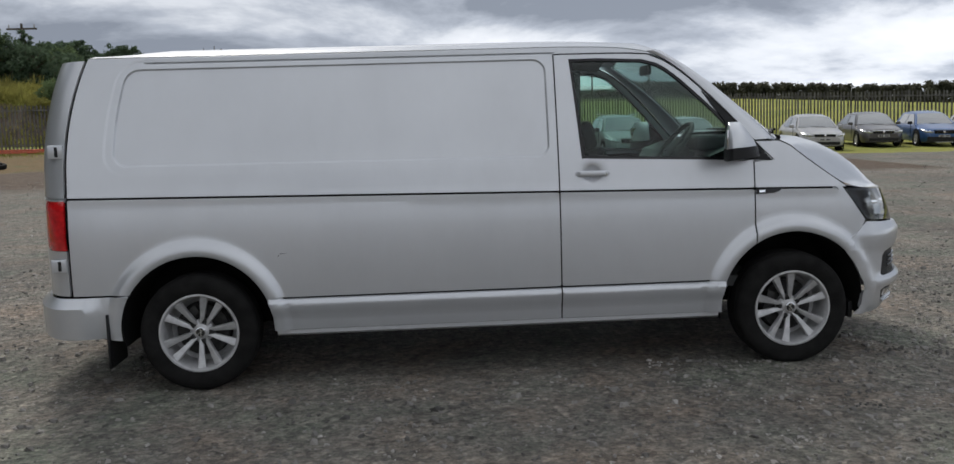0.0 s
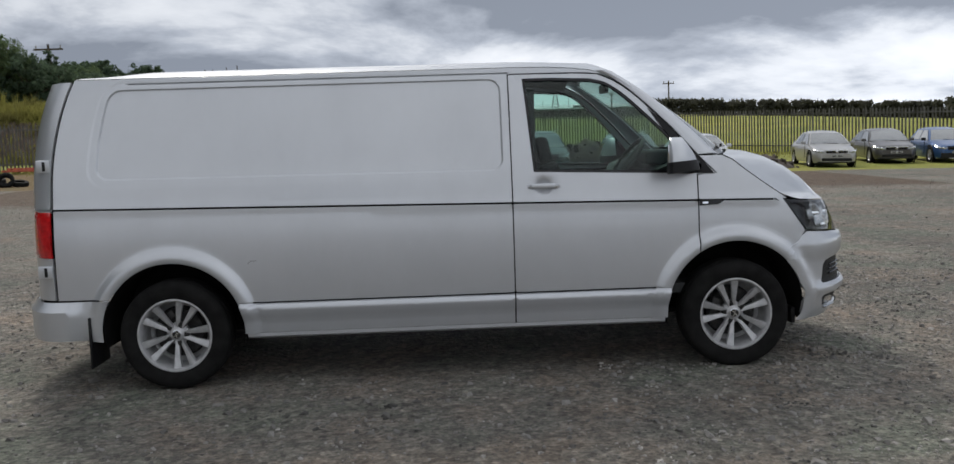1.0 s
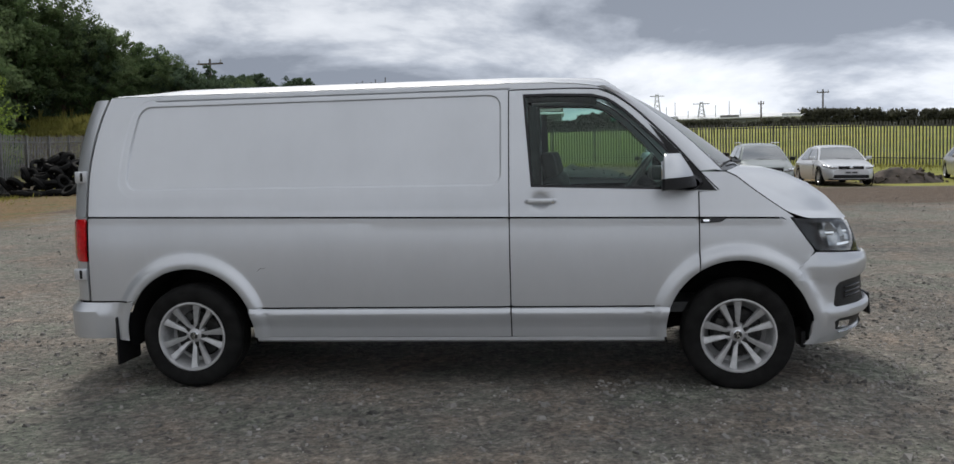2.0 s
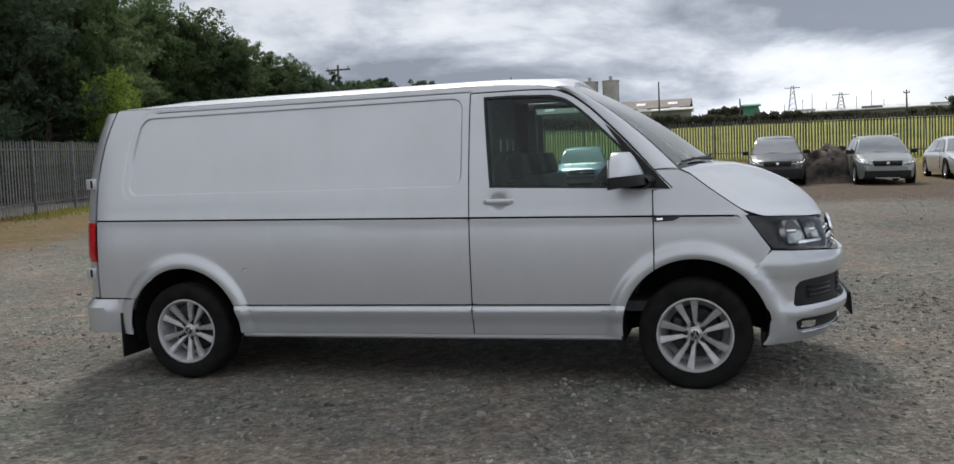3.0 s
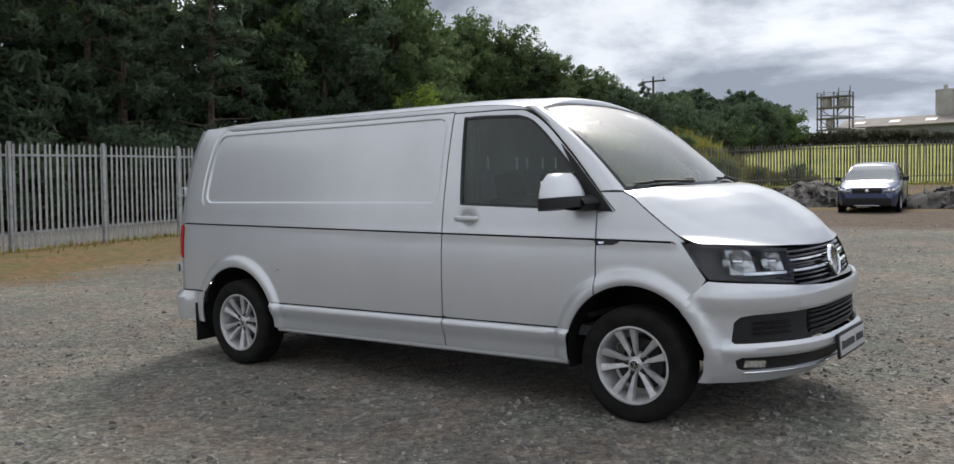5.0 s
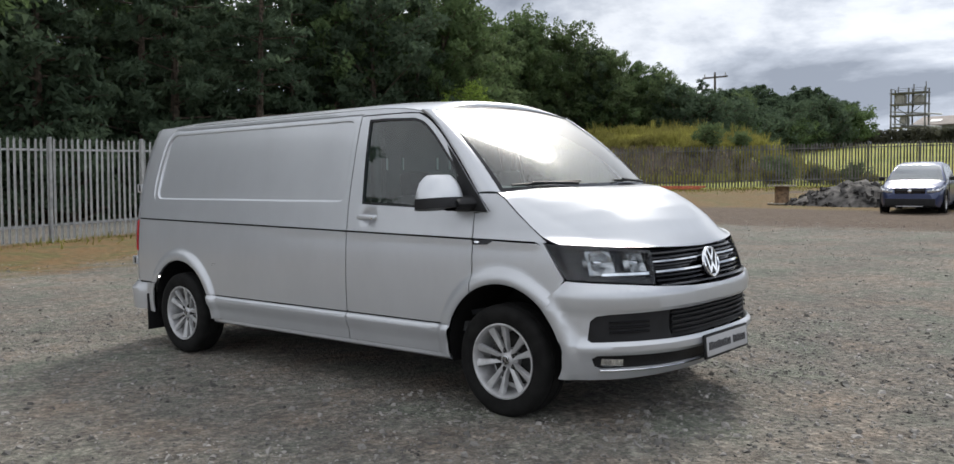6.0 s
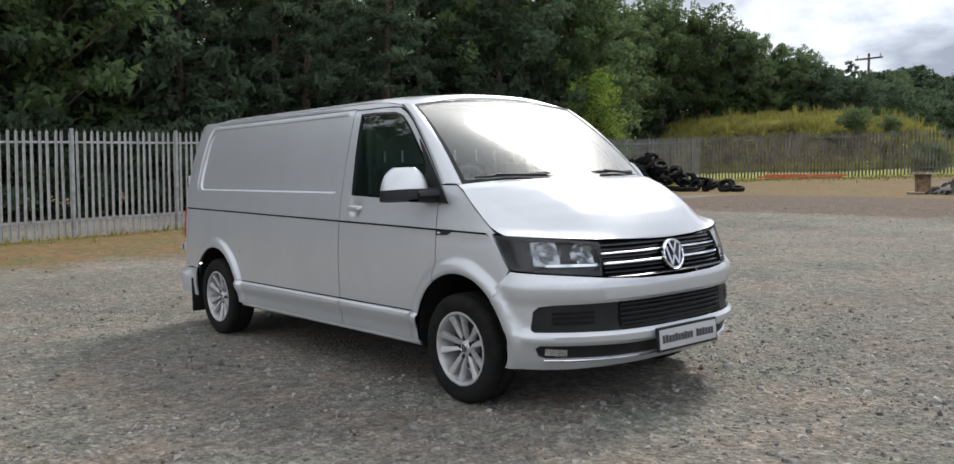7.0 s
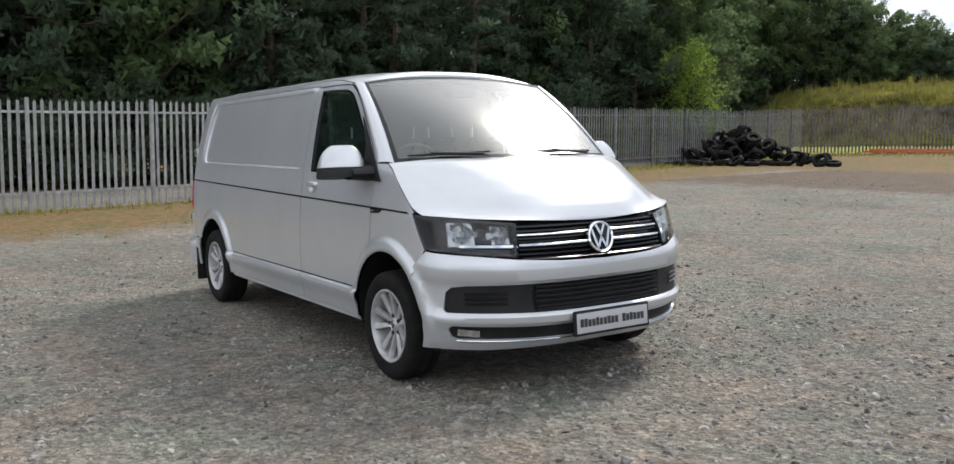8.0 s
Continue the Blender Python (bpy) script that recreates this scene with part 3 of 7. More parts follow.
def body(s, z, d=0.0):
    """A point of the right flank, nose or tail: s along the outline, z up, d outwards."""
    w = half_width(z)
    lean = 0.0
    if s > 3.4:
        a = min(s - 3.4, F_ARC[-1])
        rx, ry = np.interp(a, F_ARC, FRONT[:, 0]), np.interp(a, F_ARC, FRONT[:, 1])
        b = min(a + 0.01, F_ARC[-1]); c = b - 0.02
        tx, ty = np.interp(b, F_ARC, FRONT[:, 0]) - np.interp(c, F_ARC, FRONT[:, 0]), np.interp(b, F_ARC, FRONT[:, 1]) - np.interp(c, F_ARC, FRONT[:, 1])
        n = math.hypot(tx, ty) or 1
        x, y = 3.4 + rx * (nose(z) - 3.4) / 0.885, ry * w / 0.926
        return Vector((x - ty / n * d, -(y + tx / n * d), z))
    if s < -0.6:
        a = min(-0.6 - s, R_ARC[-1])
        rx, ry = np.interp(a, R_ARC, REAR[:, 0]), np.interp(a, R_ARC, REAR[:, 1])
        x, y = -0.6 - rx, ry * w / 0.926
        nx = min(1.0, a / R_ARC[-1] * 2)
        x, y = x - d * nx, y + d * (1 - nx)
    else:
        x, y = s, w + d
    if z > 1.25:
        lean = 0.115 * ((z - 1.25) / 0.63) ** 2 * min(1.0, max(0.0, (0.1 - s) / 0.6))
    return Vector((x + lean, -y, z))


def belt(s):
    return 1.100 - 0.0178 * (s + 0.68) if s < 3.7 else 1.022


MOULD = 0.503
ARCH_R, ARCH_F, ARCH_RAD = (0.0, 0.345), (3.40, 0.360), 0.416
REC = (-0.42, 2.0, 1.262, 1.800)      # pressed panel in the load side


def rounded_rect_dist(x, z, r, rad):
    x0, x1, z0, z1 = r
    z0 += 0.02 * (1 - (x - x0) / (x1 - x0)) - 0.012
    cx, cz = (x0 + x1) / 2, (z0 + z1) / 2
    dx, dz = abs(x - cx) - (x1 - x0) / 2 + rad, abs(z - cz) - (z1 - z0) / 2 + rad
    return math.hypot(max(dx, 0), max(dz, 0)) + min(max(dx, dz), 0) - rad


def ease(a, b, v):
    t = min(1.0, max(0.0, (v - a) / (b - a)))
    return t * t * (3 - 2 * t)


def relief(s, z):
    """Pressings of the flank: belt groove, lower moulding, arch flares, the load side's panel."""
    d = 0.0
    g = abs(z - belt(s))
    if g < 0.03 and s < 3.71:
        d -= 0.022 * (1 - ease(0.0045, 0.0065, g))
        d += 0.003 * (1 - ease(0.010, 0.03, g))
    if s < 3.0:
        m = z - MOULD
        if 0.35 < s:
            d -= 0.018 * (1 - ease(0.0038, 0.0055, abs(m - 0.004)))
            d += 0.018 * ease(-0.115, -0.045, m) * (1 - ease(-0.020, -0.002, m))
    for cx, cz in (ARCH_R, ARCH_F):
        r = math.hypot(s - cx, z - cz)
        if r < 0.56:
            d = max(d, -0.002) if r < 0.5 and z < 0.6 else d
            d += 0.026 * (1 - ease(0.460, 0.522, r)) - 0.008 * (1 - ease(0.416, 0.43, r))
    if -0.33 < s < 2.06 and z > 1.8:
        d -= 0.010 * (1 - ease(0.003, 0.005, abs(z - 1.836)))
    if s < 2.1 and z > 1.15:
        q = rounded_rect_dist(s, z, REC, 0.07)
        d -= 0.013 * (1 - ease(-0.004, 0.004, q))
        d -= 0.005 * (1 - ease(0.046, 0.054, q)) * (1 - ease(1.6, 1.95, s)) * ease(1.20, 1.34, z)
    return d


# ---------------------------------------------------------------- panels cut from the surface
def inside(poly, pts):
    """Which of the points lie inside a polygon (even-odd)."""
    poly, pts = np.asarray(poly), np.asarray(pts)
    res = np.zeros(len(pts), bool)
    x, y = pts[:, 0], pts[:, 1]
    for (x0, y0), (x1, y1) in zip(poly, np.roll(poly, -1, 0)):
        c = (y0 > y) != (y1 > y)
        with np.errstate(divide="ignore", invalid="ignore"):
            res ^= c & (x < (x1 - x0) * (y - y0) / (y1 - y0) + x0)
    return res


def resample(poly, step, closed=True):
    out = []
    n = len(poly)
    for i in range(n if closed else n - 1):
        a, b = np.array(poly[i]), np.array(poly[(i + 1) % n])
        k = max(1, int(math.ceil(np.hypot(*(b - a)) / step)))
        out += [tuple(a + (b - a) * j / k) for j in range(k)]
    if not closed:
        out.append(tuple(poly[-1]))
    return out


def arc_pts(c, r, a0, a1, n=24):
    return [(c[0] + r * math.cos(radians(a0 + (a1 - a0) * i / n)), c[1] + r * math.sin(radians(a0 + (a1 - a0) * i / n))) for i in range(n + 1)]


def curve(pts, n=8):
    """Catmull-Rom through 2D points."""
    p = [np.array(q, float) for q in pts]
    p = [2 * p[0] - p[1]] + p + [2 * p[-1] - p[-2]]
    out = []
    for i in range(1, len(p) - 2):
        for j in range(n):
            t = j / n
            a, b, c, d = p[i - 1:i + 3]
            out.append(tuple(0.5 * (2 * b + (c - a) * t + (2 * a - 5 * b + 4 * c - d) * t * t + (3 * b - a - 3 * c + d) * t ** 3)))
    out.append(tuple(p[-2]))
    return out


def shrink(poly, d):
    """A polygon set back by d all round."""
    p = np.array(poly)
    area = 0.5 * np.sum(p[:, 0] * np.roll(p[:, 1], -1) - np.roll(p[:, 0], -1) * p[:, 1])
    sgn = 1 if area > 0 else -1
    out = []
    n = len(p)
    for i in range(n):
        e0, e1 = p[i] - p[i - 1], p[(i + 1) % n] - p[i]
        n0, n1 = np.array([-e0[1], e0[0]]) / (np.hypot(*e0) + 1e-9), np.array([-e1[1], e1[0]]) / (np.hypot(*e1) + 1e-9)
        b = n0 + n1
        k = max(0.45, float(np.dot(b, b)) / 2)
        out.append(tuple(p[i] + sgn * d * b / k))
    return out


def panel(poly, lines=(), holes=(), step=0.05, gap=0.004, ret=0.014, lift=None, d=0.0, surf=None, hole_ret=None):
    """A sheet of the surface inside a polygon of (s, z), with holes, crisp along the given lines, its edges turned in."""
    surf = surf or body
    lift = lift or relief
    poly = resample(shrink(poly, gap), min(step, 0.009))
    holes = [resample(h, step * 0.7) for h in holes]
    pts, edges = [], []

    def loop(p, closed=True):
        a = len(pts)
        pts.extend(p)
        edges.extend((a + i, a + i + 1) for i in range(len(p) - 1))
        if closed:
            edges.append((a + len(p) - 1, a))

    loop(poly)
    for h in holes:
        loop(h)
    safe = shrink(poly, 0.0025)
    for ln in lines:
        p = resample(ln, step * 0.6, closed=False)
        ok = inside(safe, p)
        for h in holes:
            ok &= ~inside(shrink(h, -0.004), p)
        run = []
        for q, k in zip(p, ok):
            if k:
                run.append(q)
            else:
                if len(run) > 1:
                    loop(run, False)
                run = []
        if len(run) > 1:
            loop(run, False)
    arr = np.array(poly)
    gx, gz = np.meshgrid(np.arange(arr[:, 0].min(), arr[:, 0].max(), step), np.arange(arr[:, 1].min(), arr[:, 1].max(), step))
    grid = np.stack([gx.ravel(), gz.ravel()], 1)
    ok = inside(shrink(poly, step * 0.35), grid)
    for h in holes:
        ok &= ~inside(shrink(h, -step * 0.35), grid)
    allp = np.array(pts)
    grid = grid[ok]
    if len(grid):
        keep = [np.min((allp[:, 0] - g[0]) ** 2 + (allp[:, 1] - g[1]) ** 2) > (step * 0.3) ** 2 for g in grid]
        pts.extend(map(tuple, grid[keep]))
    v2, _, tris, *_ = delaunay_2d_cdt([Vector(p) for p in pts], edges, [], 0, 1e-5)
    v2 = np.array([tuple(v) for v in v2])
    cen = np.array([(v2[t[0]] + v2[t[1]] + v2[t[2]]) / 3 for t in tris])
    ok = inside(poly, cen)
    for h in holes:
        ok &= ~inside(h, cen)
    bm = bmesh.new()
    used = {}

    def vert(i):
        if i not in used:
            s, z = v2[i]
            used[i] = bm.verts.new(surf(s, z, lift(s, z) + d))
        return used[i]

    for t, k in zip(tris, ok):
        if k:
            try:
                bm.faces.new([vert(i) for i in t])
            except ValueError:
                pass
    bm.normal_update()
    tot = 0.0
    for f in bm.faces:
        c = f.calc_center_median()
        tot += f.normal.dot(Vector((max(0.0, c.x - 3.4) * 2.5 + min(0.0, c.x + 0.6) * 4, c.y, 0))) * f.calc_area()
    if tot < 0:
        bmesh.ops.reverse_faces(bm, faces=bm.faces[:])
        bm.normal_update()
    if ret:
        rim = [e for e in bm.edges if e.is_boundary]
        loops = {}
        for e in rim:
            f = e.link_faces[0]
            for v in e.verts:
                if v not in loops:
                    loops[v] = (bm.verts.new(v.co), bm.verts.new(v.co - v.normal * ret))
        for e in rim:
            a, b = e.verts
            f = e.link_faces[0]
            order = [l.vert for l in f.loops]
            if order[(order.index(a) + 1) % len(order)] != b:
                a, b = b, a
            try:
                bm.faces.new((loops[b][0], loops[a][0], loops[a][1], loops[b][1]))
            except ValueError:
                pass
    return bm


VAN_WIDE = 1.028                       # the body is 1.90 m wide; its right flank stays in place
VAN_M = (Matrix.Translation((0, -0.93, 0)) @ Matrix.Rotation(math.atan(0.026), 4, "X") @ Matrix.Translation((0, 0.93, 0))
         @ Matrix.Translation((0, 0.926 * (VAN_WIDE - 1), 0)) @ Matrix.Diagonal((1, VAN_WIDE, 1, 1)))
van = empty("panel_van", VAN_M, "silver long-wheelbase panel van parked on the gravel", "van")

BELT_LINES = [[(s, belt(s) + k) for s in np.arange(-1.6, 3.8, 0.1)] for k in (-0.03, -0.011, -0.0065, -0.0045, 0.0045, 0.0065, 0.011, 0.03)]
MOULD_LINES = [[(s, MOULD + k) for s in np.arange(-0.5, 3.3, 0.1)] for k in (-0.115, -0.08, -0.045, -0.020, -0.010, -0.0015, 0.0002, 0.0078, 0.0095, 0.014)]
FLARES = [arc_pts(c, r, -10, 190, 40) for c in (ARCH_R, ARCH_F) for r in (0.428, 0.450, 0.470, 0.485, 0.50, 0.515, 0.522, 0.545)]


def rec_contour(off, n=60):
    """The outline of the pressed panel, off metres outside its edge."""
    out = []
    cx, cz = 0.82, 1.53
    for i in range(n * 4 + 1):
        a = 2 * math.pi * i / (n * 4)
        dx, dz = math.cos(a) * 1.25, math.sin(a) * 0.3
        lo, hi = 0.0, 3.0
        for _ in range(28):
            mid = (lo + hi) / 2
            if rounded_rect_dist(cx + dx * mid, cz + dz * mid, REC, 0.07) < off:
                lo = mid
            else:
                hi = mid
        out.append((cx + dx * lo, cz + dz * lo))
    return out


TOP = 1.872
def arch_side(c, z, sign):
    return c[0] + sign * math.sqrt(max(0.0, ARCH_RAD ** 2 - (z - c[1]) ** 2))


def angle_at(c, p):
    a = math.degrees(math.atan2(p[1] - c[1], p[0] - c[0]))
    return a + 360 if a < -90 else a


# load side, with the rail above the cab door
ar0 = (arch_side(ARCH_R, 0.318, 1), 0.318)
ar1 = (arch_side(ARCH_R, 0.558, -1), 0.558)
side_poly = ([(-0.675, 0.558), ar1] + arc_pts(ARCH_R, ARCH_RAD, angle_at(ARCH_R, ar1), angle_at(ARCH_R, ar0), 40)[1:]
             + [(2.052, 0.318), (2.052, 1.826)] + curve([(2.10, 1.828), (2.45, 1.826), (2.60, 1.818)], 6) + [(2.652, 1.812), (2.60, TOP - 0.038), (2.55, TOP - 0.028), (2.45, TOP - 0.014), (2.3, TOP - 0.004), (2.1, TOP), (-0.675, TOP)])
SEAM = [[(s, 1.836 + k) for s in np.arange(-0.33, 2.08, 0.1)] for k in (-0.005, -0.003, 0.003, 0.005)]
bm_side = panel(side_poly, SEAM + BELT_LINES + MOULD_LINES + FLARES + [rec_contour(o) for o in (-0.020, -0.008, -0.004, 0.0, 0.004, 0.008, 0.020)] + [[p for p in rec_contour(o) if p[0] < 1.9] for o in (0.040, 0.046, 0.054, 0.062)], step=0.05)
# cab door
af0 = (arch_side(ARCH_F, 0.318, -1), 0.318)
af1 = (3.178, ARCH_F[1] + math.sqrt(ARCH_RAD ** 2 - (3.178 - 3.4) ** 2))
DOOR_FRONT = curve([(2.60, 1.818), (2.70, 1.772), (2.80, 1.700), (2.895, 1.612), (3.00, 1.508), (3.09, 1.410), (3.20, 1.292), (3.292, 1.196)], 5)
door_poly = ([(2.052, 0.318), af0] + arc_pts(ARCH_F, ARCH_RAD, angle_at(ARCH_F, af0), angle_at(ARCH_F, af1), 20)[1:]
             + [(3.178, 1.186), (3.286, 1.180)] + DOOR_FRONT[::-1] + curve([(2.45, 1.826), (2.10, 1.828)], 4) + [(2.052, 1.826)])
WIN = ([(2.188, 1.236), (3.02, 1.203), (3.205, 1.200)] + curve([(3.10, 1.330), (2.985, 1.462), (2.86, 1.588), (2.76, 1.682), (2.66, 1.755), (2.56, 1.786)], 5)
       + [(2.30, 1.797), (2.142, 1.796)])
POCKET = arc_pts((2.243, 1.142), 0.056, 0, 360, 24)


def door_relief(s, z):
    d = relief(s, z)
    r = math.hypot(s - 2.243, (z - 1.142) * 1.0)
    return d - 0.013 * (1 - ease(0.034, 0.056, r))


bm_door = panel(door_poly, BELT_LINES + MOULD_LINES + FLARES + [arc_pts((2.243, 1.142), r, 0, 360, 24) for r in (0.03, 0.045, 0.057)], [WIN], step=0.05, lift=door_relief)
# front wing
sx = s_of_x
af2 = (3.708, ARCH_F[1] + math.sqrt(max(0, ARCH_RAD ** 2 - (0.308) ** 2)))
HOOD_EDGE = curve([(3.335, 1.302), (3.45, 1.243), (sx(3.59), 1.162), (sx(3.70), 1.088), (sx(3.785), 1.026)], 6)
wing_poly = ([(3.178, 1.186)] + [af1] + arc_pts(ARCH_F, ARCH_RAD, angle_at(ARCH_F, af1), angle_at(ARCH_F, (3.708, af2[1])), 20)[1:]
             + [(sx(3.857), 0.826), (sx(3.817), 0.90)] + [(sx(3.754), 1.021)] + HOOD_EDGE[::-1] + [(3.19, 1.302), (3.292, 1.196)])
bm_wing = panel(wing_poly, BELT_LINES + FLARES, step=0.045)
# wing under-belt badge recess and repeater are parts of their own below
# rear corner and doors
rear_poly = [(S_REAR, 0.56), (-0.685, 0.56), (-0.685, TOP - 0.01), (S_REAR, TOP - 0.01)]
TAIL = [(-0.688, 0.815), (-0.688, 1.092), (-0.86, 1.092), (-0.86, 0.815)]
bm_rear = panel(rear_poly, BELT_LINES, [TAIL], step=0.06)
# rear bumper, wrapping the corner from the arch
af3 = (arch_side(ARCH_R, 0.30, -1), 0.30)
rb_poly = ([(S_REAR, 0.552), ar1] + arc_pts(ARCH_R, ARCH_RAD, angle_at(ARCH_R, ar1), angle_at(ARCH_R, af3), 12)[1:] + [(-0.55, 0.318), (S_REAR, 0.34)])


def rb_relief(s, z):
    return 0.060 * ease(-0.45, -0.70, s) * (1 - ease(0.50, 0.552, z)) + 0.012 + (relief(s, z) if s > -0.5 else 0)


bm_rbump = panel(rb_poly, [[(s, 0.5) for s in np.arange(-1.7, -0.3, 0.1)]], step=0.05, lift=rb_relief)

for side, tag in ((1, "right"), (-1, "left")):
    pick = (lambda b: b.copy()) if side == 1 else mirrored
    part("load_side", pick(bm_side), M["silver"], van, sharp=60)
    door = part("cab_door", pick(bm_door), M["silver"], van, sharp=60)
    part("wing", pick(bm_wing), M["silver"], van, sharp=60)
    part("rear_door", pick(bm_rear), M["silver"], van)
    part("rear_bumper", pick(bm_rbump), M["silver"], van)
    part("tail_lamp", pick(panel(TAIL, gap=0.002, lift=lambda s, z: 0.012 * (1 - ease(0.03, 0.0, min(z - 0.815, 1.092 - z))), step=0.03)), M["red_lens"], van, "red tail lamp")
    # window glass, its black rim and the black mirror corner
    part("window_glass", pick(panel(WIN, gap=0.002, ret=0, lift=lambda s, z: -0.008, step=0.06)), M["glass"], door, "tinted side window glass")
    rim = shrink(WIN, 0.013)
    part("window_rim", pick(panel(WIN, holes=[rim], gap=-0.003, ret=0.02, lift=lambda s, z: 0.0015, step=0.05)), M["gloss_black"], door, "black rubber window rim")
    tri = [(3.045, 1.203), (3.283, 1.190)] + curve([(3.20, 1.285), (3.09, 1.402), (2.985, 1.515), (2.90, 1.596)], 4) + [(2.95, 1.52), (3.02, 1.42)]
    part("mirror_base", pick(panel(tri, gap=0.0, lift=lambda s, z: 0.010, step=0.04)), M["black"], door, "black plastic mirror corner")
    # sunken wheel arches: dark liner
    for cx, cz in (ARCH_R, ARCH_F):
        rows = []
        for i in range(33):
            a = radians(-12 + 204 * i / 32)
            p = (cx + 0.422 * math.cos(a), cz + 0.422 * math.sin(a))
            rows.append([Vector((p[0], -y, p[1])) for y in (half_width(max(0.25, p[1])) - 0.004, 0.80, 0.50, 0.46)])
            rows[-1].append(Vector((cx + 0.05 * math.cos(a), -0.44, cz + 0.05 * math.sin(a))))
        b = loft(rows)
        part("arch_liner", pick(b), M["liner"], van, "black wheel arch liner")
        b.free()
for b in (bm_side, bm_door, bm_wing, bm_rear, bm_rbump):
    b.free()


def seal_or_shade(line, w, d):
    """A dark strip, rubber in the joints and shade in the pressed grooves, w half wide and d below the surface."""
    line = resample(line, 0.02, closed=False)
    rows = []
    for i, p in enumerate(line):
        a, c = line[max(0, i - 1)], line[min(len(line) - 1, i + 1)]
        tx, tz = c[0] - a[0], c[1] - a[1]
        n = math.hypot(tx, tz) or 1
        rows.append([body(p[0] + k * -tz / n * w, p[1] + k * tx / n * w, (relief(*p) if d is None else 0.0) + (0.0016 if d is None else d)) for k in (-1, 1)])
    return loft(rows)


# belt and moulding strips put groove shade into colour; the others line real joints
SEALS_AND_SHADES = [([(s, belt(s)) for s in np.arange(-0.67, 3.70, 0.05)], 0.0052, -0.006),
         ([(2.052, 0.32), (2.052, 1.826)], 0.006, -0.004),
         ([(2.052, 1.827), (2.10, 1.828), (2.45, 1.826), (2.60, 1.818)] + DOOR_FRONT[1:], 0.005, -0.005),
         ([(3.178, 0.72), (3.178, 1.186)], 0.005, -0.004),
         (HOOD_EDGE, 0.004, -0.003),
         ([(s, MOULD + 0.004) for s in np.arange(0.42, 2.98, 0.05)], 0.0035, -0.008)]
for line, w, d in SEALS_AND_SHADES:
    for sg in (1, -1):
        b = seal_or_shade(line, w, d)
        if sg == -1:
            c = mirrored(b); b.free(); b = c
        part("panel_gap", b, M["liner"], van, "dark strip in a panel gap or for shade in a pressed groove")


# ---------------------------------------------------------------- roof, pillars, windscreen, bonnet
def roof_drop(x):
    """How far the roof's side edge falls towards the screen."""
    return float(np.interp(x, [2.1, 2.3, 2.45, 2.55, 2.6, 2.66], [0.0, 0.004, 0.014, 0.028, 0.038, 0.055]))


def roof_point(x, v):
    """v from -1 at the right edge to 1 at the left."""
    edge = body(x, TOP - roof_drop(x))
    front = ease(1.9, 2.66, x)
    back = ease(-0.1, -0.66, x)
    zc = 1.944 - 0.022 * front ** 1.6 - 0.04 * back ** 2
    ze = TOP - roof_drop(x)
    a = 1 - abs(v) ** 2.6
    y = -edge.y * math.copysign(abs(v) ** 0.92, v)
    return Vector((edge.x, y, ze + (zc - ze) * a + 0.004 * math.exp(-((abs(v) - 0.86) / 0.02) ** 2)))


xs_ = [-0.675, -0.66, -0.63, -0.58, -0.5, -0.4, -0.25] + list(np.arange(0, 2.05, 0.2)) + [2.1, 2.2, 2.3, 2.38, 2.45, 2.5, 2.55, 2.60, 2.64, 2.66]
vs_ = [math.sin(t) for t in np.linspace(-math.pi / 2, math.pi / 2, 41)]


def screen_edge(t, y):
    """Windscreen: t 0 at the foot, 1 at the head; y from -1 to 1."""
    foot = Vector((3.525 - 0.20 * abs(y) ** 2.4, 0.815 * y, 1.315 - 0.015 * y * y))
    head = Vector((2.658 + 0.045 * abs(y) ** 2.5, 0.700 * y, 1.880 - 0.056 * abs(y) ** 2.4))
    p = foot.lerp(head, t)
    bow = math.sin(math.pi * t) * (0.028 + 0.010 * (1 - y * y))
    return p + Vector((0.55, 0, 0.83)) * bow


def header(k):
    """Rows that roll the roof's front edge down to the head of the glass."""
    row = []
    for v in vs_:
        p, q = roof_point(2.60, v), screen_edge(1.0, v) + Vector((0.004, 0, 0.006))
        ctl = Vector((q.x - 0.01, (p.y + q.y) / 2, p.z - 0.012 * abs(v)))
        row.append(p * (1 - k) ** 2 + ctl * 2 * k * (1 - k) + q * k * k)
    return row


part("roof", loft([[roof_point(x, v) for v in vs_] for x in xs_ if x <= 2.6] + [header(k) for k in (0.25, 0.5, 0.75, 0.9, 1.0)]
                  + [[p + Vector((-0.004, 0, -0.02)) for p in header(1.0)]]), M["silver"], van)
ts_, yy_ = np.linspace(0, 1, 21), np.linspace(-1, 1, 33)
part("windscreen", loft([[screen_edge(t, y) for y in yy_] for t in ts_], flip=False), M["screen"], van, "wide raked windscreen glass")
# black band round the glass
b = bmesh.new()
loft([[screen_edge(t, y) + Vector((0.002, 0, 0.003)) for y in yy_] for t in (0.0, 0.04)], b)
loft([[screen_edge(t, y) + Vector((0.002, 0, 0.003)) for y in yy_] for t in (0.975, 1.0)], b)
for sg in (-1, 1):
    loft([[screen_edge(t, sg * q) + Vector((0.002, 0, 0.003)) for q in (0.972, 1.0)] for t in ts_], b)
part("screen_band", b, M["gloss_black"], van, "black screen border")
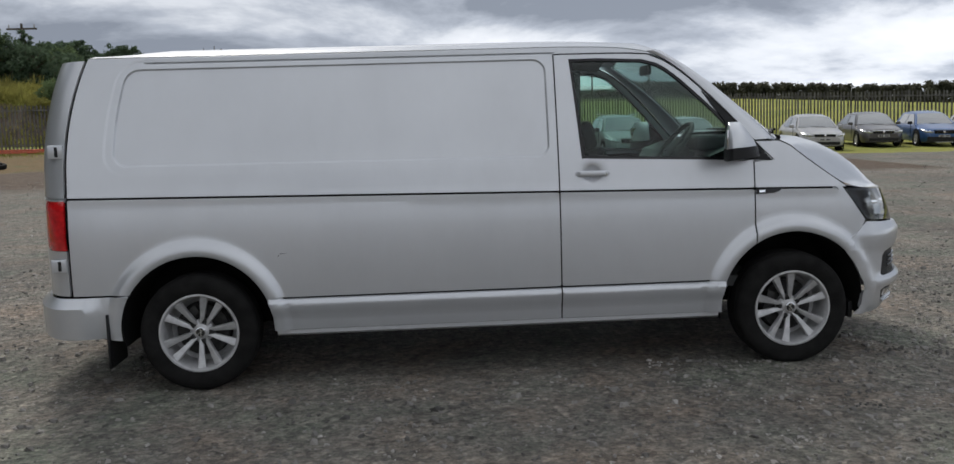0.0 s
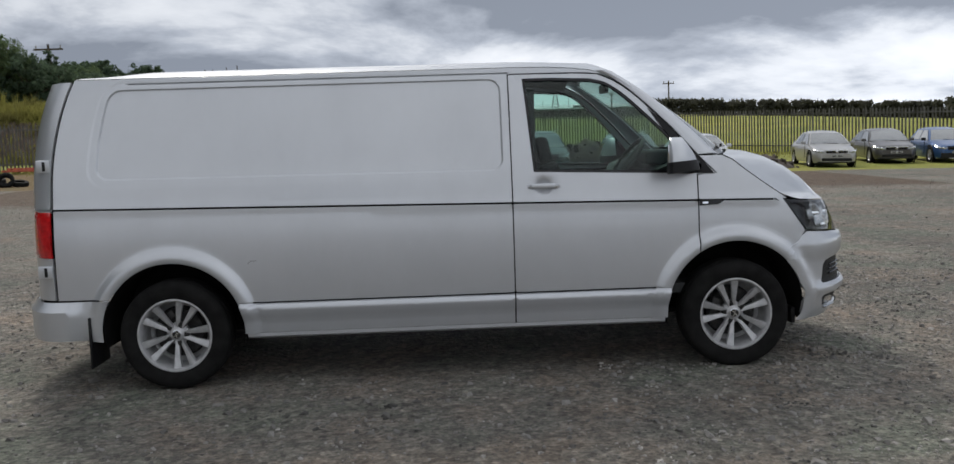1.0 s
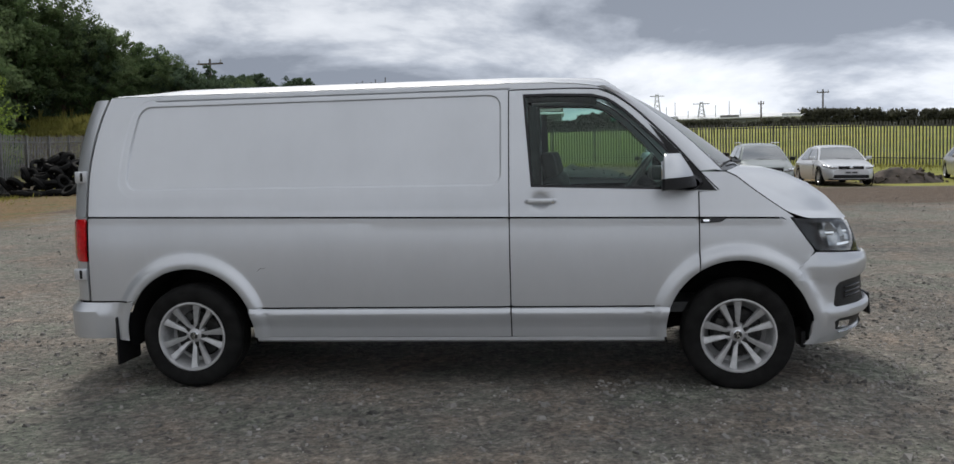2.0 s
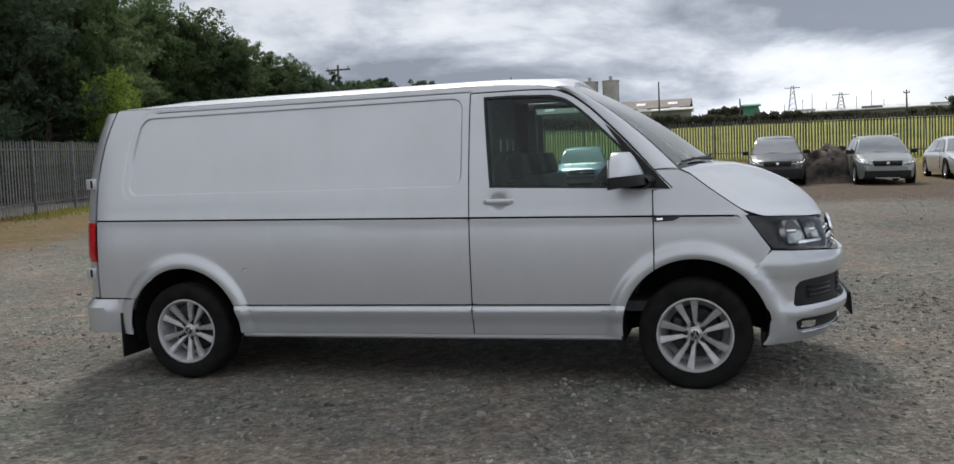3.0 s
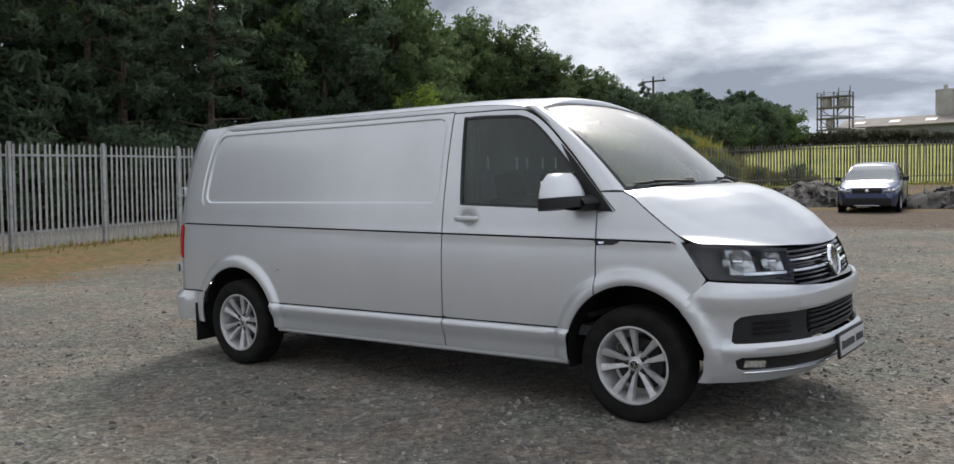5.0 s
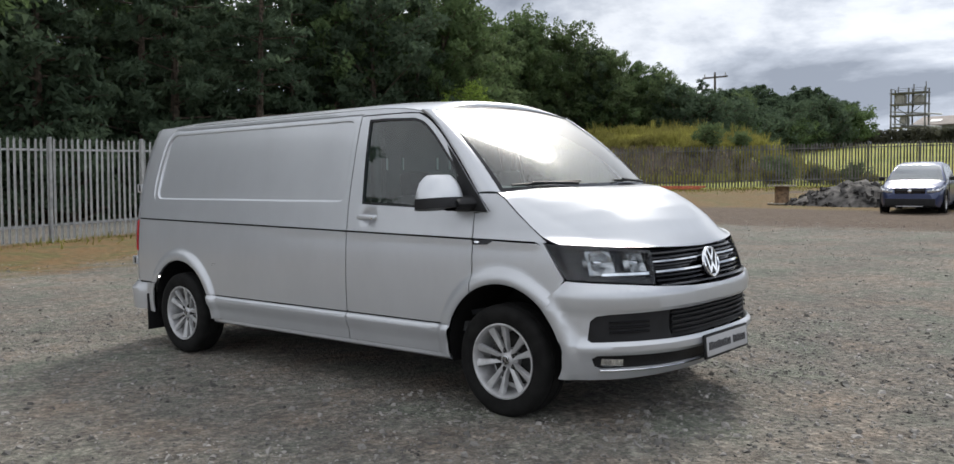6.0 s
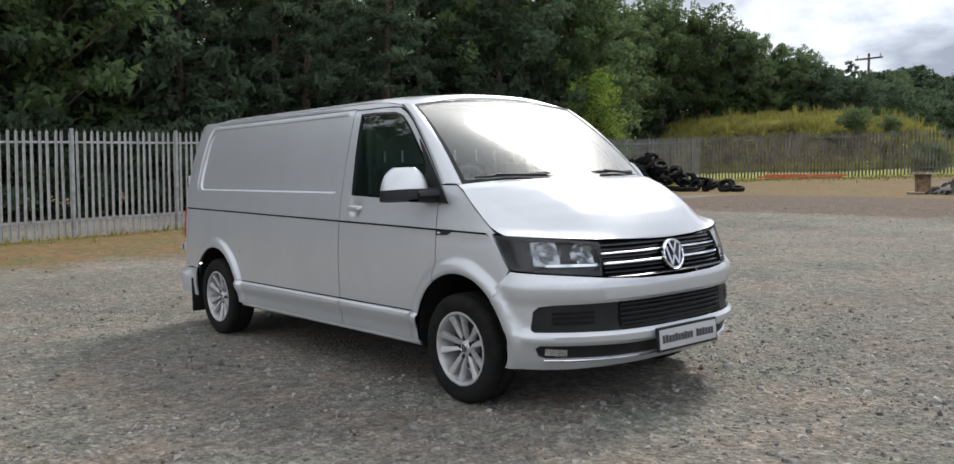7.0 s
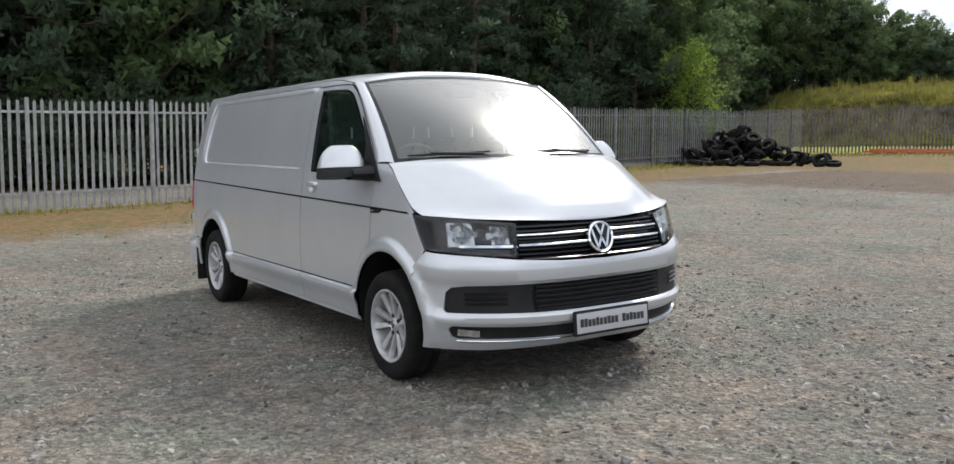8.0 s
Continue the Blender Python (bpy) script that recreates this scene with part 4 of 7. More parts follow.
# the pillar between glass and door
pill = bmesh.new()
door_line = curve([(2.600, 1.836), (2.655, 1.812), (2.72, 1.772), (2.81, 1.703), (2.905, 1.615), (3.01, 1.510), (3.10, 1.412), (3.19, 1.308)], 4)
rows = []
for i, t in enumerate(np.linspace(1, 0, 25)):
    inner = screen_edge(t, -1.0)
    k = np.interp(1 - t, np.linspace(0, 1, len(door_line)), np.arange(len(door_line)))
    a, f = int(k), k - int(k)
    q = door_line[a] if a >= len(door_line) - 1 else tuple(np.array(door_line[a]) * (1 - f) + np.array(door_line[a + 1]) * f)
    outer = body(q[0], q[1], 0.0)
    mid = inner.lerp(outer, 0.5) + Vector((0.012, -0.020, 0.008))
    rows.append([inner - Vector((0, 0, 0.012)), inner + Vector((0, -0.004, 0.004)), inner.lerp(mid, 0.5) + Vector((0.004, -0.004, 0.004)), mid, mid.lerp(outer, 0.5) + Vector((0, -0.006, 0.001)), outer, outer + Vector((-0.004, 0.02, -0.004))])
loft(rows, pill, flip=False)
for pk in (pill.copy(), mirrored(pill)):
    bmesh.ops.recalc_face_normals(pk, faces=pk.faces[:])
    part("a_pillar", pk, M["silver"], van)
pill.free()

# bonnet: lines from the glass foot to the nose edge
HP = [(3.525, 1.305), (3.66, 1.283), (3.81, 1.237), (3.96, 1.165), (4.07, 1.090), (4.14, 1.025), (4.185, 0.962)]


def nose_edge(y):
    """Front edge of the bonnet."""
    a = abs(y)
    z = 0.960 + 0.058 * (a / 0.875) ** 1.6
    q = body(s_of_y(a * 0.907 / 0.875), z)
    return Vector((q.x - 0.004, q.y if y < 0 else -q.y, z))


def bonnet_point(u, v):
    """u along from the glass (0) to the nose (1); v across from -1 to 1."""
    a = abs(v)
    k = np.interp(u, np.linspace(0, 1, len(HP)), np.arange(len(HP)))
    i, f = min(int(k), len(HP) - 2), k - min(int(k), len(HP) - 2)
    mid = Vector((HP[i][0] * (1 - f) + HP[i + 1][0] * f, 0, HP[i][1] * (1 - f) + HP[i + 1][1] * f))
    e = np.interp(u, np.linspace(0, 1, len(HOOD_EDGE)), np.arange(len(HOOD_EDGE)))
    j, g = min(int(e), len(HOOD_EDGE) - 2), e - min(int(e), len(HOOD_EDGE) - 2)
    s = HOOD_EDGE[j][0] * (1 - g) + HOOD_EDGE[j + 1][0] * g
    z = HOOD_EDGE[j][1] * (1 - g) + HOOD_EDGE[j + 1][1] * g
    out = body(s, z)
    tip = nose_edge(-0.875 * a)
    # x follows the curved nose near the front and the glass foot at the back
    x_mid, x_out = mid.x, out.x
    foot = 3.525 - 0.19 * a ** 2.4
    lead = x_mid + (x_out - x_mid) * (a ** (2.4 if u < 0.5 else 2.4 + 0.3 * (u - 0.5)))
    x = lead
    k0 = 0.70 - 0.24 * u
    fall = 0.09 * (a / k0) ** 2 if a < k0 else 0.09 + 0.91 * ((a - k0) / (1 - k0)) ** 1.12
    zz = mid.z + (z - mid.z) * fall
    # the raised middle falls off along a crease from the corner of the glass to the grille
    dome = math.sin(math.pi * min(1.0, 0.12 + 0.86 * u)) ** 0.6
    crease = 0.034 * dome * (1 - min(1.0, max(0.0, (a - k0) / 0.30)))
    if u > 0.85:
        k2 = (u - 0.85) / 0.15
        zz = zz * (1 - k2) + tip.z * k2
        x = x * (1 - k2) + tip.x * k2
    return Vector((x, out.y * a if v < 0 else -out.y * a, zz + crease))


us, vv = np.linspace(0, 1, 33), np.linspace(-1, 1, 97)
bon = loft([[bonnet_point(u, v * 0.997) for v in vv] for u in us])
bmesh.ops.recalc_face_normals(bon, faces=bon.faces[:])
part("bonnet", bon, M["silver"], van, sharp=60)


# ---------------------------------------------------------------- dark shell behind the panel joints, floor of the van
def build_shell():
    b = bmesh.new()
    zs = [0.33, 0.5, 0.7, 0.9, 1.1, 1.18]
    for sg in (-1, 1):
        for s0, s1 in ((-0.9, -0.44), (0.44, 2.96)):
            loft([[(lambda p: Vector((p.x, p.y * -sg, p.z)))(body(s, z, -0.022)) for z in zs] for s in np.linspace(s0, s1, 8)], b)
        loft([[(lambda p: Vector((p.x, p.y * -sg, p.z)))(body(s, z, -0.022)) for z in (0.82, 0.92, 1.0)] for s in np.linspace(-0.9, s_of_x(3.70), 14)], b)
        loft([[(lambda p: Vector((p.x, p.y * -sg, p.z)))(body(s, z, -0.022)) for z in np.linspace(1.18, 1.86, 8)] for s in np.linspace(-0.9, 2.1, 8)], b)
    box(1.55, 0, 0.33, 4.7, 1.0, 0.06, bm=b)
    box(1.7, 0, 0.33, 2.45, 1.78, 0.05, bm=b)
    box(0.0, 0, 0.30, 0.12, 1.3, 0.10, bm=b)
    box(3.4, 0, 0.30, 0.20, 1.3, 0.10, bm=b)
    box(3.90, 0, 0.60, 0.10, 1.1, 0.62, bm=b)
    part("underbody", b, M["liner"], van, "dark underbody")


build_shell()

# ---------------------------------------------------------------- wheels
def wheel_mesh():
    """Meshes of a wheel round its own axis y, outer face towards -y."""
    turn = Matrix.Rotation(radians(90), 4, "X")       # z -> -y
    tyre = lathe([(0.212, -0.085), (0.235, -0.100), (0.285, -0.106), (0.312, -0.098), (0.326, -0.082), (0.330, -0.050), (0.330, -0.042), (0.322, -0.040), (0.322, -0.034), (0.331, -0.032), (0.331, 0.032), (0.322, 0.034), (0.322, 0.040), (0.330, 0.042), (0.330, 0.050),
                  (0.326, 0.082), (0.312, 0.098), (0.285, 0.106), (0.235, 0.100), (0.212, 0.085)], 72, turn)
    bmesh.ops.recalc_face_normals(tyre, faces=tyre.faces[:])
    rim = lathe([(0.150, -0.08), (0.203, -0.085), (0.214, -0.078), (0.214, 0.080), (0.222, 0.090), (0.222, 0.098), (0.213, 0.099), (0.205, 0.090), (0.200, 0.066), (0.192, 0.03), (0.185, -0.04), (0.150, -0.06)], 72, turn)
    bmesh.ops.recalc_face_normals(rim, faces=rim.faces[:])
    spokes = bmesh.new()
    for i in range(5):
        for k in (-1, 1):
            m = turn @ Matrix.Rotation(radians(90 + 72 * i + k * 14.5), 4, "Z")
            # a bar from hub to rim, narrow at the hub, its ridge towards the outer side of the pair
            sec = [(0.040, 0.009, 0.050, 0.028, k * 0.004), (0.075, 0.012, 0.060, 0.030, k * 0.001), (0.13, 0.0165, 0.071, 0.030, 0.0), (0.175, 0.021, 0.079, 0.028, -k * 0.001), (0.206, 0.026, 0.085, 0.022, -k * 0.002)]
            rings = []
            for r, w, h, th, off in sec:
                prof = ((-w, -th), (-w * 0.96, -0.009), (-w * 0.25 + k * w * 0.45, 0.0), (w * 0.25 + k * w * 0.45, 0.0), (w * 0.96, -0.009), (w, -th))
                rings.append([spokes.verts.new(m @ Vector((r, off + yy, h + dz))) for yy, dz in prof])
            for p, q in zip(rings, rings[1:]):
                for j in range(6):
                    spokes.faces.new((p[j], p[(j + 1) % 6], q[(j + 1) % 6], q[j]))
    lathe([(0.0, 0.060), (0.028, 0.060), (0.034, 0.054), (0.040, 0.052), (0.050, 0.046), (0.066, 0.030), (0.068, 0.0)], 40, turn, spokes)
    bmesh.ops.recalc_face_normals(spokes, faces=spokes.faces[:])
    disc = lathe([(0.0, -0.005), (0.145, -0.005), (0.148, -0.010), (0.148, -0.03), (0.0, -0.03)], 40, turn)
    lathe([(0.0, -0.055), (0.19, -0.055)], 40, turn, disc)
    box(0.115, 0, 0.0, 0.05, 0.12, 0.05, 0.008, m=turn @ Matrix.Rotation(radians(150), 4, "Z"), bm=disc)
    bolts = lathe([(0.0, 0.058), (0.009, 0.058), (0.011, 0.053), (0.012, 0.050), (0.018, 0.0495), (0.019, 0.046), (0.019, 0.035)], 12, turn)
    cap = lathe([(0.0, 0.064), (0.024, 0.064), (0.028, 0.061), (0.029, 0.052)], 32, turn)
    ring = lathe([(0.022, 0.0635), (0.0235, 0.0665), (0.027, 0.0655), (0.028, 0.061)], 32, turn)
    for a0 in (60, 120, 240, 300):
        box(0.011, 0, 0.0655, 0.021, 0.0045, 0.003, m=turn @ Matrix.Rotation(radians(a0), 4, "Z"), bm=ring)
    return tyre, rim, spokes, disc, bolts, cap, ring


parts_w = wheel_mesh()
names_w = (("tyre", "rubber", "black rubber tyre"), ("rim", "alloy", ""), ("spokes", "alloy", "silver twin-spoke alloy face"), ("brake_disc", "dark_alloy", "dull brake disc"), ("wheel_bolt", "dark_alloy", ""), ("centre_cap", "dark_alloy", "dark centre cap with a bright ring"), ("cap_ring", "chrome", ""))
first = None
for x in (0.0, 3.4):
    for sg in (1, -1):
        hub = new("wheel")
        hub.parent = van
        hub.matrix_basis = Matrix.Translation((x, -0.832 * sg, 0.328)) @ (Matrix() if sg == 1 else Matrix.Rotation(math.pi, 4, "Z")) @ Matrix.Rotation(radians(-14 if x else 23), 4, "Y")
        tagged(hub, "alloy wheel with a dusty black tyre")
        for (nm, ma, lb), b in zip(names_w, parts_w):
            for k in range(5 if nm == "wheel_bolt" else 1):
                first = first or {}
                if nm not in first:
                    ob = part(nm, b, M[ma], hub, lb)
                    first[nm] = ob.data
                else:
                    ob = part_mesh(nm, first[nm], hub, lb)
                if nm == "wheel_bolt":
                    a = radians(90 + 72 * k)
                    ob.matrix_basis = Matrix.Translation((0.056 * math.cos(a), 0, 0.056 * math.sin(a)))


# ---------------------------------------------------------------- front face
def front_surf(w, z, d=0.0):
    """Nose surface over its whole width: w from the middle, right side negative."""
    p = body(S_END - abs(w), z, d)
    return Vector((p.x, p.y if w < 0 else -p.y, p.z))


def wy(y):
    """Distance along the nose from the middle to a given half width."""
    return math.copysign(S_END - s_of_y(abs(y)), y)


def wx(x, sg=-1):
    return sg * (S_END - s_of_x(x))


def flat(s, z):
    return 0.0


def both(right):
    """A polygon given on the right half, from the middle outwards and back, made whole."""
    return right + [(-w, z) for w, z in right[::-1]]


wa = wx(3.715)
arch_edge = [(wx(3.4 + 0.0 + ARCH_RAD * math.cos(radians(a))), ARCH_F[1] + ARCH_RAD * math.sin(radians(a))) for a in np.linspace(-8, 51, 10)]
bump_half = [(0.0, 0.275), (wy(-0.45), 0.270), (wy(-0.70), 0.262)] + [(wx(3.80), 0.268)] + arch_edge + [(wx(3.861), 0.822), (wy(-0.70), 0.797), (wy(-0.54), 0.780), (wy(-0.30), 0.765), (0.0, 0.758)]
bumper_poly = bump_half + [(-w, z) for w, z in bump_half[-2:0:-1]]
LOWER = [(wy(-0.840), 0.628), (wy(-0.862), 0.600), (wy(-0.872), 0.500), (wy(-0.862), 0.486), (wy(-0.45), 0.482), (0, 0.482)]
LOWER_TOP = [(0, 0.640), (wy(-0.45), 0.640), (wy(-0.78), 0.636)]
lower_poly = LOWER + [(-w, z) for w, z in LOWER[-2::-1]] + [(-w, z) for w, z in LOWER_TOP[::-1]] + LOWER_TOP[1:]
FOG = [(wy(-0.845), 0.412), (wy(-0.862), 0.395), (wy(-0.850), 0.345), (wy(-0.825), 0.330), (wy(-0.45), 0.322), (0, 0.322)]
FOG_TOP = [(0, 0.402), (wy(-0.45), 0.404)]
fog_poly = FOG + [(-w, z) for w, z in FOG[-2::-1]] + [(-w, z) for w, z in FOG_TOP[::-1]] + FOG_TOP[1:]
level = [[(w, z) for w in np.arange(-1.35, 1.36, 0.06)] for z in (0.285, 0.30, 0.425, 0.437, 0.462, 0.472, 0.65, 0.66, 0.72, 0.748)]


def bumper_lift(w, z):
    d = 0.016 * ease(0.40, 0.44, z) * (1 - ease(0.462, 0.480, z)) * 0.6
    d += 0.010 * ease(0.655, 0.675, z) * (1 - ease(0.74, 0.79, z))
    s = S_END - abs(w)
    x = 3.4 + np.interp(min(s - 3.4, F_ARC[-1]), F_ARC, FRONT[:, 0])
    r = math.hypot(x - ARCH_F[0], z - ARCH_F[1])
    if r < 0.56:
        d = max(d, 0.026 * (1 - ease(0.460, 0.522, r)) - 0.008 * (1 - ease(0.416, 0.43, r)))
    return d


bumper = part("front_bumper", panel(bumper_poly, level, [lower_poly, fog_poly], step=0.05, surf=front_surf, lift=bumper_lift, ret=0.03), M["silver"], van)
part("lower_grille", panel(lower_poly, gap=-0.004, ret=0, step=0.05, surf=front_surf, lift=lambda w, z: -0.016 - 0.03 * ease(wy(-0.46), wy(-0.44), -abs(w))), M["black"], bumper, "black lower grille")


def bar(z, w0, w1, h, d0, depth, n=40, rnd=0.3):
    """A slat along the nose between two places, of height h, standing d0 off the surface."""
    rows = []
    for i in range(n + 1):
        w = w0 + (w1 - w0) * i / n
        zz = z(w) if callable(z) else z
        rows.append([front_surf(w, zz - h / 2, d0 - depth), front_surf(w, zz - h / 2, d0 - rnd * h), front_surf(w, zz - h / 4, d0), front_surf(w, zz + h / 4, d0), front_surf(w, zz + h / 2, d0 - rnd * h), front_surf(w, zz + h / 2, d0 - depth)])
    b = loft(rows)
    bmesh.ops.recalc_face_normals(b, faces=b.faces[:])
    return b


for z in (0.512, 0.540, 0.568, 0.596, 0.620):
    part("slat", bar(z, wy(-0.45), wy(0.45), 0.013, -0.012, 0.03), M["black"], bumper)
for sg in (-1, 1):
    for z in (0.535, 0.562, 0.589):
        part("side_slat", bar(z, sg * abs(wy(0.60)), sg * abs(wy(0.79)), 0.012, -0.004, 0.012, 12), M["gloss_black"], bumper)
part("lip_insert", panel(fog_poly, gap=-0.003, ret=0, step=0.05, surf=front_surf, lift=lambda w, z: -0.014), M["black"], bumper, "black lower lip insert")
part("lip_strip", bar(lambda w: 0.318 + 0.012 * (abs(w) / 1.2) ** 3, wy(-0.83), wy(0.83), 0.012, 0.008, 0.02), M["chrome"], bumper, "bright strip along the lip")
for sg in (-1, 1):
    lamp = [(sg * abs(wy(0.825)), 0.392), (sg * abs(wy(0.828)), 0.356), (sg * abs(wy(0.735)), 0.348), (sg * abs(wy(0.735)), 0.384)]
    fog = part("fog_lamp", panel(lamp, gap=0, ret=0.01, step=0.02, surf=front_surf, lift=lambda w, z: -0.008), M["chrome"], bumper, "small fog lamp in the lip")
    part("fog_lens", panel(lamp, gap=-0.002, ret=0.006, step=0.03, surf=front_surf, lift=lambda w, z: 0.002), M["clear"], fog)

# upper grille between the headlamps
GR = [(wy(-0.50), 0.968), (wy(-0.535), 0.782), (wy(-0.30), 0.768), (0, 0.761)]
gr_poly = GR + [(-w, z) for w, z in GR[-2::-1]] + [(0, 0.955)]
part("radiator_grille", panel(gr_poly, gap=0.0, ret=0.0, step=0.05, surf=front_surf, lift=lambda w, z: -0.045), M["gloss_black"], van, "black radiator grille")
for z, h, ma in ((0.948, 0.016, "gloss_black"), (0.925, 0.012, "gloss_black"), (0.905, 0.013, "chrome"), (0.885, 0.010, "gloss_black"), (0.850, 0.018, "chrome"), (0.825, 0.012, "gloss_black"), (0.800, 0.014, "gloss_black"), (0.776, 0.014, "gloss_black")):
    part("grille_bar", bar(z, wy(-0.515), wy(0.515), h, -0.008 if ma == "chrome" else -0.014, 0.035), M[ma], van, "bright grille bar" if ma == "chrome" else "")
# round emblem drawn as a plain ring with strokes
bx, bz = nose(0.868) + 0.006, 0.868
mt = Matrix.Translation((bx, 0, bz)) @ Matrix.Rotation(radians(90 - 12), 4, "Y") @ Matrix.Rotation(radians(90), 4, "Z")
em = lathe([(0.074, -0.004), (0.076, 0.008), (0.083, 0.012), (0.090, 0.008), (0.092, -0.004)], 48, mt)
emblem = part("emblem", em, M["chrome"], van, "round chrome emblem")
for p, q in (((-0.030, 0.070), (0.0, 0.012)), ((0.030, 0.070), (0.0, 0.012)), ((-0.062, 0.045), (-0.030, -0.062)), ((0.062, 0.045), (0.030, -0.062)), ((-0.030, -0.062), (0.0, -0.004)), ((0.030, -0.062), (0.0, -0.004))):
    a, c = Vector((*p, 0.004)), Vector((*q, 0.004))
    d = c - a
    part("stroke", box(0, 0, 0, d.length + 0.008, 0.014, 0.012, m=mt @ Matrix.Translation((a + c) / 2) @ Matrix.Rotation(math.atan2(d.y, d.x), 4, "Z")), M["chrome"], emblem)
part("emblem_back", lathe([(0.0, -0.002), (0.08, -0.002), (0.08, -0.012)], 40, mt), M["gloss_black"], emblem)

# headlamps
for sg in (-1, 1):
    hl = [(sg * abs(wy(0.505)), 0.970), (sg * abs(wy(0.70)), 0.995), (sg * abs(wx(3.785)), 1.019), (sg * abs(wx(3.757)), 1.018), (sg * abs(wx(3.818)), 0.905), (sg * abs(wx(3.864)), 0.828), (sg * abs(wy(0.70)), 0.800), (sg * abs(wy(0.54)), 0.784)]
    lamp = part("headlamp", panel(hl, gap=0.003, ret=0, step=0.04, surf=front_surf, lift=lambda w, z: -0.075), M["gloss_black"], van, "clear headlamp with a black surround")
    rimh = shrink(hl, 0.016)
    part("lamp_frame", panel(hl, holes=[rimh], gap=0.002, ret=0.08, step=0.04, surf=front_surf, lift=lambda w, z: -0.001), M["gloss_black"], lamp)
    part("lamp_cover", panel(hl, gap=0.003, ret=0, step=0.04, surf=front_surf, lift=lambda w, z: 0.001), M["clear"], lamp, "clear lamp cover")
    for yc, zc, rw, rh in ((0.790, 0.912, 0.080, 0.066), (0.605, 0.905, 0.052, 0.050)):
        wc = sg * abs(wy(yc))
        ref = [(wc - rw, zc - rh), (wc + rw, zc - rh * 1.0), (wc + rw * 0.95, zc + rh), (wc - rw * 0.95, zc + rh)]
        part("reflector", panel(ref, gap=0, ret=0.03, step=0.015, surf=front_surf,
             lift=lambda w, z, wc=wc, zc=zc, rw=rw: -0.030 - 0.045 * max(0.0, 1 - ((w - wc) / rw) ** 2 - ((z - zc) / 0.06) ** 2)), M["reflector"], lamp, "bright lamp reflector")
        c0 = front_surf(wc, zc, -0.045)
        part("bulb_shield", tube(c0 - Vector((0.03, 0, 0)), c0 + Vector((0.02, 0, 0)), 0.017, 0.013, 16), M["chrome"], lamp)
    strip = [(sg * abs(wy(0.52)), 0.838), (sg * abs(wy(0.80)), 0.842), (sg * abs(wy(0.79)), 0.856), (sg * abs(wy(0.54)), 0.852)]
    part("daylight_strip", panel(strip, gap=0, ret=0.01, step=0.03, surf=front_surf, lift=lambda w, z: -0.018), M["chrome"], lamp, "pale daylight strip")

# number plate holder with the dealer's plate
px = nose(0.41) + 0.034
pm = Matrix.Translation((px, 0.005, 0.402)) @ Matrix.Rotation(radians(-4), 4, "Y")
holder = part("plate_holder", box(0, 0, 0, 0.016, 0.545, 0.142, 0.006, m=pm), M["black"], van, "black plate holder")
part("dealer_plate", box(0.010, 0, 0, 0.004, 0.515, 0.112, 0.0015, m=pm), M["plate"], holder, "white plate with dark lettering")
letters = bmesh.new()
yb = -0.232
for h in (1.0, 1.0, 0.7, 0.7, 1.0, 0.7, 0.7, 0.9, 0.7, 0.7, 0, 1.0, 0.7, 0.9, 0.7, 0.7, 0.7):
    if h:
        box(0.0125, yb + 0.008, -0.022 + 0.023 * (0.55 + 0.45 * h), 0.002, 0.0225, 0.046 * (0.55 + 0.45 * h), m=pm, bm=letters)
    yb += 0.0275
tagged(part("lettering", letters, M["ink"], holder), "dark bars of lettering", kind="stuff")

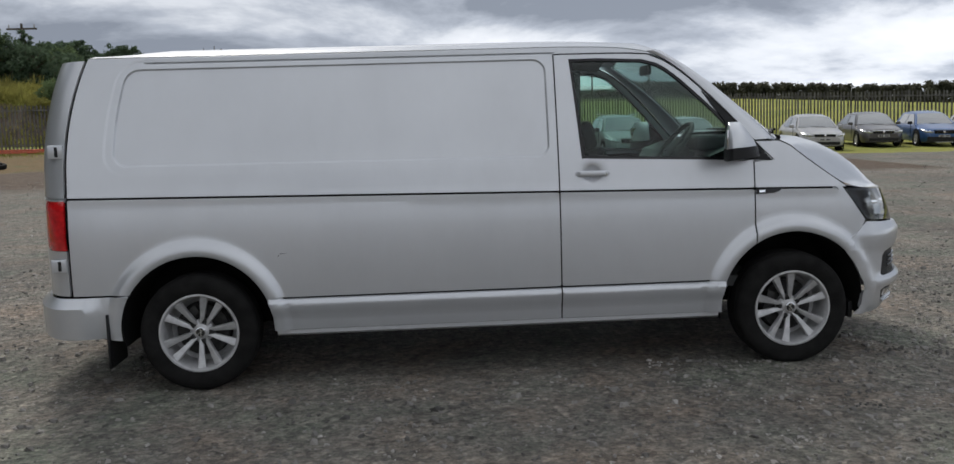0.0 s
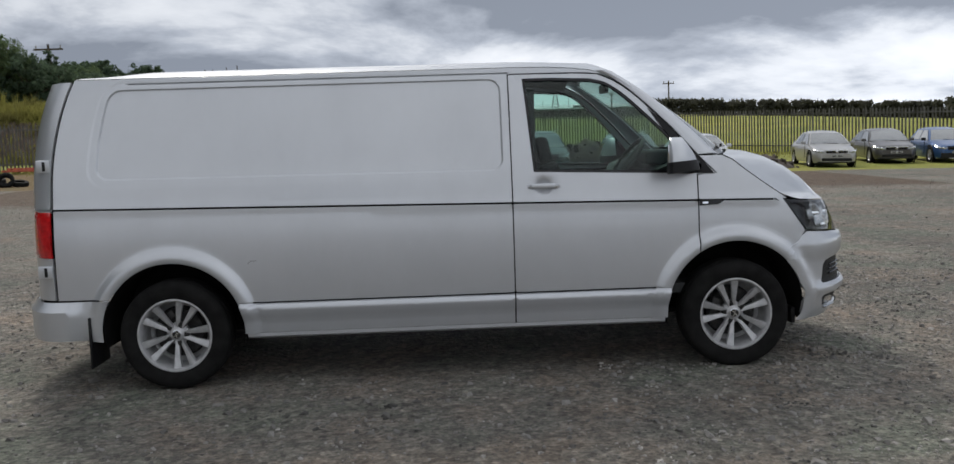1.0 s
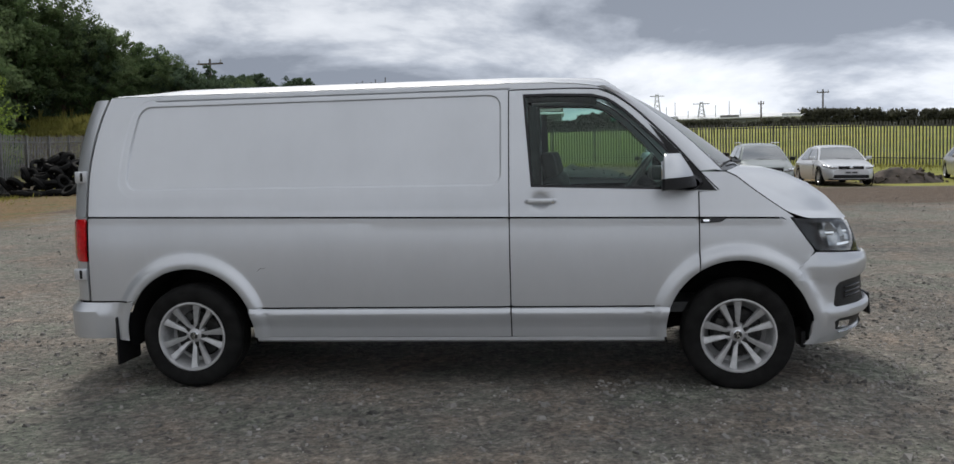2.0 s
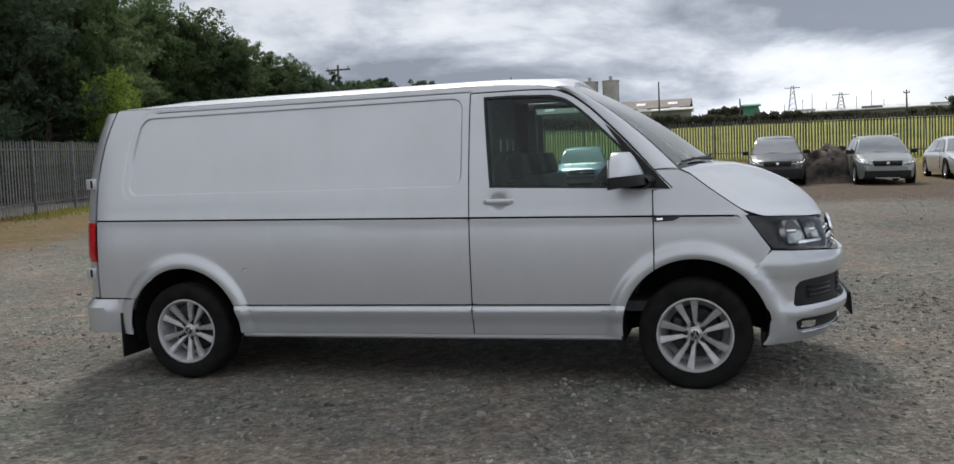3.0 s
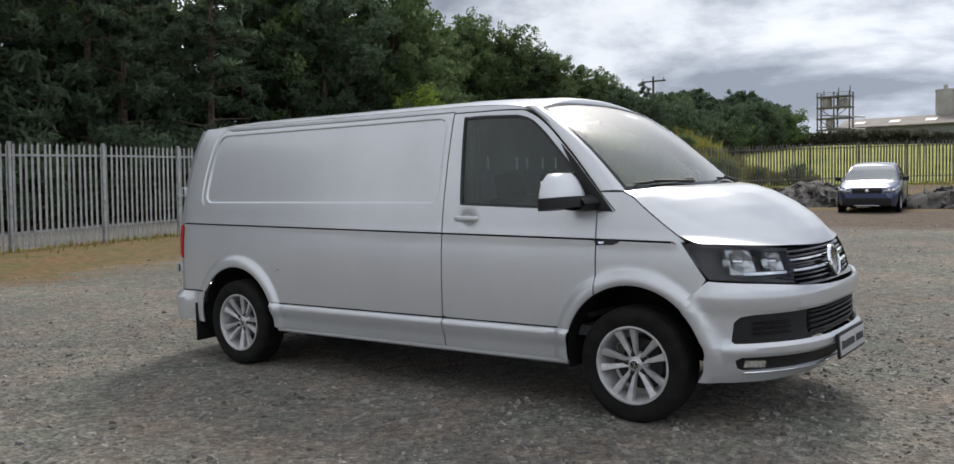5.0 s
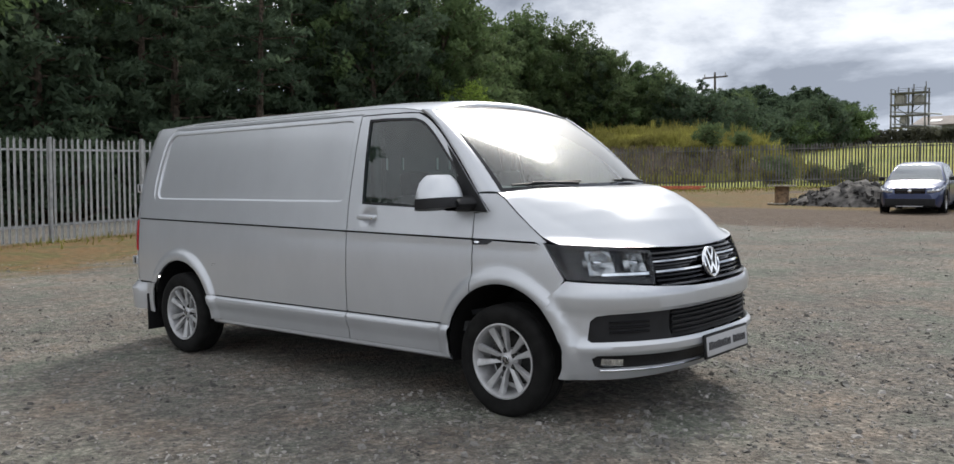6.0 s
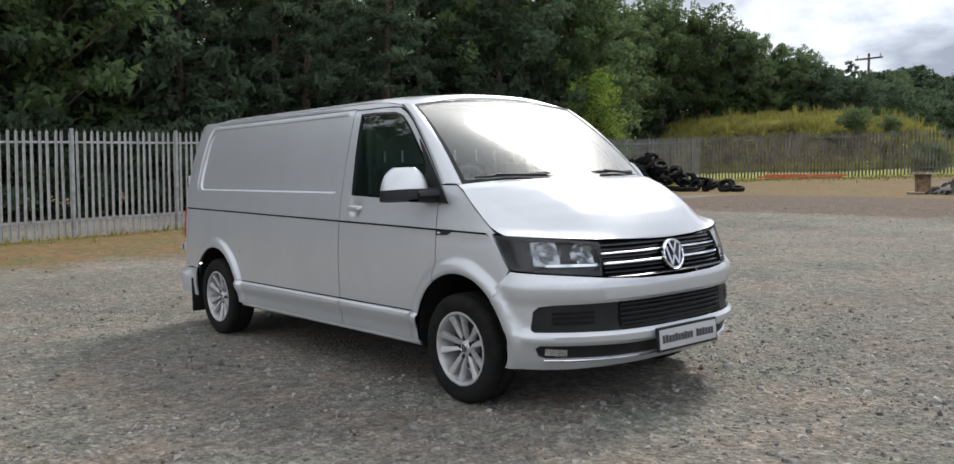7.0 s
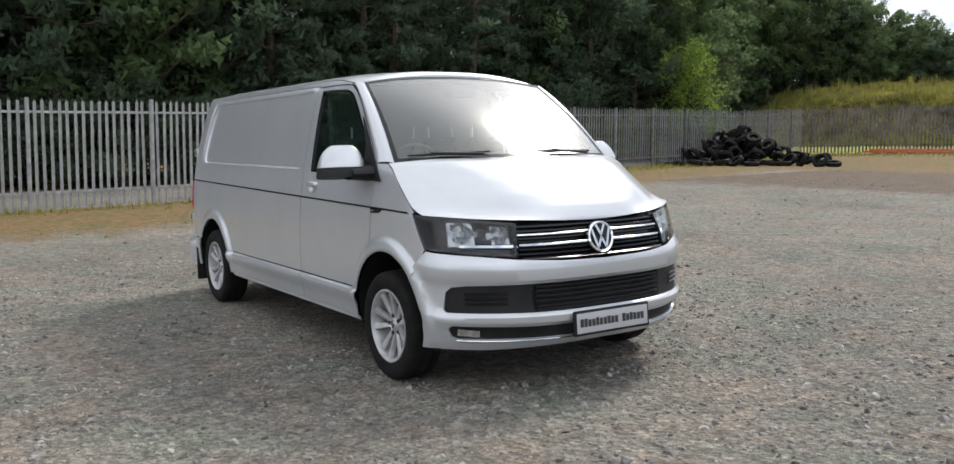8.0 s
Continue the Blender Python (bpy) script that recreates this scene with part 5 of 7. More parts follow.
# ---------------------------------------------------------------- handles, mirrors, wipers, flaps, small trim
for sg in (1, -1):
    fl = Matrix.Diagonal((1, sg, 1, 1))
    y0 = -(half_width(1.142) + 0.018)

    def place(b):
        bmesh.ops.transform(b, matrix=fl, verts=b.verts[:])
        bmesh.ops.recalc_face_normals(b, faces=b.faces[:])
        return b

    b = loft([[Vector((x, y0 + 0.012 * (2 * u - 1) ** 2 + 0.006 * math.cos(a) - (0.002 if 0.1 < u < 0.9 else -0.010), 1.147 + (0.014 + 0.003 * math.sin(math.pi * u)) * math.sin(a))) for a in np.linspace(0, 2 * math.pi, 13)] for u, x in [(i / 16, 2.143 + 0.198 * i / 16) for i in range(17)]])
    part("door_handle", place(b), M["silver"], van, "silver pull handle")
    part("lock_barrel", place(tube((2.318, y0 + 0.004, 1.141), (2.318, y0 - 0.010, 1.141), 0.007, 0.007, 12)), M["chrome"], van)
    # mirror: body cap and black lower shell on an arm
    mir = new("wing_mirror")
    mir.parent = van
    tagged(mir, "silver-capped door mirror on a black base")

    def shell(z0, z1, grow=0.0):
        rows = []
        for i in range(13):
            t = i / 12
            z = z0 + (z1 - z0) * t
            k = (z - 1.215) / 0.205
            f = math.sqrt(max(0.0, 1 - max(0.0, (k - 0.10) / 0.92) ** 2.6)) * (1 - 0.10 * max(0, 0.4 - k))
            w, dpt = 0.132 * f + grow, 0.098
            cx, cy = 3.012, -1.035 + 0.02 * k
            ring = []
            for j in range(25):
                a = 2 * math.pi * j / 24
                ca, sa = math.cos(a), math.sin(a)
                reach = (dpt * (1.42 - 0.82 * max(0.0, k) ** 1.3) if ca > 0 else dpt * 0.55 * (1 - 0.15 * max(0.0, k))) * (0.30 + 0.70 * f)
                ring.append(Vector((cx + (reach + grow) * math.copysign(abs(ca) ** 0.75, ca) + 0.035 * sa, cy + w * math.copysign(abs(sa) ** 0.80, sa), z + 0.012 * ca * (1 - k))))
            rows.append(ring)
        q = loft(rows)
        q.verts.ensure_lookup_table()
        q.faces.new([v for v in q.verts[:24]][::-1])
        q.faces.new([v for v in q.verts[-25:-1]])
        return q

    part("mirror_cap", place(shell(1.276, 1.414)), M["silver"], mir, "silver mirror cap")
    part("mirror_shell", place(shell(1.212, 1.275, 0.003)), M["black"], mir, "black lower mirror shell")
    part("mirror_glass", place(box(0, 0, 0, 0.006, 0.14, 0.11, 0.0025, m=Matrix.Translation((2.968, -1.046, 1.318)) @ Matrix.Rotation(-0.31, 4, "Z"))), M["chrome"], mir, "mirror glass")
    part("mirror_arm", place(loft([[Vector((3.085 + 0.085 * math.cos(a) + 0.04 * (1 - t), -0.86 - 0.15 * t, 1.240 + 0.040 * math.sin(a) * (1 + 0.3 * (1 - t)))) for a in np.linspace(0, 2 * math.pi, 15)] for t in (0, 0.3, 0.7, 1.0)])), M["black"], mir, "black mirror arm")
    # side repeater trim on the wing
    tr = [(3.184, 1.030), (3.340, 1.030), (3.318, 1.014), (3.29, 1.003), (3.184, 0.999)]
    b = panel(tr, gap=0, ret=0.01, lift=lambda s, z: 0.006, step=0.03)
    if sg == -1:
        b2 = mirrored(b); b.free(); b = b2
    trim = part("wing_trim", b, M["gloss_black"], van, "black wing trim with a chrome mark")
    b = panel([(3.200, 1.021), (3.236, 1.021), (3.233, 1.010), (3.200, 1.009)], gap=0, ret=0.004, lift=lambda s, z: 0.009, step=0.02)
    if sg == -1:
        b2 = mirrored(b); b.free(); b = b2
    part("trim_mark", b, M["chrome"], trim)
    # mud flap behind the rear wheel
    part("mud_flap", place(box(-0.488, -0.822, 0.305, 0.014, 0.275, 0.31, 0.006)), M["black"], van, "black rubber mud flap")
    part("flap_front", place(box(3.79, -0.76, 0.285, 0.03, 0.16, 0.10, 0.012)), M["black"], van, "black air deflector")
    # hinges of the rear doors
    for z in (1.36, 0.735):
        p = body(-0.735, z, 0.008)
        h = part("hinge", place(box(p.x, p.y, p.z, 0.085, 0.03, 0.075, 0.008)), M["silver"], van, "rear door hinge")
        part("hinge_knuckle", place(box(p.x + 0.005, p.y - 0.014, p.z, 0.018, 0.008, 0.055, 0.003)), M["black"], h)
    # sill step under the door
    part("sill", place(loft([[Vector((x, -(0.885 + dy), z)) for dy, z in ((-0.08, 0.29), (0.0, 0.286), (0.016, 0.298), (0.016, 0.320))] for x in np.linspace(0.43, 2.97, 14)])), M["silver"], van)

# wipers at the foot of the screen
for y0, y1 in ((-0.30, -0.02), (0.55, 0.30)):
    w = part("wiper", tube(screen_edge(0.035, y0 / 0.81) + Vector((0.03, 0, 0.012)), screen_edge(0.05, (y0 - 0.32) / 0.81) + Vector((0.02, 0, 0.02)), 0.010, 0.007, 8), M["black"], van, "black windscreen wiper")
    part("wiper_blade", tube(screen_edge(0.055, (y0 + 0.06) / 0.81) + Vector((0.012, 0, 0.012)), screen_edge(0.05, max(-0.97, (y0 - 0.44) / 0.81)) + Vector((0.012, 0, 0.012)), 0.007, 0.007, 6), M["black"], w)
# cowl under the glass
part("scuttle", loft([[screen_edge(0.0, y) + o for y in yy_] for o in (Vector((-0.05, 0, -0.005)), Vector((0.012, 0, -0.012)), Vector((0.03, 0, -0.03)))]), M["black"], van, "black scuttle panel")

# ---------------------------------------------------------------- cab interior
bk = bmesh.new()
for dx in (-0.015, 0.015):
    loft([[Vector((1.98 + dx, k * (half_width(z) - 0.05), z)) for k in (-1, 0, 1)] for z in np.linspace(0.4, 1.86, 12)], bk)
part("bulkhead", bk, M["bulk"], van, "grey steel bulkhead")
part("dashboard", loft([[Vector((x, y, z)) for y in np.linspace(-0.78, 0.78, 15)] for x, z in ((3.50, 1.26), (3.35, 1.285), (3.10, 1.27), (2.96, 1.22), (2.90, 1.12), (2.95, 0.85), (3.05, 0.55))]), M["trim_in"], van, "dark grey dashboard")
part("cab_floor", box(2.6, 0, 0.48, 1.3, 1.6, 0.06), M["trim_in"], van)
part("headlining", loft([[roof_point(x, v) - Vector((0, 0, 0.05)) for v in np.linspace(-0.97, 0.97, 15)] for x in (2.0, 2.2, 2.4, 2.6)], flip=True), M["bulk"], van)
def seat(y):
    st = new("cab_seat")
    st.parent = van
    tagged(st, "dark fabric cab seat")
    part("cushion", box(2.60, y, 0.83, 0.50, 0.48, 0.15, 0.05, 3), M["fabric"], st)
    part("seat_base", box(2.60, y, 0.63, 0.42, 0.42, 0.28, 0.01), M["trim_in"], st)
    part("backrest", box(0, 0, 0.20, 0.13, 0.47, 0.42, 0.05, 3, m=Matrix.Translation((2.40, y, 0.88)) @ Matrix.Rotation(radians(-14), 4, "Y")), M["fabric"], st)
    part("headrest", box(0, 0, 0.49, 0.09, 0.27, 0.17, 0.04, 3, m=Matrix.Translation((2.40, y, 0.88)) @ Matrix.Rotation(radians(-14), 4, "Y")), M["fabric"], st)
for y in (-0.46, 0.10, 0.52):
    seat(y)
sm = Matrix.Translation((2.83, -0.46, 1.265)) @ Matrix.Rotation(radians(-52), 4, "Y")
sw = part("steering_wheel", lathe([(0.178 + 0.014 * math.cos(a), 0.014 * math.sin(a)) for a in np.linspace(0, 2 * math.pi, 11)[:-1]], 40, sm, close=True), M["trim_in"], van, "dark steering wheel")
b = box(0, 0, -0.01, 0.16, 0.13, 0.03, 0.012, m=sm)
box(0, 0, -0.01, 0.05, 0.34, 0.015, m=sm, bm=b); box(0.09, 0, -0.01, 0.17, 0.04, 0.015, m=sm, bm=b)
part("wheel_boss", b, M["trim_in"], sw)
part("steering_column", tube((2.85, -0.46, 1.25), (3.15, -0.46, 1.02), 0.05, 0.06, 14), M["trim_in"], van)
part("interior_mirror", box(2.78, 0.0, 1.76, 0.03, 0.22, 0.065, 0.012), M["black"], van, "black interior mirror")
# white bars stand in for daylight coming through the bulkhead slots
for y in (-0.48, -0.325, 0.03, 0.165, 0.374, 0.56):
    part("slot_daylight", box(2.0, y, 1.503, 0.012, 0.013, 0.085), M["white_sheet"], van, "bulkhead slot with its daylight drawn as a white bar")
for y in (-0.70, 0.70):
    part("belt_pillar", box(2.13, y, 1.45, 0.07, 0.05, 0.66, 0.015, m=Matrix()), M["bulk"], van, "grey door pillar trim")
    part("seat_belt", box(2.195, y * 0.985, 1.42, 0.045, 0.006, 0.62), M["trim_in"], van)
part("instrument_hood", box(3.02, -0.46, 1.29, 0.20, 0.34, 0.09, 0.03, 3), M["trim_in"], van)

scuff = loft([[body(0.458 + 0.05 * t, 0.742 + 0.028 * t + 0.008 * math.sin(5 * t) + k, 0.0015) for k in (0.0, 0.004 * (1 - 0.6 * t))] for t in np.linspace(0, 1, 7)])
bmesh.ops.recalc_face_normals(scuff, faces=scuff.faces[:])
part("scuff", scuff, M["ink"], van, "short dark scuff on the paint")
part("aerial", tube((-0.02, 0.30, 1.955), (-0.05, 0.30, 1.995), 0.012, 0.006, 8), M["black"], van, "stub roof aerial")


# ---------------------------------------------------------------- palisade fences
def pale_mesh(h, name, material, w=0.068):
    """One W-section pale with a pointed, splayed head."""
    prof = [(-w / 2, 0.0), (-w * 0.30, -0.012), (-w * 0.13, 0.006), (0, 0.010), (w * 0.13, 0.006), (w * 0.30, -0.012), (w / 2, 0.0)]
    verts, faces = [], []
    tops = [h - 0.10, h - 0.045, h - 0.085, h, h - 0.085, h - 0.045, h - 0.10]
    for th in (0.0, 0.004):
        for (x, y) in prof:
            verts.append((x, y - th, 0.0))
        for (x, y), z in zip(prof, tops):
            verts.append((x, y - th, z))
    n = 7
    for i in range(n - 1):
        faces.append((i + 1, i, n + i, n + i + 1))
        faces.append((2 * n + i, 2 * n + i + 1, 3 * n + i + 1, 3 * n + i))
        faces.append((n + i, 3 * n + i, 3 * n + i + 1, n + i + 1))
    return mesh_of(name, verts, faces, material, smooth=False)


def along(line, step):
    """Points spaced along a polyline, with the direction there."""
    out, left = [], 0.0
    for (x0, y0), (x1, y1) in zip(line, line[1:]):
        ln = math.hypot(x1 - x0, y1 - y0)
        d = left
        while d < ln:
            out.append((x0 + (x1 - x0) * d / ln, y0 + (y1 - y0) * d / ln, math.atan2(y1 - y0, x1 - x0)))
            d += step
        left = d - ln
    return out


def rail_bm(line, h, off=0.035, size=0.05):
    b = bmesh.new()
    pts = along(line, 2.75)
    pts.append((*line[-1], pts[-1][2]))
    for (x0, y0, a), (x1, y1, _) in zip(pts, pts[1:]):
        nx, ny = math.sin(a) * off, -math.cos(a) * off
        p, q = Vector((x0 + nx, y0 + ny, land(x0, y0) + h)), Vector((x1 + nx, y1 + ny, land(x1, y1) + h))
        d = q - p
        m = Matrix.Translation((p + q) / 2) @ d.to_track_quat("X", "Z").to_matrix().to_4x4()
        box(0, 0, 0, d.length, 0.006, size, m=m, bm=b)
        box(0, -0.02, -size / 2, d.length, 0.04, 0.006, m=m, bm=b)
    return b


def post_bm(h):
    b = box(0, 0.05, h / 2, 0.076, 0.008, h)
    box(0, 0.10, h / 2, 0.076, 0.008, h, bm=b)
    box(0, 0.075, h / 2, 0.006, 0.05, h, bm=b)
    return b


def fence(name, line, material, h, label, single, wide=0.068):
    f = empty(name, Matrix(), label, "fence", kind="structure")
    side = -1 if name == "fence_west" else 1
    for z in (0.42, h - 0.30):
        part("rail", rail_bm(line, z, off=0.035 * side), material, f)
    pm = None
    for x, y, a in along(line, 2.75):
        if pm is None:
            p = part("post", post_bm(h + 0.02), material, f)
            pm = p.data
        else:
            p = part_mesh("post", pm, f)
        p.matrix_basis = Matrix.Translation((x, y, land(x, y) - 0.02)) @ Matrix.Rotation(a + (math.pi if side < 0 else 0), 4, "Z")
    pale = pale_mesh(h - 0.06, "pale", material, wide)
    rng = random.Random(5)
    if single:
        for x, y, a in along(line, 0.172):
            p = part_mesh("pale", pale, f)
            p.matrix_basis = Matrix.Translation((x, y, land(x, y) + 0.06 + rng.uniform(-0.012, 0.012))) @ Matrix.Rotation(a, 4, "Z") @ Matrix.Rotation(rng.gauss(0, 0.006), 4, "Y")
    else:
        vs, fs = [], []
        base = [Vector(v.co) for v in pale.vertices]
        polys = [tuple(p.vertices) for p in pale.polygons]
        for x, y, a in along(line, 0.172):
            m = Matrix.Translation((x, y, land(x, y) + 0.06 + rng.uniform(-0.015, 0.015))) @ Matrix.Rotation(a, 4, "Z") @ Matrix.Rotation(rng.gauss(0, 0.008), 4, "Y")
            k = len(vs)
            vs += [m @ v for v in base]
            fs += [tuple(k + i for i in q) for q in polys]
        ob = part_mesh("pales", mesh_of("pales", vs, fs, material, smooth=False), f)
        tagged(ob, kind="stuff")


# ---------------------------------------------------------------- trees
def leaf_cloud(rng, clumps, leaf, per, name, material, squash=0.75, slim=0.42):
    """Pointed leaves gathered in clumps: (centre, radius) each."""
    n = len(clumps) * per
    c = np.repeat(np.array([p for p, r in clumps]), per, 0)
    r = np.repeat(np.array([r for p, r in clumps]), per)[:, None]
    d = rng.normal(size=(n, 3))
    d /= np.linalg.norm(d, axis=1)[:, None]
    d[:, 2] *= squash
    p = c + d * r * rng.uniform(0.35, 1.0, (n, 1))
    u = rng.normal(size=(n, 3)); u /= np.linalg.norm(u, axis=1)[:, None]
    w = rng.normal(size=(n, 3)); w -= u * np.sum(u * w, 1)[:, None]; w /= np.linalg.norm(w, axis=1)[:, None]
    s = leaf * rng.uniform(0.6, 1.3, (n, 1))
    verts = np.stack([p - u * s, p + u * s * 0.6 - w * s * slim, p + u * s * 0.6 + w * s * slim], 1).reshape(-1, 3)
    faces = np.arange(n * 3).reshape(-1, 3)
    me = bpy.data.meshes.new(name)
    me.from_pydata(verts.tolist(), [], faces.tolist())
    me.materials.append(material)
    return me


def limb(b, p, q, r0, r1):
    tube(p, q, r0, r1, 6, b)


def tree(seed, h, width, kind, material, leaf=0.165):
    """A tree as (trunk with limbs, crown) meshes."""
    rng = np.random.default_rng(seed)
    b = bmesh.new()
    clumps = []
    lean = rng.normal(0, 0.02, 2)
    top = lambda z: Vector((lean[0] * z, lean[1] * z, z))
    steps = 7
    for i in range(steps):
        z0, z1 = h * 0.93 * i / steps, h * 0.93 * (i + 1) / steps
        limb(b, top(z0), top(z1), h * 0.016 * (1 - z0 / h) + 0.02, h * 0.016 * (1 - z1 / h) + 0.015)
    low = 0.08 if kind != "broad" else 0.16
    for i in range(46 if kind != "bush" else 30):
        f = low + (0.97 - low) * (i + rng.uniform(0, 1)) / (46 if kind != "bush" else 30)
        a = i * 2.4 + rng.uniform(-0.5, 0.5)
        if kind == "pine":
            ln = width * 0.5 * (1 - f) ** 0.75 * rng.uniform(0.7, 1.15) + 0.25
            rise = -0.10 * ln
        else:
            ln = width * 0.5 * math.sqrt(max(0.03, 1 - ((f - 0.45) / 0.56) ** 2)) * rng.uniform(0.55, 1.12)
            rise = 0.35 * ln
        p = top(h * f)
        q = p + Vector((math.cos(a) * ln, math.sin(a) * ln, rise))
        limb(b, p - Vector((0, 0, 0.2 * ln)), q, 0.035 * (1 - f) + 0.02, 0.012)
        k = max(2, int(ln / 0.45))
        for j in range(k):
            t = (j + 1) / k
            c = p.lerp(q, t) + Vector(rng.normal(0, 0.16, 3))
            clumps.append((tuple(c), (0.42 if kind == "pine" else 0.55) * rng.uniform(0.7, 1.25) * (0.8 if kind == "bush" else 1)))
    me = leaf_cloud(rng, clumps, leaf, 52, "crown", material, 0.55 if kind == "pine" else 0.8, 0.26 if kind == "pine" else 0.45)
    return b, me


def plant(kinds, places, label, category, name, group):
    """Trees at places, sharing the meshes of a few kinds."""
    made = {}
    for x, y, k, sc, rot in places:
        if k not in made:
            b, crown = kinds[k]
            t = empty(name, Matrix.Translation((x, y, land(x, y) - 0.1)) @ Matrix.Rotation(rot, 4, "Z") @ Matrix.Diagonal((sc, sc, sc, 1)), label, category, group)
            part("trunk", b, M["bark"], t)
            part_mesh("crown", crown, t)
            made[k] = t
        else:
            copy_thing(made[k], Matrix.Translation((x, y, land(x, y) - 0.1)) @ Matrix.Rotation(rot, 4, "Z") @ Matrix.Diagonal((sc / made[k].scale[0],) * 3 + (1,)))


def woods():
    rng = random.Random(11)
    kinds, HT = {}, {}
    for i in range(4):
        HT["p%d" % i], HT["b%d" % i] = 11.0 + i * 0.5, 9.6 + i * 0.5
        kinds["p%d" % i] = tree(20 + i, 11.0 + i * 0.5, 5.4, "pine", M["leaf_dark"], 0.21)
    for i in range(4):
        kinds["b%d" % i] = tree(40 + i, 9.6 + i * 0.5, 6.4, "broad", M["leaf_mid"] if i % 2 else M["leaf_dark"])
    for i in range(3):
        HT["m%d" % i] = 9.8 + i * 0.6
        kinds["m%d" % i] = tree(60 + i, 9.8 + i * 0.6, 6.2, "broad", M["leaf_far"])
    places = []
    for row, (dx, gap, last) in enumerate(((0.0, 3.0, 75), (3.4, 3.2, 70), (7.0, 3.6, 62), (11.0, 4.2, 50))):
        y = -22.0
        while y < last:
            x = -27.0 - 0.018 * max(0, y) - dx + rng.uniform(-0.9, 0.9) - 9.0 * math.exp(-((y - 48) / 11) ** 4)
            k = rng.choice(("p0", "p1", "p2", "p3", "p1", "b0", "b1", "b2", "b3") if y < 34 else ("m0", "m1", "m2", "b1", "p0", "p1", "p2"))
            tall = float(np.interp(y, [15, 36, 42, 50, 56, 60, 64, 70, 75], [14.8, 13.8, 14.6, 15.2, 14.4, 11.8, 10.7, 9.9, 10.6]))
            places.append((x, y + rng.uniform(-0.7, 0.7), k, (tall * rng.uniform(0.84, 1.06) - land(x, y)) / HT[k], rng.uniform(0, 6.28)))
            y += gap * rng.uniform(0.8, 1.2)
    # the wood closes round behind the mound
    for k2 in range(34):
        u = (k2 % 17) / 16
        y = 35 + 29 * u + rng.uniform(-0.6, 0.6)
        x = -30.5 - 7.0 * math.sin(math.pi * u) - 4.0 * (k2 // 17) + rng.uniform(-0.8, 0.8)
        k = rng.choice(("m0", "m1", "m2", "b1", "p0", "p3", "p1"))
        places.append((x, y, k, (float(np.interp(y, [35, 42, 50, 56, 64], [12.4, 13.8, 15.0, 13.8, 10.7])) * rng.uniform(0.9, 1.06) - land(x, y)) / HT[k], rng.uniform(0, 6.28)))
    for k2 in range(12):
        y = 57.0 + 1.3 * k2 + rng.uniform(-0.5, 0.5)
        x = -33.5 - 3.0 * (k2 % 2) + rng.uniform(-0.6, 0.6)
        k = rng.choice(("b0", "b1", "b2", "b3"))
        places.append((x, y, k, (float(np.interp(y, [57, 63, 72], [13.2, 12.3, 11.0])) * rng.uniform(0.92, 1.03) - land(x, y)) / HT[k], rng.uniform(0, 6.28)))
    plant(kinds, places, "dark green tree in a dense wood behind the fence", "tree", "tree", "woodland trees")
    far = []
    for i in range(30):
        y = 66 + i * 1.22
        fx = -30.5 + rng.uniform(-3, 2)
        far.append((fx, y, rng.choice(("b0", "b1", "b2", "b3")), (float(np.interp(y, [66, 71, 76, 90, 110, 118], [9.9, 9.9, 10.9, 11.5, 12.2, 11.6])) * rng.uniform(0.92, 1.06) - land(fx, y)) / 9.6, rng.uniform(0, 6.28)))
    kinds2 = {k: tree(70 + i, 9.0 + i * 0.4, 8.4, "broad", M["leaf_dark"], 0.25) for i, k in enumerate(("b0", "b1", "b2", "b3"))}
    plant(kinds2, far, "mid-green tree of a far belt of woodland", "tree", "tree", "far woodland belt")
    birch = {"a": tree(91, 6.0, 3.1, "broad", M["leaf_light"], 0.10)}
    plant(birch, [(-25.0, 31.4, "a", 1.0, 0.4)], "small light green birch standing before the wood", "tree", "tree", "")
    # scrub under the trees
    kb = {"s%d" % i: tree(110 + i, 2.6 + 0.3 * i, 3.4, "bush", M["leaf_dark"] if i else M["leaf_mid"], 0.13) for i in range(3)}
    bushes = []
    y = -20.0
    while y < 70:
        bushes.append((-24.6 - 0.018 * max(0, y) + rng.uniform(-0.8, 0.8) - 12.0 * math.exp(-((y - 48) / 11) ** 4), y, rng.choice(("s0", "s1", "s2")), rng.uniform(0.7, 1.15), rng.uniform(0, 6.28)))
        y += rng.uniform(1.6, 2.6)
    for i in range(19):
        bushes.append((-27.5 + rng.uniform(-1, 1), 61 + i * 2.0, rng.choice(("s0", "s1", "s2")), rng.uniform(1.1, 1.7), rng.uniform(0, 6.28)))
    plant(kb, bushes, "dark leafy shrub at the foot of the wood", "shrub", "shrub", "woodland edge shrubs")
    # low bushes on the mound and along the field side of the fence
    km = {"g": tree(131, 1.7, 2.6, "bush", M["leaf_far"], 0.11), "y": tree(132, 1.5, 2.4, "bush", M["scrub"], 0.11)}
    low = []
    for i in range(13):
        u = i / 12
        x, y = -22.0 + 12.0 * u + rng.uniform(-1.0, 1.0), 50.5 + rng.uniform(-1.5, 3.0) - 2.5 * u
        low.append((x, max(y, north_line(x) + 1.2), "y" if rng.random() < 0.6 else "g", rng.uniform(0.4, 0.8), rng.uniform(0, 6.28)))
    plant(km, low, "low weedy bush on the earth mound", "bush", "bush", "mound bushes")


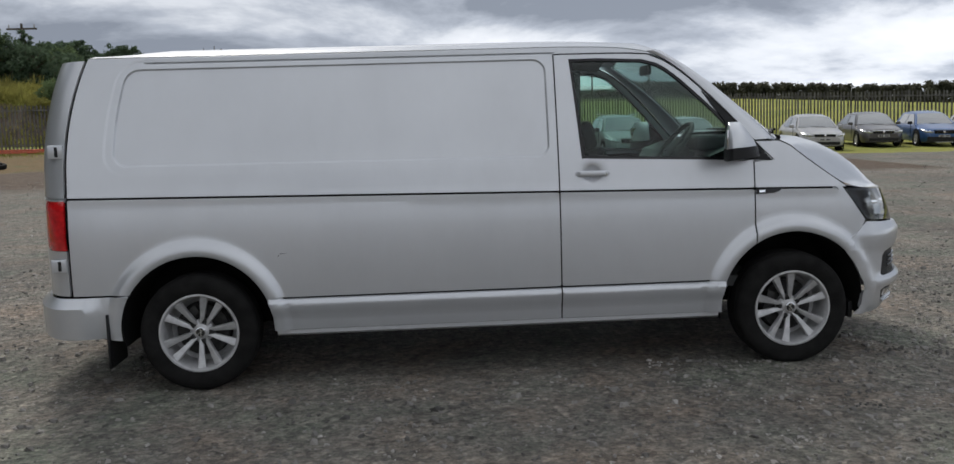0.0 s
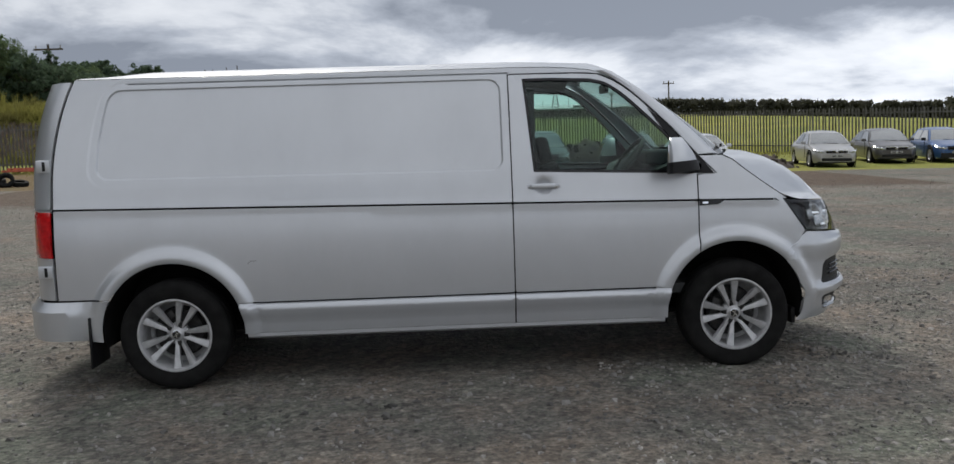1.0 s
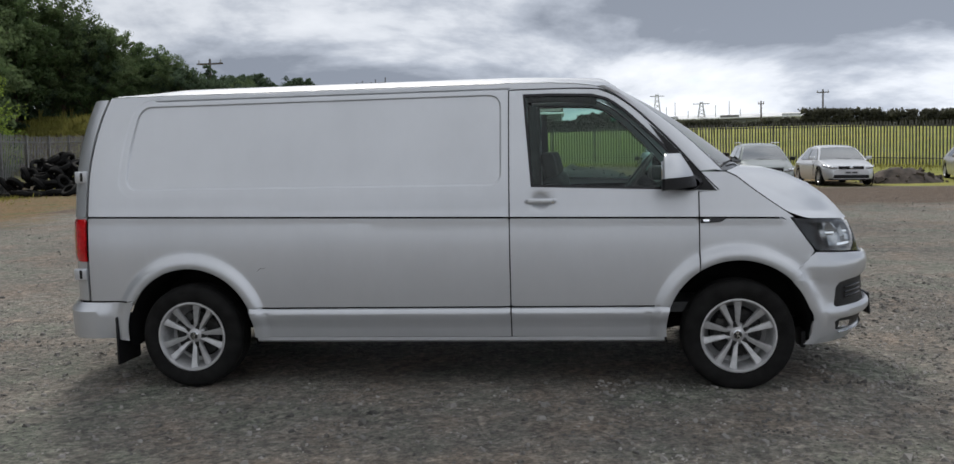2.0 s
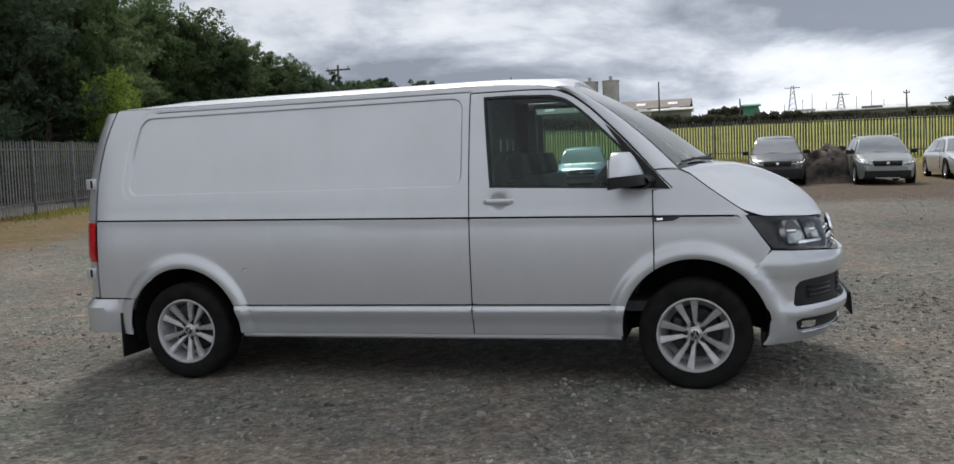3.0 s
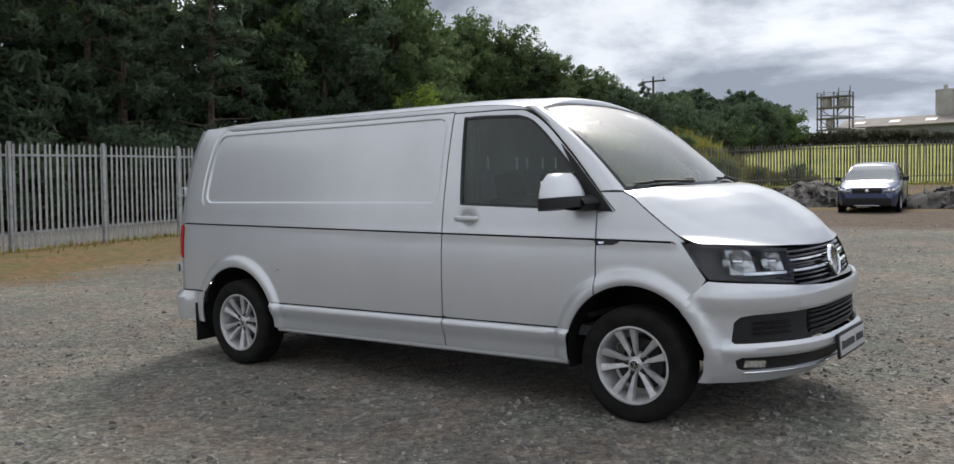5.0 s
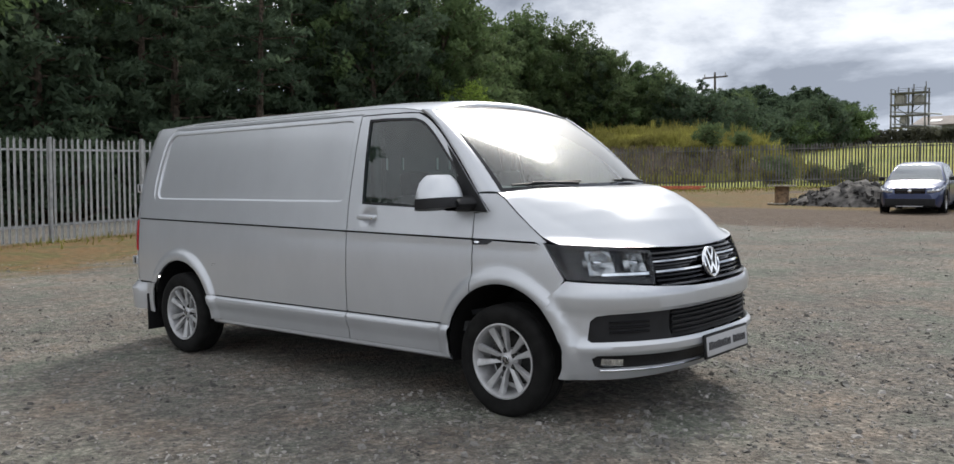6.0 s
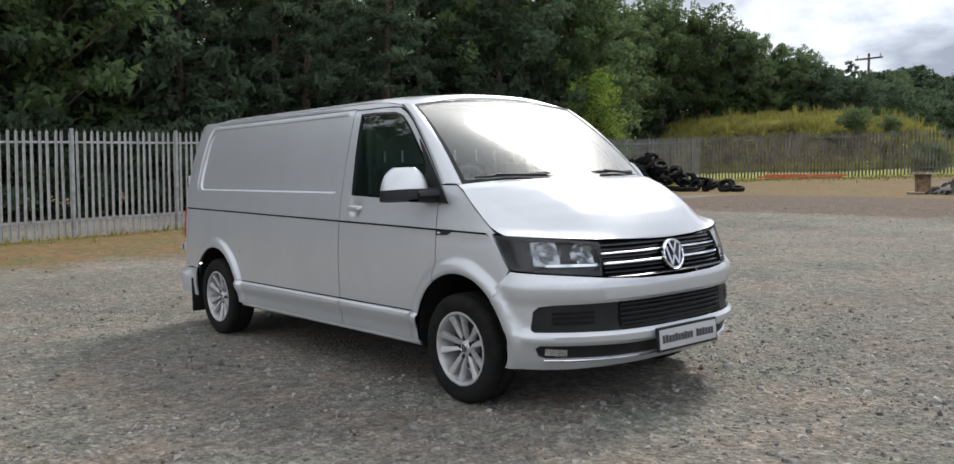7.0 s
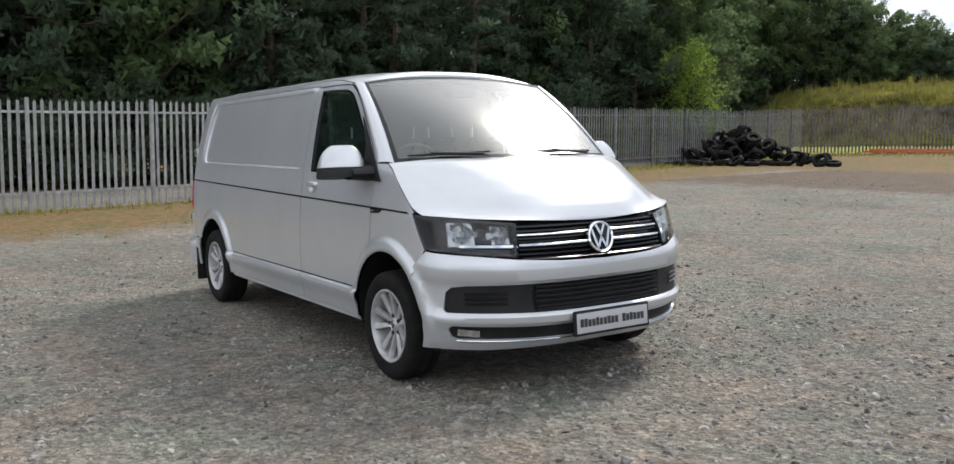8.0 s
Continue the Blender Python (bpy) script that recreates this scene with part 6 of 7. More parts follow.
def scrub_on_mound():
    """Tall weeds and gorse over the mound, and rough grass tufts along the fences."""
    rng = np.random.default_rng(7)
    vs, fs = [], []
    for i in range(42000):
        a, r = rng.uniform(0, 6.28), math.sqrt(rng.uniform(0, 1.1))
        x, y = -29.0 + 13.5 * r * math.cos(a), 54.0 + 10.0 * r * math.sin(a)
        if y < north_line(x) + 0.5 or (0.68 < r < 0.95 and y < 52 and rng.uniform() < 0.7):
            continue
        z = land(x, y)
        hh = rng.uniform(0.10, 0.34) * (1.0 + 2.2 * max(0.0, noise.noise(Vector((x * 0.35, y * 0.35, 1)))))
        tall = rng.uniform() < 0.012
        if tall:
            hh = rng.uniform(0.5, 1.1)
        for j in range(6 if tall else 2):
            t = rng.uniform(0, 6.28)
            w = rng.uniform(0.025, 0.05) if tall else rng.uniform(0.015, 0.05)
            dx, dy = math.cos(t) * w, math.sin(t) * w
            lx, ly = rng.normal(0, 0.12, 2)
            k = len(vs)
            vs += [(x - dx, y - dy, z), (x + dx, y + dy, z), (x + dx * 0.6 + lx, y + dy * 0.6 + ly, z + hh * 0.7), (x + lx * 1.4, y + ly * 1.4, z + hh)]
            fs.append((k, k + 1, k + 2, k + 3))
    ob = new("mound_scrub", mesh_of("mound_scrub", vs, fs, M["scrub"], smooth=False))
    tagged(ob, "yellow-green gorse and weeds over an earth mound", "scrub", kind="stuff")
    vs, fs = [], []
    for i in range(16000):
        if rng.uniform() < 0.5:
            y = rng.uniform(-8, 38)
            x = west_line(y) + abs(rng.normal(0, 0.9)) - 0.25
            if y < 16 and rng.uniform() < 0.8:
                continue
        else:
            x = rng.uniform(-22, 34)
            y = north_line(x) - abs(rng.normal(0, 2.6))
        z = land(x, y)
        hh = rng.uniform(0.04, 0.20)
        t = rng.uniform(0, 6.28)
        w = rng.uniform(0.01, 0.03)
        dx, dy = math.cos(t) * w, math.sin(t) * w
        lx, ly = rng.normal(0, 0.05, 2)
        k = len(vs)
        vs += [(x - dx, y - dy, z), (x + dx, y + dy, z), (x + lx, y + ly, z + hh)]
        fs.append((k, k + 1, k + 2))
    ob = new("grass_tufts", mesh_of("grass_tufts", vs, fs, M["scrub"], smooth=False))
    tagged(ob, "dry grass tufts along the foot of the fences", "grass", kind="stuff")


# ---------------------------------------------------------------- loose stones on the yard
def stones():
    rng = np.random.default_rng(3)
    tet = np.array([(1, 0, -0.4), (-0.5, 0.87, -0.4), (-0.5, -0.87, -0.4), (0.5, 0.28, 0.34), (-0.55, 0.22, 0.30), (0.05, -0.6, 0.36)], float)
    tf = [(0, 1, 3), (1, 4, 3), (1, 2, 4), (2, 5, 4), (2, 0, 5), (0, 3, 5), (3, 4, 5)]
    xy = np.concatenate([rng.uniform((-10, -5.0), (18, 20), (17000, 2)), rng.uniform((-3, -4.4), (9.5, 4), (20000, 2)), rng.uniform((2.5, -3.2), (9.0, 2.5), (9000, 2))])
    under = (xy[:, 0] > -0.4) & (xy[:, 0] < 3.9) & (abs(xy[:, 1]) < 0.75)
    xy = xy[~under]
    n = len(xy)
    s = np.minimum(0.0055 + 0.0075 * rng.exponential(0.75, n) + np.where(rng.uniform(size=n) < 0.05, rng.uniform(0.008, 0.026, n), 0), 0.042)
    a = rng.uniform(0, 6.28, n)
    z = np.array([land(x, y) for x, y in xy])
    f = rng.uniform(0.55, 1.15, (n, 1, 3))
    p = tet[None] * s[:, None, None] * f + rng.normal(0, 0.10, (n, 6, 3)) * s[:, None, None]
    ca, sa = np.cos(a)[:, None], np.sin(a)[:, None]
    vs = np.stack([xy[:, :1] + p[..., 0] * ca - p[..., 1] * sa, xy[:, 1:] + p[..., 0] * sa + p[..., 1] * ca, z[:, None] + p[..., 2] + s[:, None] * 0.15], 2).reshape(-1, 3).tolist()
    fs = (np.arange(n)[:, None, None] * 6 + np.array(tf)[None]).reshape(-1, 3).tolist()
    ob = new("loose_stones", mesh_of("loose_stones", vs, fs, M["stone"], smooth=False))
    tagged(ob, "loose grey stones scattered over the gravel yard", "stones", kind="stuff")


# ---------------------------------------------------------------- parked cars
CAR_PAINT = {}


def paint(name, c, metal=0.35):
    if name not in CAR_PAINT:
        CAR_PAINT[name] = mat("car_" + name, c, 0.32, metal, vary=0.03, scale=3, coat=0.8)
    return CAR_PAINT[name]


def interp(v, pts):
    return float(np.interp(v, [p[0] for p in pts], [p[1] for p in pts]))


def car(x, y, yaw, colour, L, W, H, tall, label, group="cars parked along the fence", rails=False, plate=True):
    """A parked car; x, y is the middle of its nose; its front points along yaw."""
    col = paint(*colour)
    a = radians(yaw)
    cxm, cym = x - math.cos(a) * L / 2, y - math.sin(a) * L / 2
    d = 0.5
    gx, gy = (land(cxm + d, cym) - land(cxm - d, cym)) / (2 * d), (land(cxm, cym + d) - land(cxm, cym - d)) / (2 * d)
    n = Vector((-gx, -gy, 1)).normalized()
    fwd = Vector((math.cos(a), math.sin(a), 0)); fwd = (fwd - n * fwd.dot(n)).normalized()
    left = n.cross(fwd)
    m = Matrix((fwd, left, n)).transposed().to_4x4()
    m.translation = (cxm, cym, land(cxm, cym))
    c = empty("car", m, label, "car", group)
    h2 = L / 2
    r = 0.315 if not tall else 0.34
    ax_f, ax_r = h2 - 0.88, -h2 + 0.86
    hood = 0.60 * H if not tall else 0.62 * H
    top = [(-h2, 0.52 * H), (-h2 + 0.10, 0.60 * H), (-h2 + 0.5, 0.64 * H), (h2 - 1.35, 0.655 * H), (h2 - 0.9, hood), (h2 - 0.28, 0.52 * H), (h2 - 0.10, 0.47 * H), (h2, 0.38 * H)]
    bot = [(-h2, 0.26), (-h2 + 0.3, 0.20), (h2 - 0.4, 0.19), (h2, 0.24)]
    wid = [(-h2, W * 0.40), (-h2 + 0.12, W * 0.465), (-h2 + 0.6, W * 0.497), (0, W * 0.5), (h2 - 0.8, W * 0.492), (h2 - 0.35, W * 0.465), (h2 - 0.12, W * 0.42), (h2, W * 0.34)]
    b = bmesh.new()
    rows = []
    for xx in np.linspace(-h2, h2, 46):
        w, z0, z1 = interp(xx, wid), interp(xx, bot), interp(xx, top)
        for ax in (ax_f, ax_r):
            q = (r + 0.055) ** 2 - (xx - ax) ** 2
            if q > 0:
                z0 = max(z0, r + math.sqrt(q))
        sh = z1 - 0.10
        sh = max(sh, z0 + 0.02)
        row = []
        for sg in (-1, 1):
            half = [(w * 0.93, z0), (w, z0 + (sh - z0) * 0.30), (w * 0.995, z0 + (sh - z0) * 0.72), (w * 0.975, sh), (w * 0.92, z1 - 0.03), (w * 0.80, z1 + 0.002), (w * 0.45, z1 + 0.022), (0, z1 + 0.03)]
            row += [Vector((xx, sg * q[0], q[1])) for q in (half if sg < 0 else half[-2::-1])]
        rows.append(row)
    loft(rows, b)
    b.faces.new([b.verts.new(p) for p in rows[-1]])
    b.faces.new([b.verts.new(p) for p in rows[0][::-1]])
    bmesh.ops.recalc_face_normals(b, faces=b.faces[:])
    part("body", b, col, c)
    part("underside", box(0, 0, 0.36, L - 0.5, W * 0.80, 0.32), M["liner"], c)
    # greenhouse
    sc0, sc1 = h2 - 1.12, h2 - 1.85
    rr1, rr0 = (-h2 + 0.75, -h2 + 0.22) if tall else (-h2 + 1.35, -h2 + 0.62)
    z0 = 0.625 * H
    roofline = [(sc0, z0 - 0.02), (sc0 - 0.35, 0.80 * H), (sc1, 0.945 * H), (sc1 - 0.5, 0.985 * H), ((sc1 + rr1) / 2, H), (rr1, 0.955 * H), (rr0, z0 + 0.02)]
    b = bmesh.new()
    rows = []
    for xx, z in roofline:
        k = (z - z0) / (H - z0)
        wl = interp(xx, wid) * 0.94
        wt = wl - 0.25 * k
        rows.append([Vector((xx, -wl, z0 - 0.03)), Vector((xx, -wt - 0.01, z - 0.035 * k)), Vector((xx, -wt + 0.06, z - 0.004)), Vector((xx, 0, z + 0.02 * k)), Vector((xx, wt - 0.06, z - 0.004)), Vector((xx, wt + 0.01, z - 0.035 * k)), Vector((xx, wl, z0 - 0.03))])
    loft(rows, b)
    bmesh.ops.recalc_face_normals(b, faces=b.faces[:])
    part("cabin", b, col, c)

    def pane(name, pts, label):
        q = bmesh.new()
        f = q.faces.new([q.verts.new(p) for p in pts])
        bmesh.ops.subdivide_edges(q, edges=q.edges[:], cuts=3, use_grid_fill=True)
        part(name, q, M["car_glass"], c, label)

    def strip(ids, up, name, label):
        q = bmesh.new()
        pts = []
        for k, i in enumerate(ids):
            r0 = [rows[i][1].lerp(rows[i][2], 0.9), rows[i][2].lerp(rows[i][3], 0.5), rows[i][3], rows[i][4].lerp(rows[i][3], 0.5), rows[i][5].lerp(rows[i][4], 0.9)]
            pts.append([p + up for p in r0])
        lo = [pts[0][c_].lerp(pts[1][c_], 0.16) for c_ in range(5)]
        hi = [pts[-1][c_].lerp(pts[-2][c_], 0.10) for c_ in range(5)]
        loft([lo] + pts[1:-1] + [hi], q)
        bmesh.ops.recalc_face_normals(q, faces=q.faces[:])
        part(name, q, M["car_glass"], c, label)

    strip((0, 1, 2), Vector((0.010, 0, 0.012)), "windscreen", "dark windscreen")
    strip((6, 5), Vector((-0.010, 0, 0.012)), "rear_window", "dark rear window")
    for sg in (-1, 1):
        mid = (sc0 + rr0) / 2 + 0.05
        for (xa, xb, xc, xd) in ((sc0 - 0.22, mid + 0.04, mid + 0.04, sc1 - 0.02), (mid - 0.04, rr0 + 0.45, rr1 + 0.18, mid - 0.04)):
            pts = []
            for xx, zz in ((xa, z0 + 0.02), (xb, z0 + 0.02), (xc, 0.915 * H), (xd, 0.915 * H)):
                k = (zz - z0) / (H - z0)
                w = interp(xx, wid) * 0.94 - 0.25 * k + 0.012
                pts.append(Vector((xx, sg * w, zz)))
            pane("side_window", pts if sg > 0 else pts[::-1], "dark side window")
        # lamps, mirror
        wl = interp(h2 - 0.22, wid)
        rows_l = []
        for u in np.linspace(0, 1, 9):
            xx = h2 - 0.58 + 0.56 * u
            yy = interp(xx, wid) * (1.0 if u < 0.85 else 0.96) + 0.010
            hi, lo = min(interp(xx, top) - 0.055, 0.535 * H), (0.505 - 0.095 * u) * H
            hi = max(hi, lo + 0.02 + 0.05 * min(1.0, u * 3))
            rows_l.append([Vector((xx + 0.012, sg * yy, lo)), Vector((xx + 0.022, sg * (yy + 0.006), (lo + hi) / 2)), Vector((xx + 0.004, sg * (yy - 0.022), hi))])
        rows_l.append([p + Vector((0.020, -sg * 0.16, 0.0)) for p in rows_l[-1]])
        q2 = loft(rows_l)
        bmesh.ops.recalc_face_normals(q2, faces=q2.faces[:])
        if sum((f.normal.y * sg + f.normal.x) for f in q2.faces) < 0:
            bmesh.ops.reverse_faces(q2, faces=q2.faces[:])
        lamp = part("headlamp", q2, M["lamp"], c, "clear swept-back headlamp")
        for xx, rad in ((h2 - 0.14, 0.045), (h2 - 0.03, 0.038)):
            part("bulb", lathe([(0.0, 0.02), (rad * 0.7, 0.016), (rad, 0.0)], 14, Matrix.Translation((xx + 0.03, sg * (interp(xx, wid) - 0.03), 0.455 * H)) @ Matrix.Rotation(radians(90), 4, "Y")), M["chrome"], lamp)
        part("wheel_arch", lathe([(r + 0.035, -0.02), (r + 0.075, -0.02), (r + 0.080, 0.012), (r + 0.035, 0.012)], 36, Matrix.Translation((ax_f, sg * (W * 0.492 - 0.004), r)) @ Matrix.Rotation(radians(90), 4, "X")), M["black"] if tall else M["liner"], c, "dark wheel arch edge")
        mi = box(sc0 - 0.28, sg * (W / 2 + 0.09), z0 + 0.07, 0.10, 0.19, 0.13, 0.035, 3)
        part("door_mirror", mi, col if not tall else M["black"], c)
        part("fog_lamp", box(h2 - 0.10, sg * wl * 0.74, 0.255 * H, 0.08, 0.12, 0.07, 0.02), M["lamp"], c)
        if rails:
            part("roof_rail", tube((sc1 - 0.1, sg * (W * 0.36), H + 0.03), (rr1 + 0.1, sg * (W * 0.36), H + 0.02), 0.018, 0.018, 8), M["chrome"], c, "bright roof rail")
    gh = 0.10 if not tall else 0.15
    part("grille", box(h2 - 0.045, 0, 0.435 * H, 0.11, W * 0.46, gh, 0.03, 3), M["gloss_black"], c, "dark grille")
    for k in (-0.28, 0.28):
        part("grille_bar", box(h2 + 0.012, 0, 0.435 * H + k * gh, 0.008, W * 0.40, 0.010, 0.003), M["dark_alloy"], c)
    part("bonnet_edge", box(h2 - 0.07, 0, 0.435 * H + gh * 0.62, 0.13, W * 0.50, 0.022, 0.008), M["chrome"] if not tall else col, c)
    part("bumper_insert", box(h2 - 0.060, 0, 0.225 * H, 0.16, W * (0.76 if tall else 0.66), 0.23 if tall else 0.13, 0.03, 3), M["black"], c, "black lower grille")
    if tall:
        part("skid_plate", box(h2 - 0.055, 0, 0.150 * H, 0.16, W * 0.40, 0.03, 0.01), M["alloy"], c, "pale skid plate strip")
    if "black bumper" in label:
        part("bumper_cladding", box(h2 - 0.10, 0, 0.245 * H, 0.22, W * 0.86, 0.34, 0.07, 3), M["black"], c, "black plastic bumper")
    part("bumper_lip", box(h2 - 0.11, 0, 0.155 * H, 0.20, W * 0.80, 0.06, 0.02), M["black"], c)
    part("badge", lathe([(0.0, 0.012), (0.045, 0.010), (0.055, 0.0)], 16, Matrix.Translation((h2 + 0.014, 0, 0.440 * H)) @ Matrix.Rotation(radians(90), 4, "Y")), M["chrome"], c)
    for sg in (-1, 1):
        part("bonnet_line", loft([[Vector((xx, sg * (W * 0.36 - 0.10 * (xx - h2 + 1.1)) + o, interp(xx, top) + 0.022)) for o in (-0.012, 0.0, 0.012)] for xx in np.linspace(h2 - 1.15, h2 - 0.22, 8)]), col, c)
        part("door_seam", box(sc0 - 0.45, sg * (W / 2 - 0.004), 0.44 * H, 0.012, 0.012, 0.42 * H), M["liner"], c)
    if plate:
        part("number_plate", box(h2 + 0.014, 0, 0.325 * H, 0.02, 0.46, 0.09, 0.004), M["plate"], c, "white plate with plain dark bars")
    for s_, e_ in ((-0.19, -0.03), (0.03, 0.20)) if plate else ():
        part("plate_bar", box(h2 + 0.026, (s_ + e_) / 2, 0.325 * H, 0.002, e_ - s_, 0.05), M["ink"], c)
    part("wiper", tube((sc0 + 0.02, 0.3, z0 + 0.03), (sc0 - 0.04, -0.25, z0 + 0.07), 0.01, 0.008, 6), M["black"], c)
    for ax in (ax_f, ax_r):
        for sg in (-1, 1):
            w = new("wheel")
            w.parent = c
            w.matrix_basis = Matrix.Translation((ax, sg * (W / 2 - 0.11), r)) @ (Matrix() if sg < 0 else Matrix.Rotation(math.pi, 4, "Z"))
            if "car_tyre" not in CAR_PAINT:
                t = Matrix.Rotation(radians(90), 4, "X")
                tb = lathe([(0.205, -0.09), (0.27, -0.10), (0.305, -0.085), (0.315, 0.0), (0.305, 0.085), (0.27, 0.10), (0.205, 0.09)], 32, t)
                bmesh.ops.recalc_face_normals(tb, faces=tb.faces[:])
                rb = lathe([(0.0, 0.05), (0.05, 0.055), (0.06, 0.04), (0.19, 0.06), (0.207, 0.092), (0.21, 0.07), (0.205, -0.05)], 32, t)
                for i in range(5):
                    box(0.12, 0, 0.062, 0.17, 0.045, 0.03, m=t @ Matrix.Rotation(i * 1.2566, 4, "Z"), bm=rb)
                o1, o2 = part("tyre", tb, M["rubber"], w), part("rim", rb, M["alloy"], w)
                CAR_PAINT["car_tyre"], CAR_PAINT["car_rim"] = o1.data, o2.data
            else:
                part_mesh("tyre", CAR_PAINT["car_tyre"], w)
                part_mesh("rim", CAR_PAINT["car_rim"], w)
            w.scale = (r / 0.315,) * 3
    return c


M["car_glass"] = mat("car_glass", (0.05, 0.06, 0.06), 0.06, vary=0.3, scale=2, spec=0.9, coat=0.8)
M["car_glass"].node_tree.nodes["Principled BSDF"].inputs["IOR"].default_value = 2.3
M["lamp"] = mat("lamp_glass", (0.42, 0.44, 0.46), 0.14, 0.4, vary=0.3, scale=14, coat=1.0)


def cars():
    car(-1.2, 24.4, -83, ("blue", (0.035, 0.05, 0.12)), 4.4, 1.84, 1.58, True, "dark blue crossover car with a pale bonnet sheen", plate=False)
    car(5.2, 25.0, -91, ("charcoal", (0.045, 0.044, 0.043)), 4.3, 1.82, 1.65, True, "charcoal grey crossover with roof rails and black bumper", rails=True, plate=False)
    car(8.45, 24.4, -90, ("sage", (0.25, 0.275, 0.26)), 4.2, 1.78, 1.56, True, "pale green-grey crossover with roof rails", rails=True, plate=False)
    car(11.7, 26.9, -89, ("white_silver", (0.60, 0.61, 0.63)), 4.75, 1.84, 1.46, False, "white-silver saloon car with a wide dark grille")
    car(17.25, 29.0, -99, ("silver_grey", (0.36, 0.355, 0.35)), 4.5, 1.77, 1.45, False, "silver-grey saloon car parked on the grass")
    car(20.7, 31.0, -101, ("dark_grey", (0.07, 0.066, 0.066)), 4.7, 1.8, 1.45, False, "dark grey saloon car parked on the grass")
    car(23.1, 30.6, -101, ("mid_blue", (0.03, 0.09, 0.24)), 4.1, 1.72, 1.46, True, "blue hatchback car parked on the grass")
    car(26.2, 31.4, -101, ("pale_silver", (0.5, 0.51, 0.52)), 4.3, 1.75, 1.5, True, "pale silver hatchback car parked on the grass")


# ---------------------------------------------------------------- heaps, tyres, reel, barrier
def heap(name, x, y, rx, ry, h, seed, material, label, category):
    rows = []
    for i in range(13):
        r = i / 12
        rows.append([])
        for j in range(37):
            a = 2 * math.pi * j / 36
            px, py = x + rx * r * math.cos(a), y + ry * r * math.sin(a)
            k = max(0.0, 1 - r * r)
            nz = noise.noise(Vector((px * 1.3 + seed, py * 1.3, 0))) * 0.35 + noise.noise(Vector((px * 4 + seed, py * 4, 0))) * 0.16
            rows[-1].append(Vector((px, py, land(px, py) - 0.05 + h * k * (1 + nz) + 0.05 * k)))
    b = loft(rows)
    bmesh.ops.remove_doubles(b, verts=b.verts[:], dist=0.001)
    bmesh.ops.recalc_face_normals(b, faces=b.faces[:])
    rng = random.Random(seed)
    for i in range(220 if name == "rubble_mound" else 60):
        a, r = rng.uniform(0, 6.28), math.sqrt(rng.uniform(0, 1.1))
        px, py = x + rx * r * math.cos(a), y + ry * r * math.sin(a)
        s = rng.uniform(0.04, 0.10) + 0.14 * rng.random() ** 4
        z = land(px, py) + h * max(0, 1 - r * r) * 0.95
        mm = Matrix.Translation((px, py, z)) @ Euler((rng.uniform(0, 3), rng.uniform(0, 3), rng.uniform(0, 3))).to_matrix().to_4x4()
        box(0, 0, 0, s * rng.uniform(1, 2.2), s, s * rng.uniform(0.4, 0.9), m=mm, bm=b)
    ob = part(name, b, material, None, sharp=50)
    tagged(ob, label, category)


def tyre_heap():
    t = lathe([(0.19, -0.075), (0.235, -0.092), (0.29, -0.088), (0.318, -0.06), (0.322, 0.0), (0.318, 0.06), (0.29, 0.088), (0.235, 0.092), (0.19, 0.075), (0.20, 0.07), (0.27, 0.06), (0.27, -0.06), (0.20, -0.07)], 26, close=True)
    bmesh.ops.recalc_face_normals(t, faces=t.faces[:])
    rng = random.Random(4)
    cx, cy = -18.4, 28.0
    ux, uy = 0.77, 0.64
    first = None
    for layer, (half, depth, z, count) in enumerate(((3.55, 1.5, 0.14, 34), (2.5, 1.1, 0.42, 22), (1.5, 0.8, 0.75, 14), (0.85, 0.5, 1.08, 8), (0.3, 0.2, 1.36, 3))):
        for i in range(count):
            u = half * (2 * (i + rng.uniform(0.1, 0.9)) / count - 1) + (-0.4 if layer else 0)
            v = rng.uniform(-depth, depth)
            if layer == 0 and i % 3 == 0:
                v = -depth - rng.uniform(0, 0.4)
            x, y = cx + ux * u - uy * v, cy + uy * u + ux * v
            tilt = rng.uniform(0, 0.25) if (layer == 0 and rng.random() < 0.6) else rng.uniform(0.2, 1.35)
            m = Matrix.Translation((x, y, land(x, y) + z + 0.20 * math.sin(tilt) * (1 if layer == 0 else 0.5) - (0.05 if layer == 0 else 0))) @ Matrix.Rotation(rng.uniform(0, 6.28), 4, "Z") @ Matrix.Rotation(tilt, 4, "X")
            if first is None:
                first = part("tyre", t, M["rubber"], None)
                tagged(first, "worn black tyre thrown on a heap", "tyre", "tyre heap")
                first.matrix_world = m
            else:
                copy_thing(first, m)


def cable_reel():
    x, y = -7.3, 29.7
    e = empty("cable_reel", Matrix.Translation((x, y, land(x, y))), "weathered wooden cable reel standing on end", "cable reel")
    part("drum", lathe([(0.0, 0.05), (0.27, 0.05), (0.27, 0.70), (0.0, 0.70)], 28), M["wood"], e)
    for z in (0.0, 0.70):
        part("flange", lathe([(0.0, z), (0.53, z), (0.54, z + 0.01), (0.54, z + 0.05), (0.53, z + 0.06), (0.0, z + 0.06)], 36), M["pale_wood"], e, "round pale wooden flange")


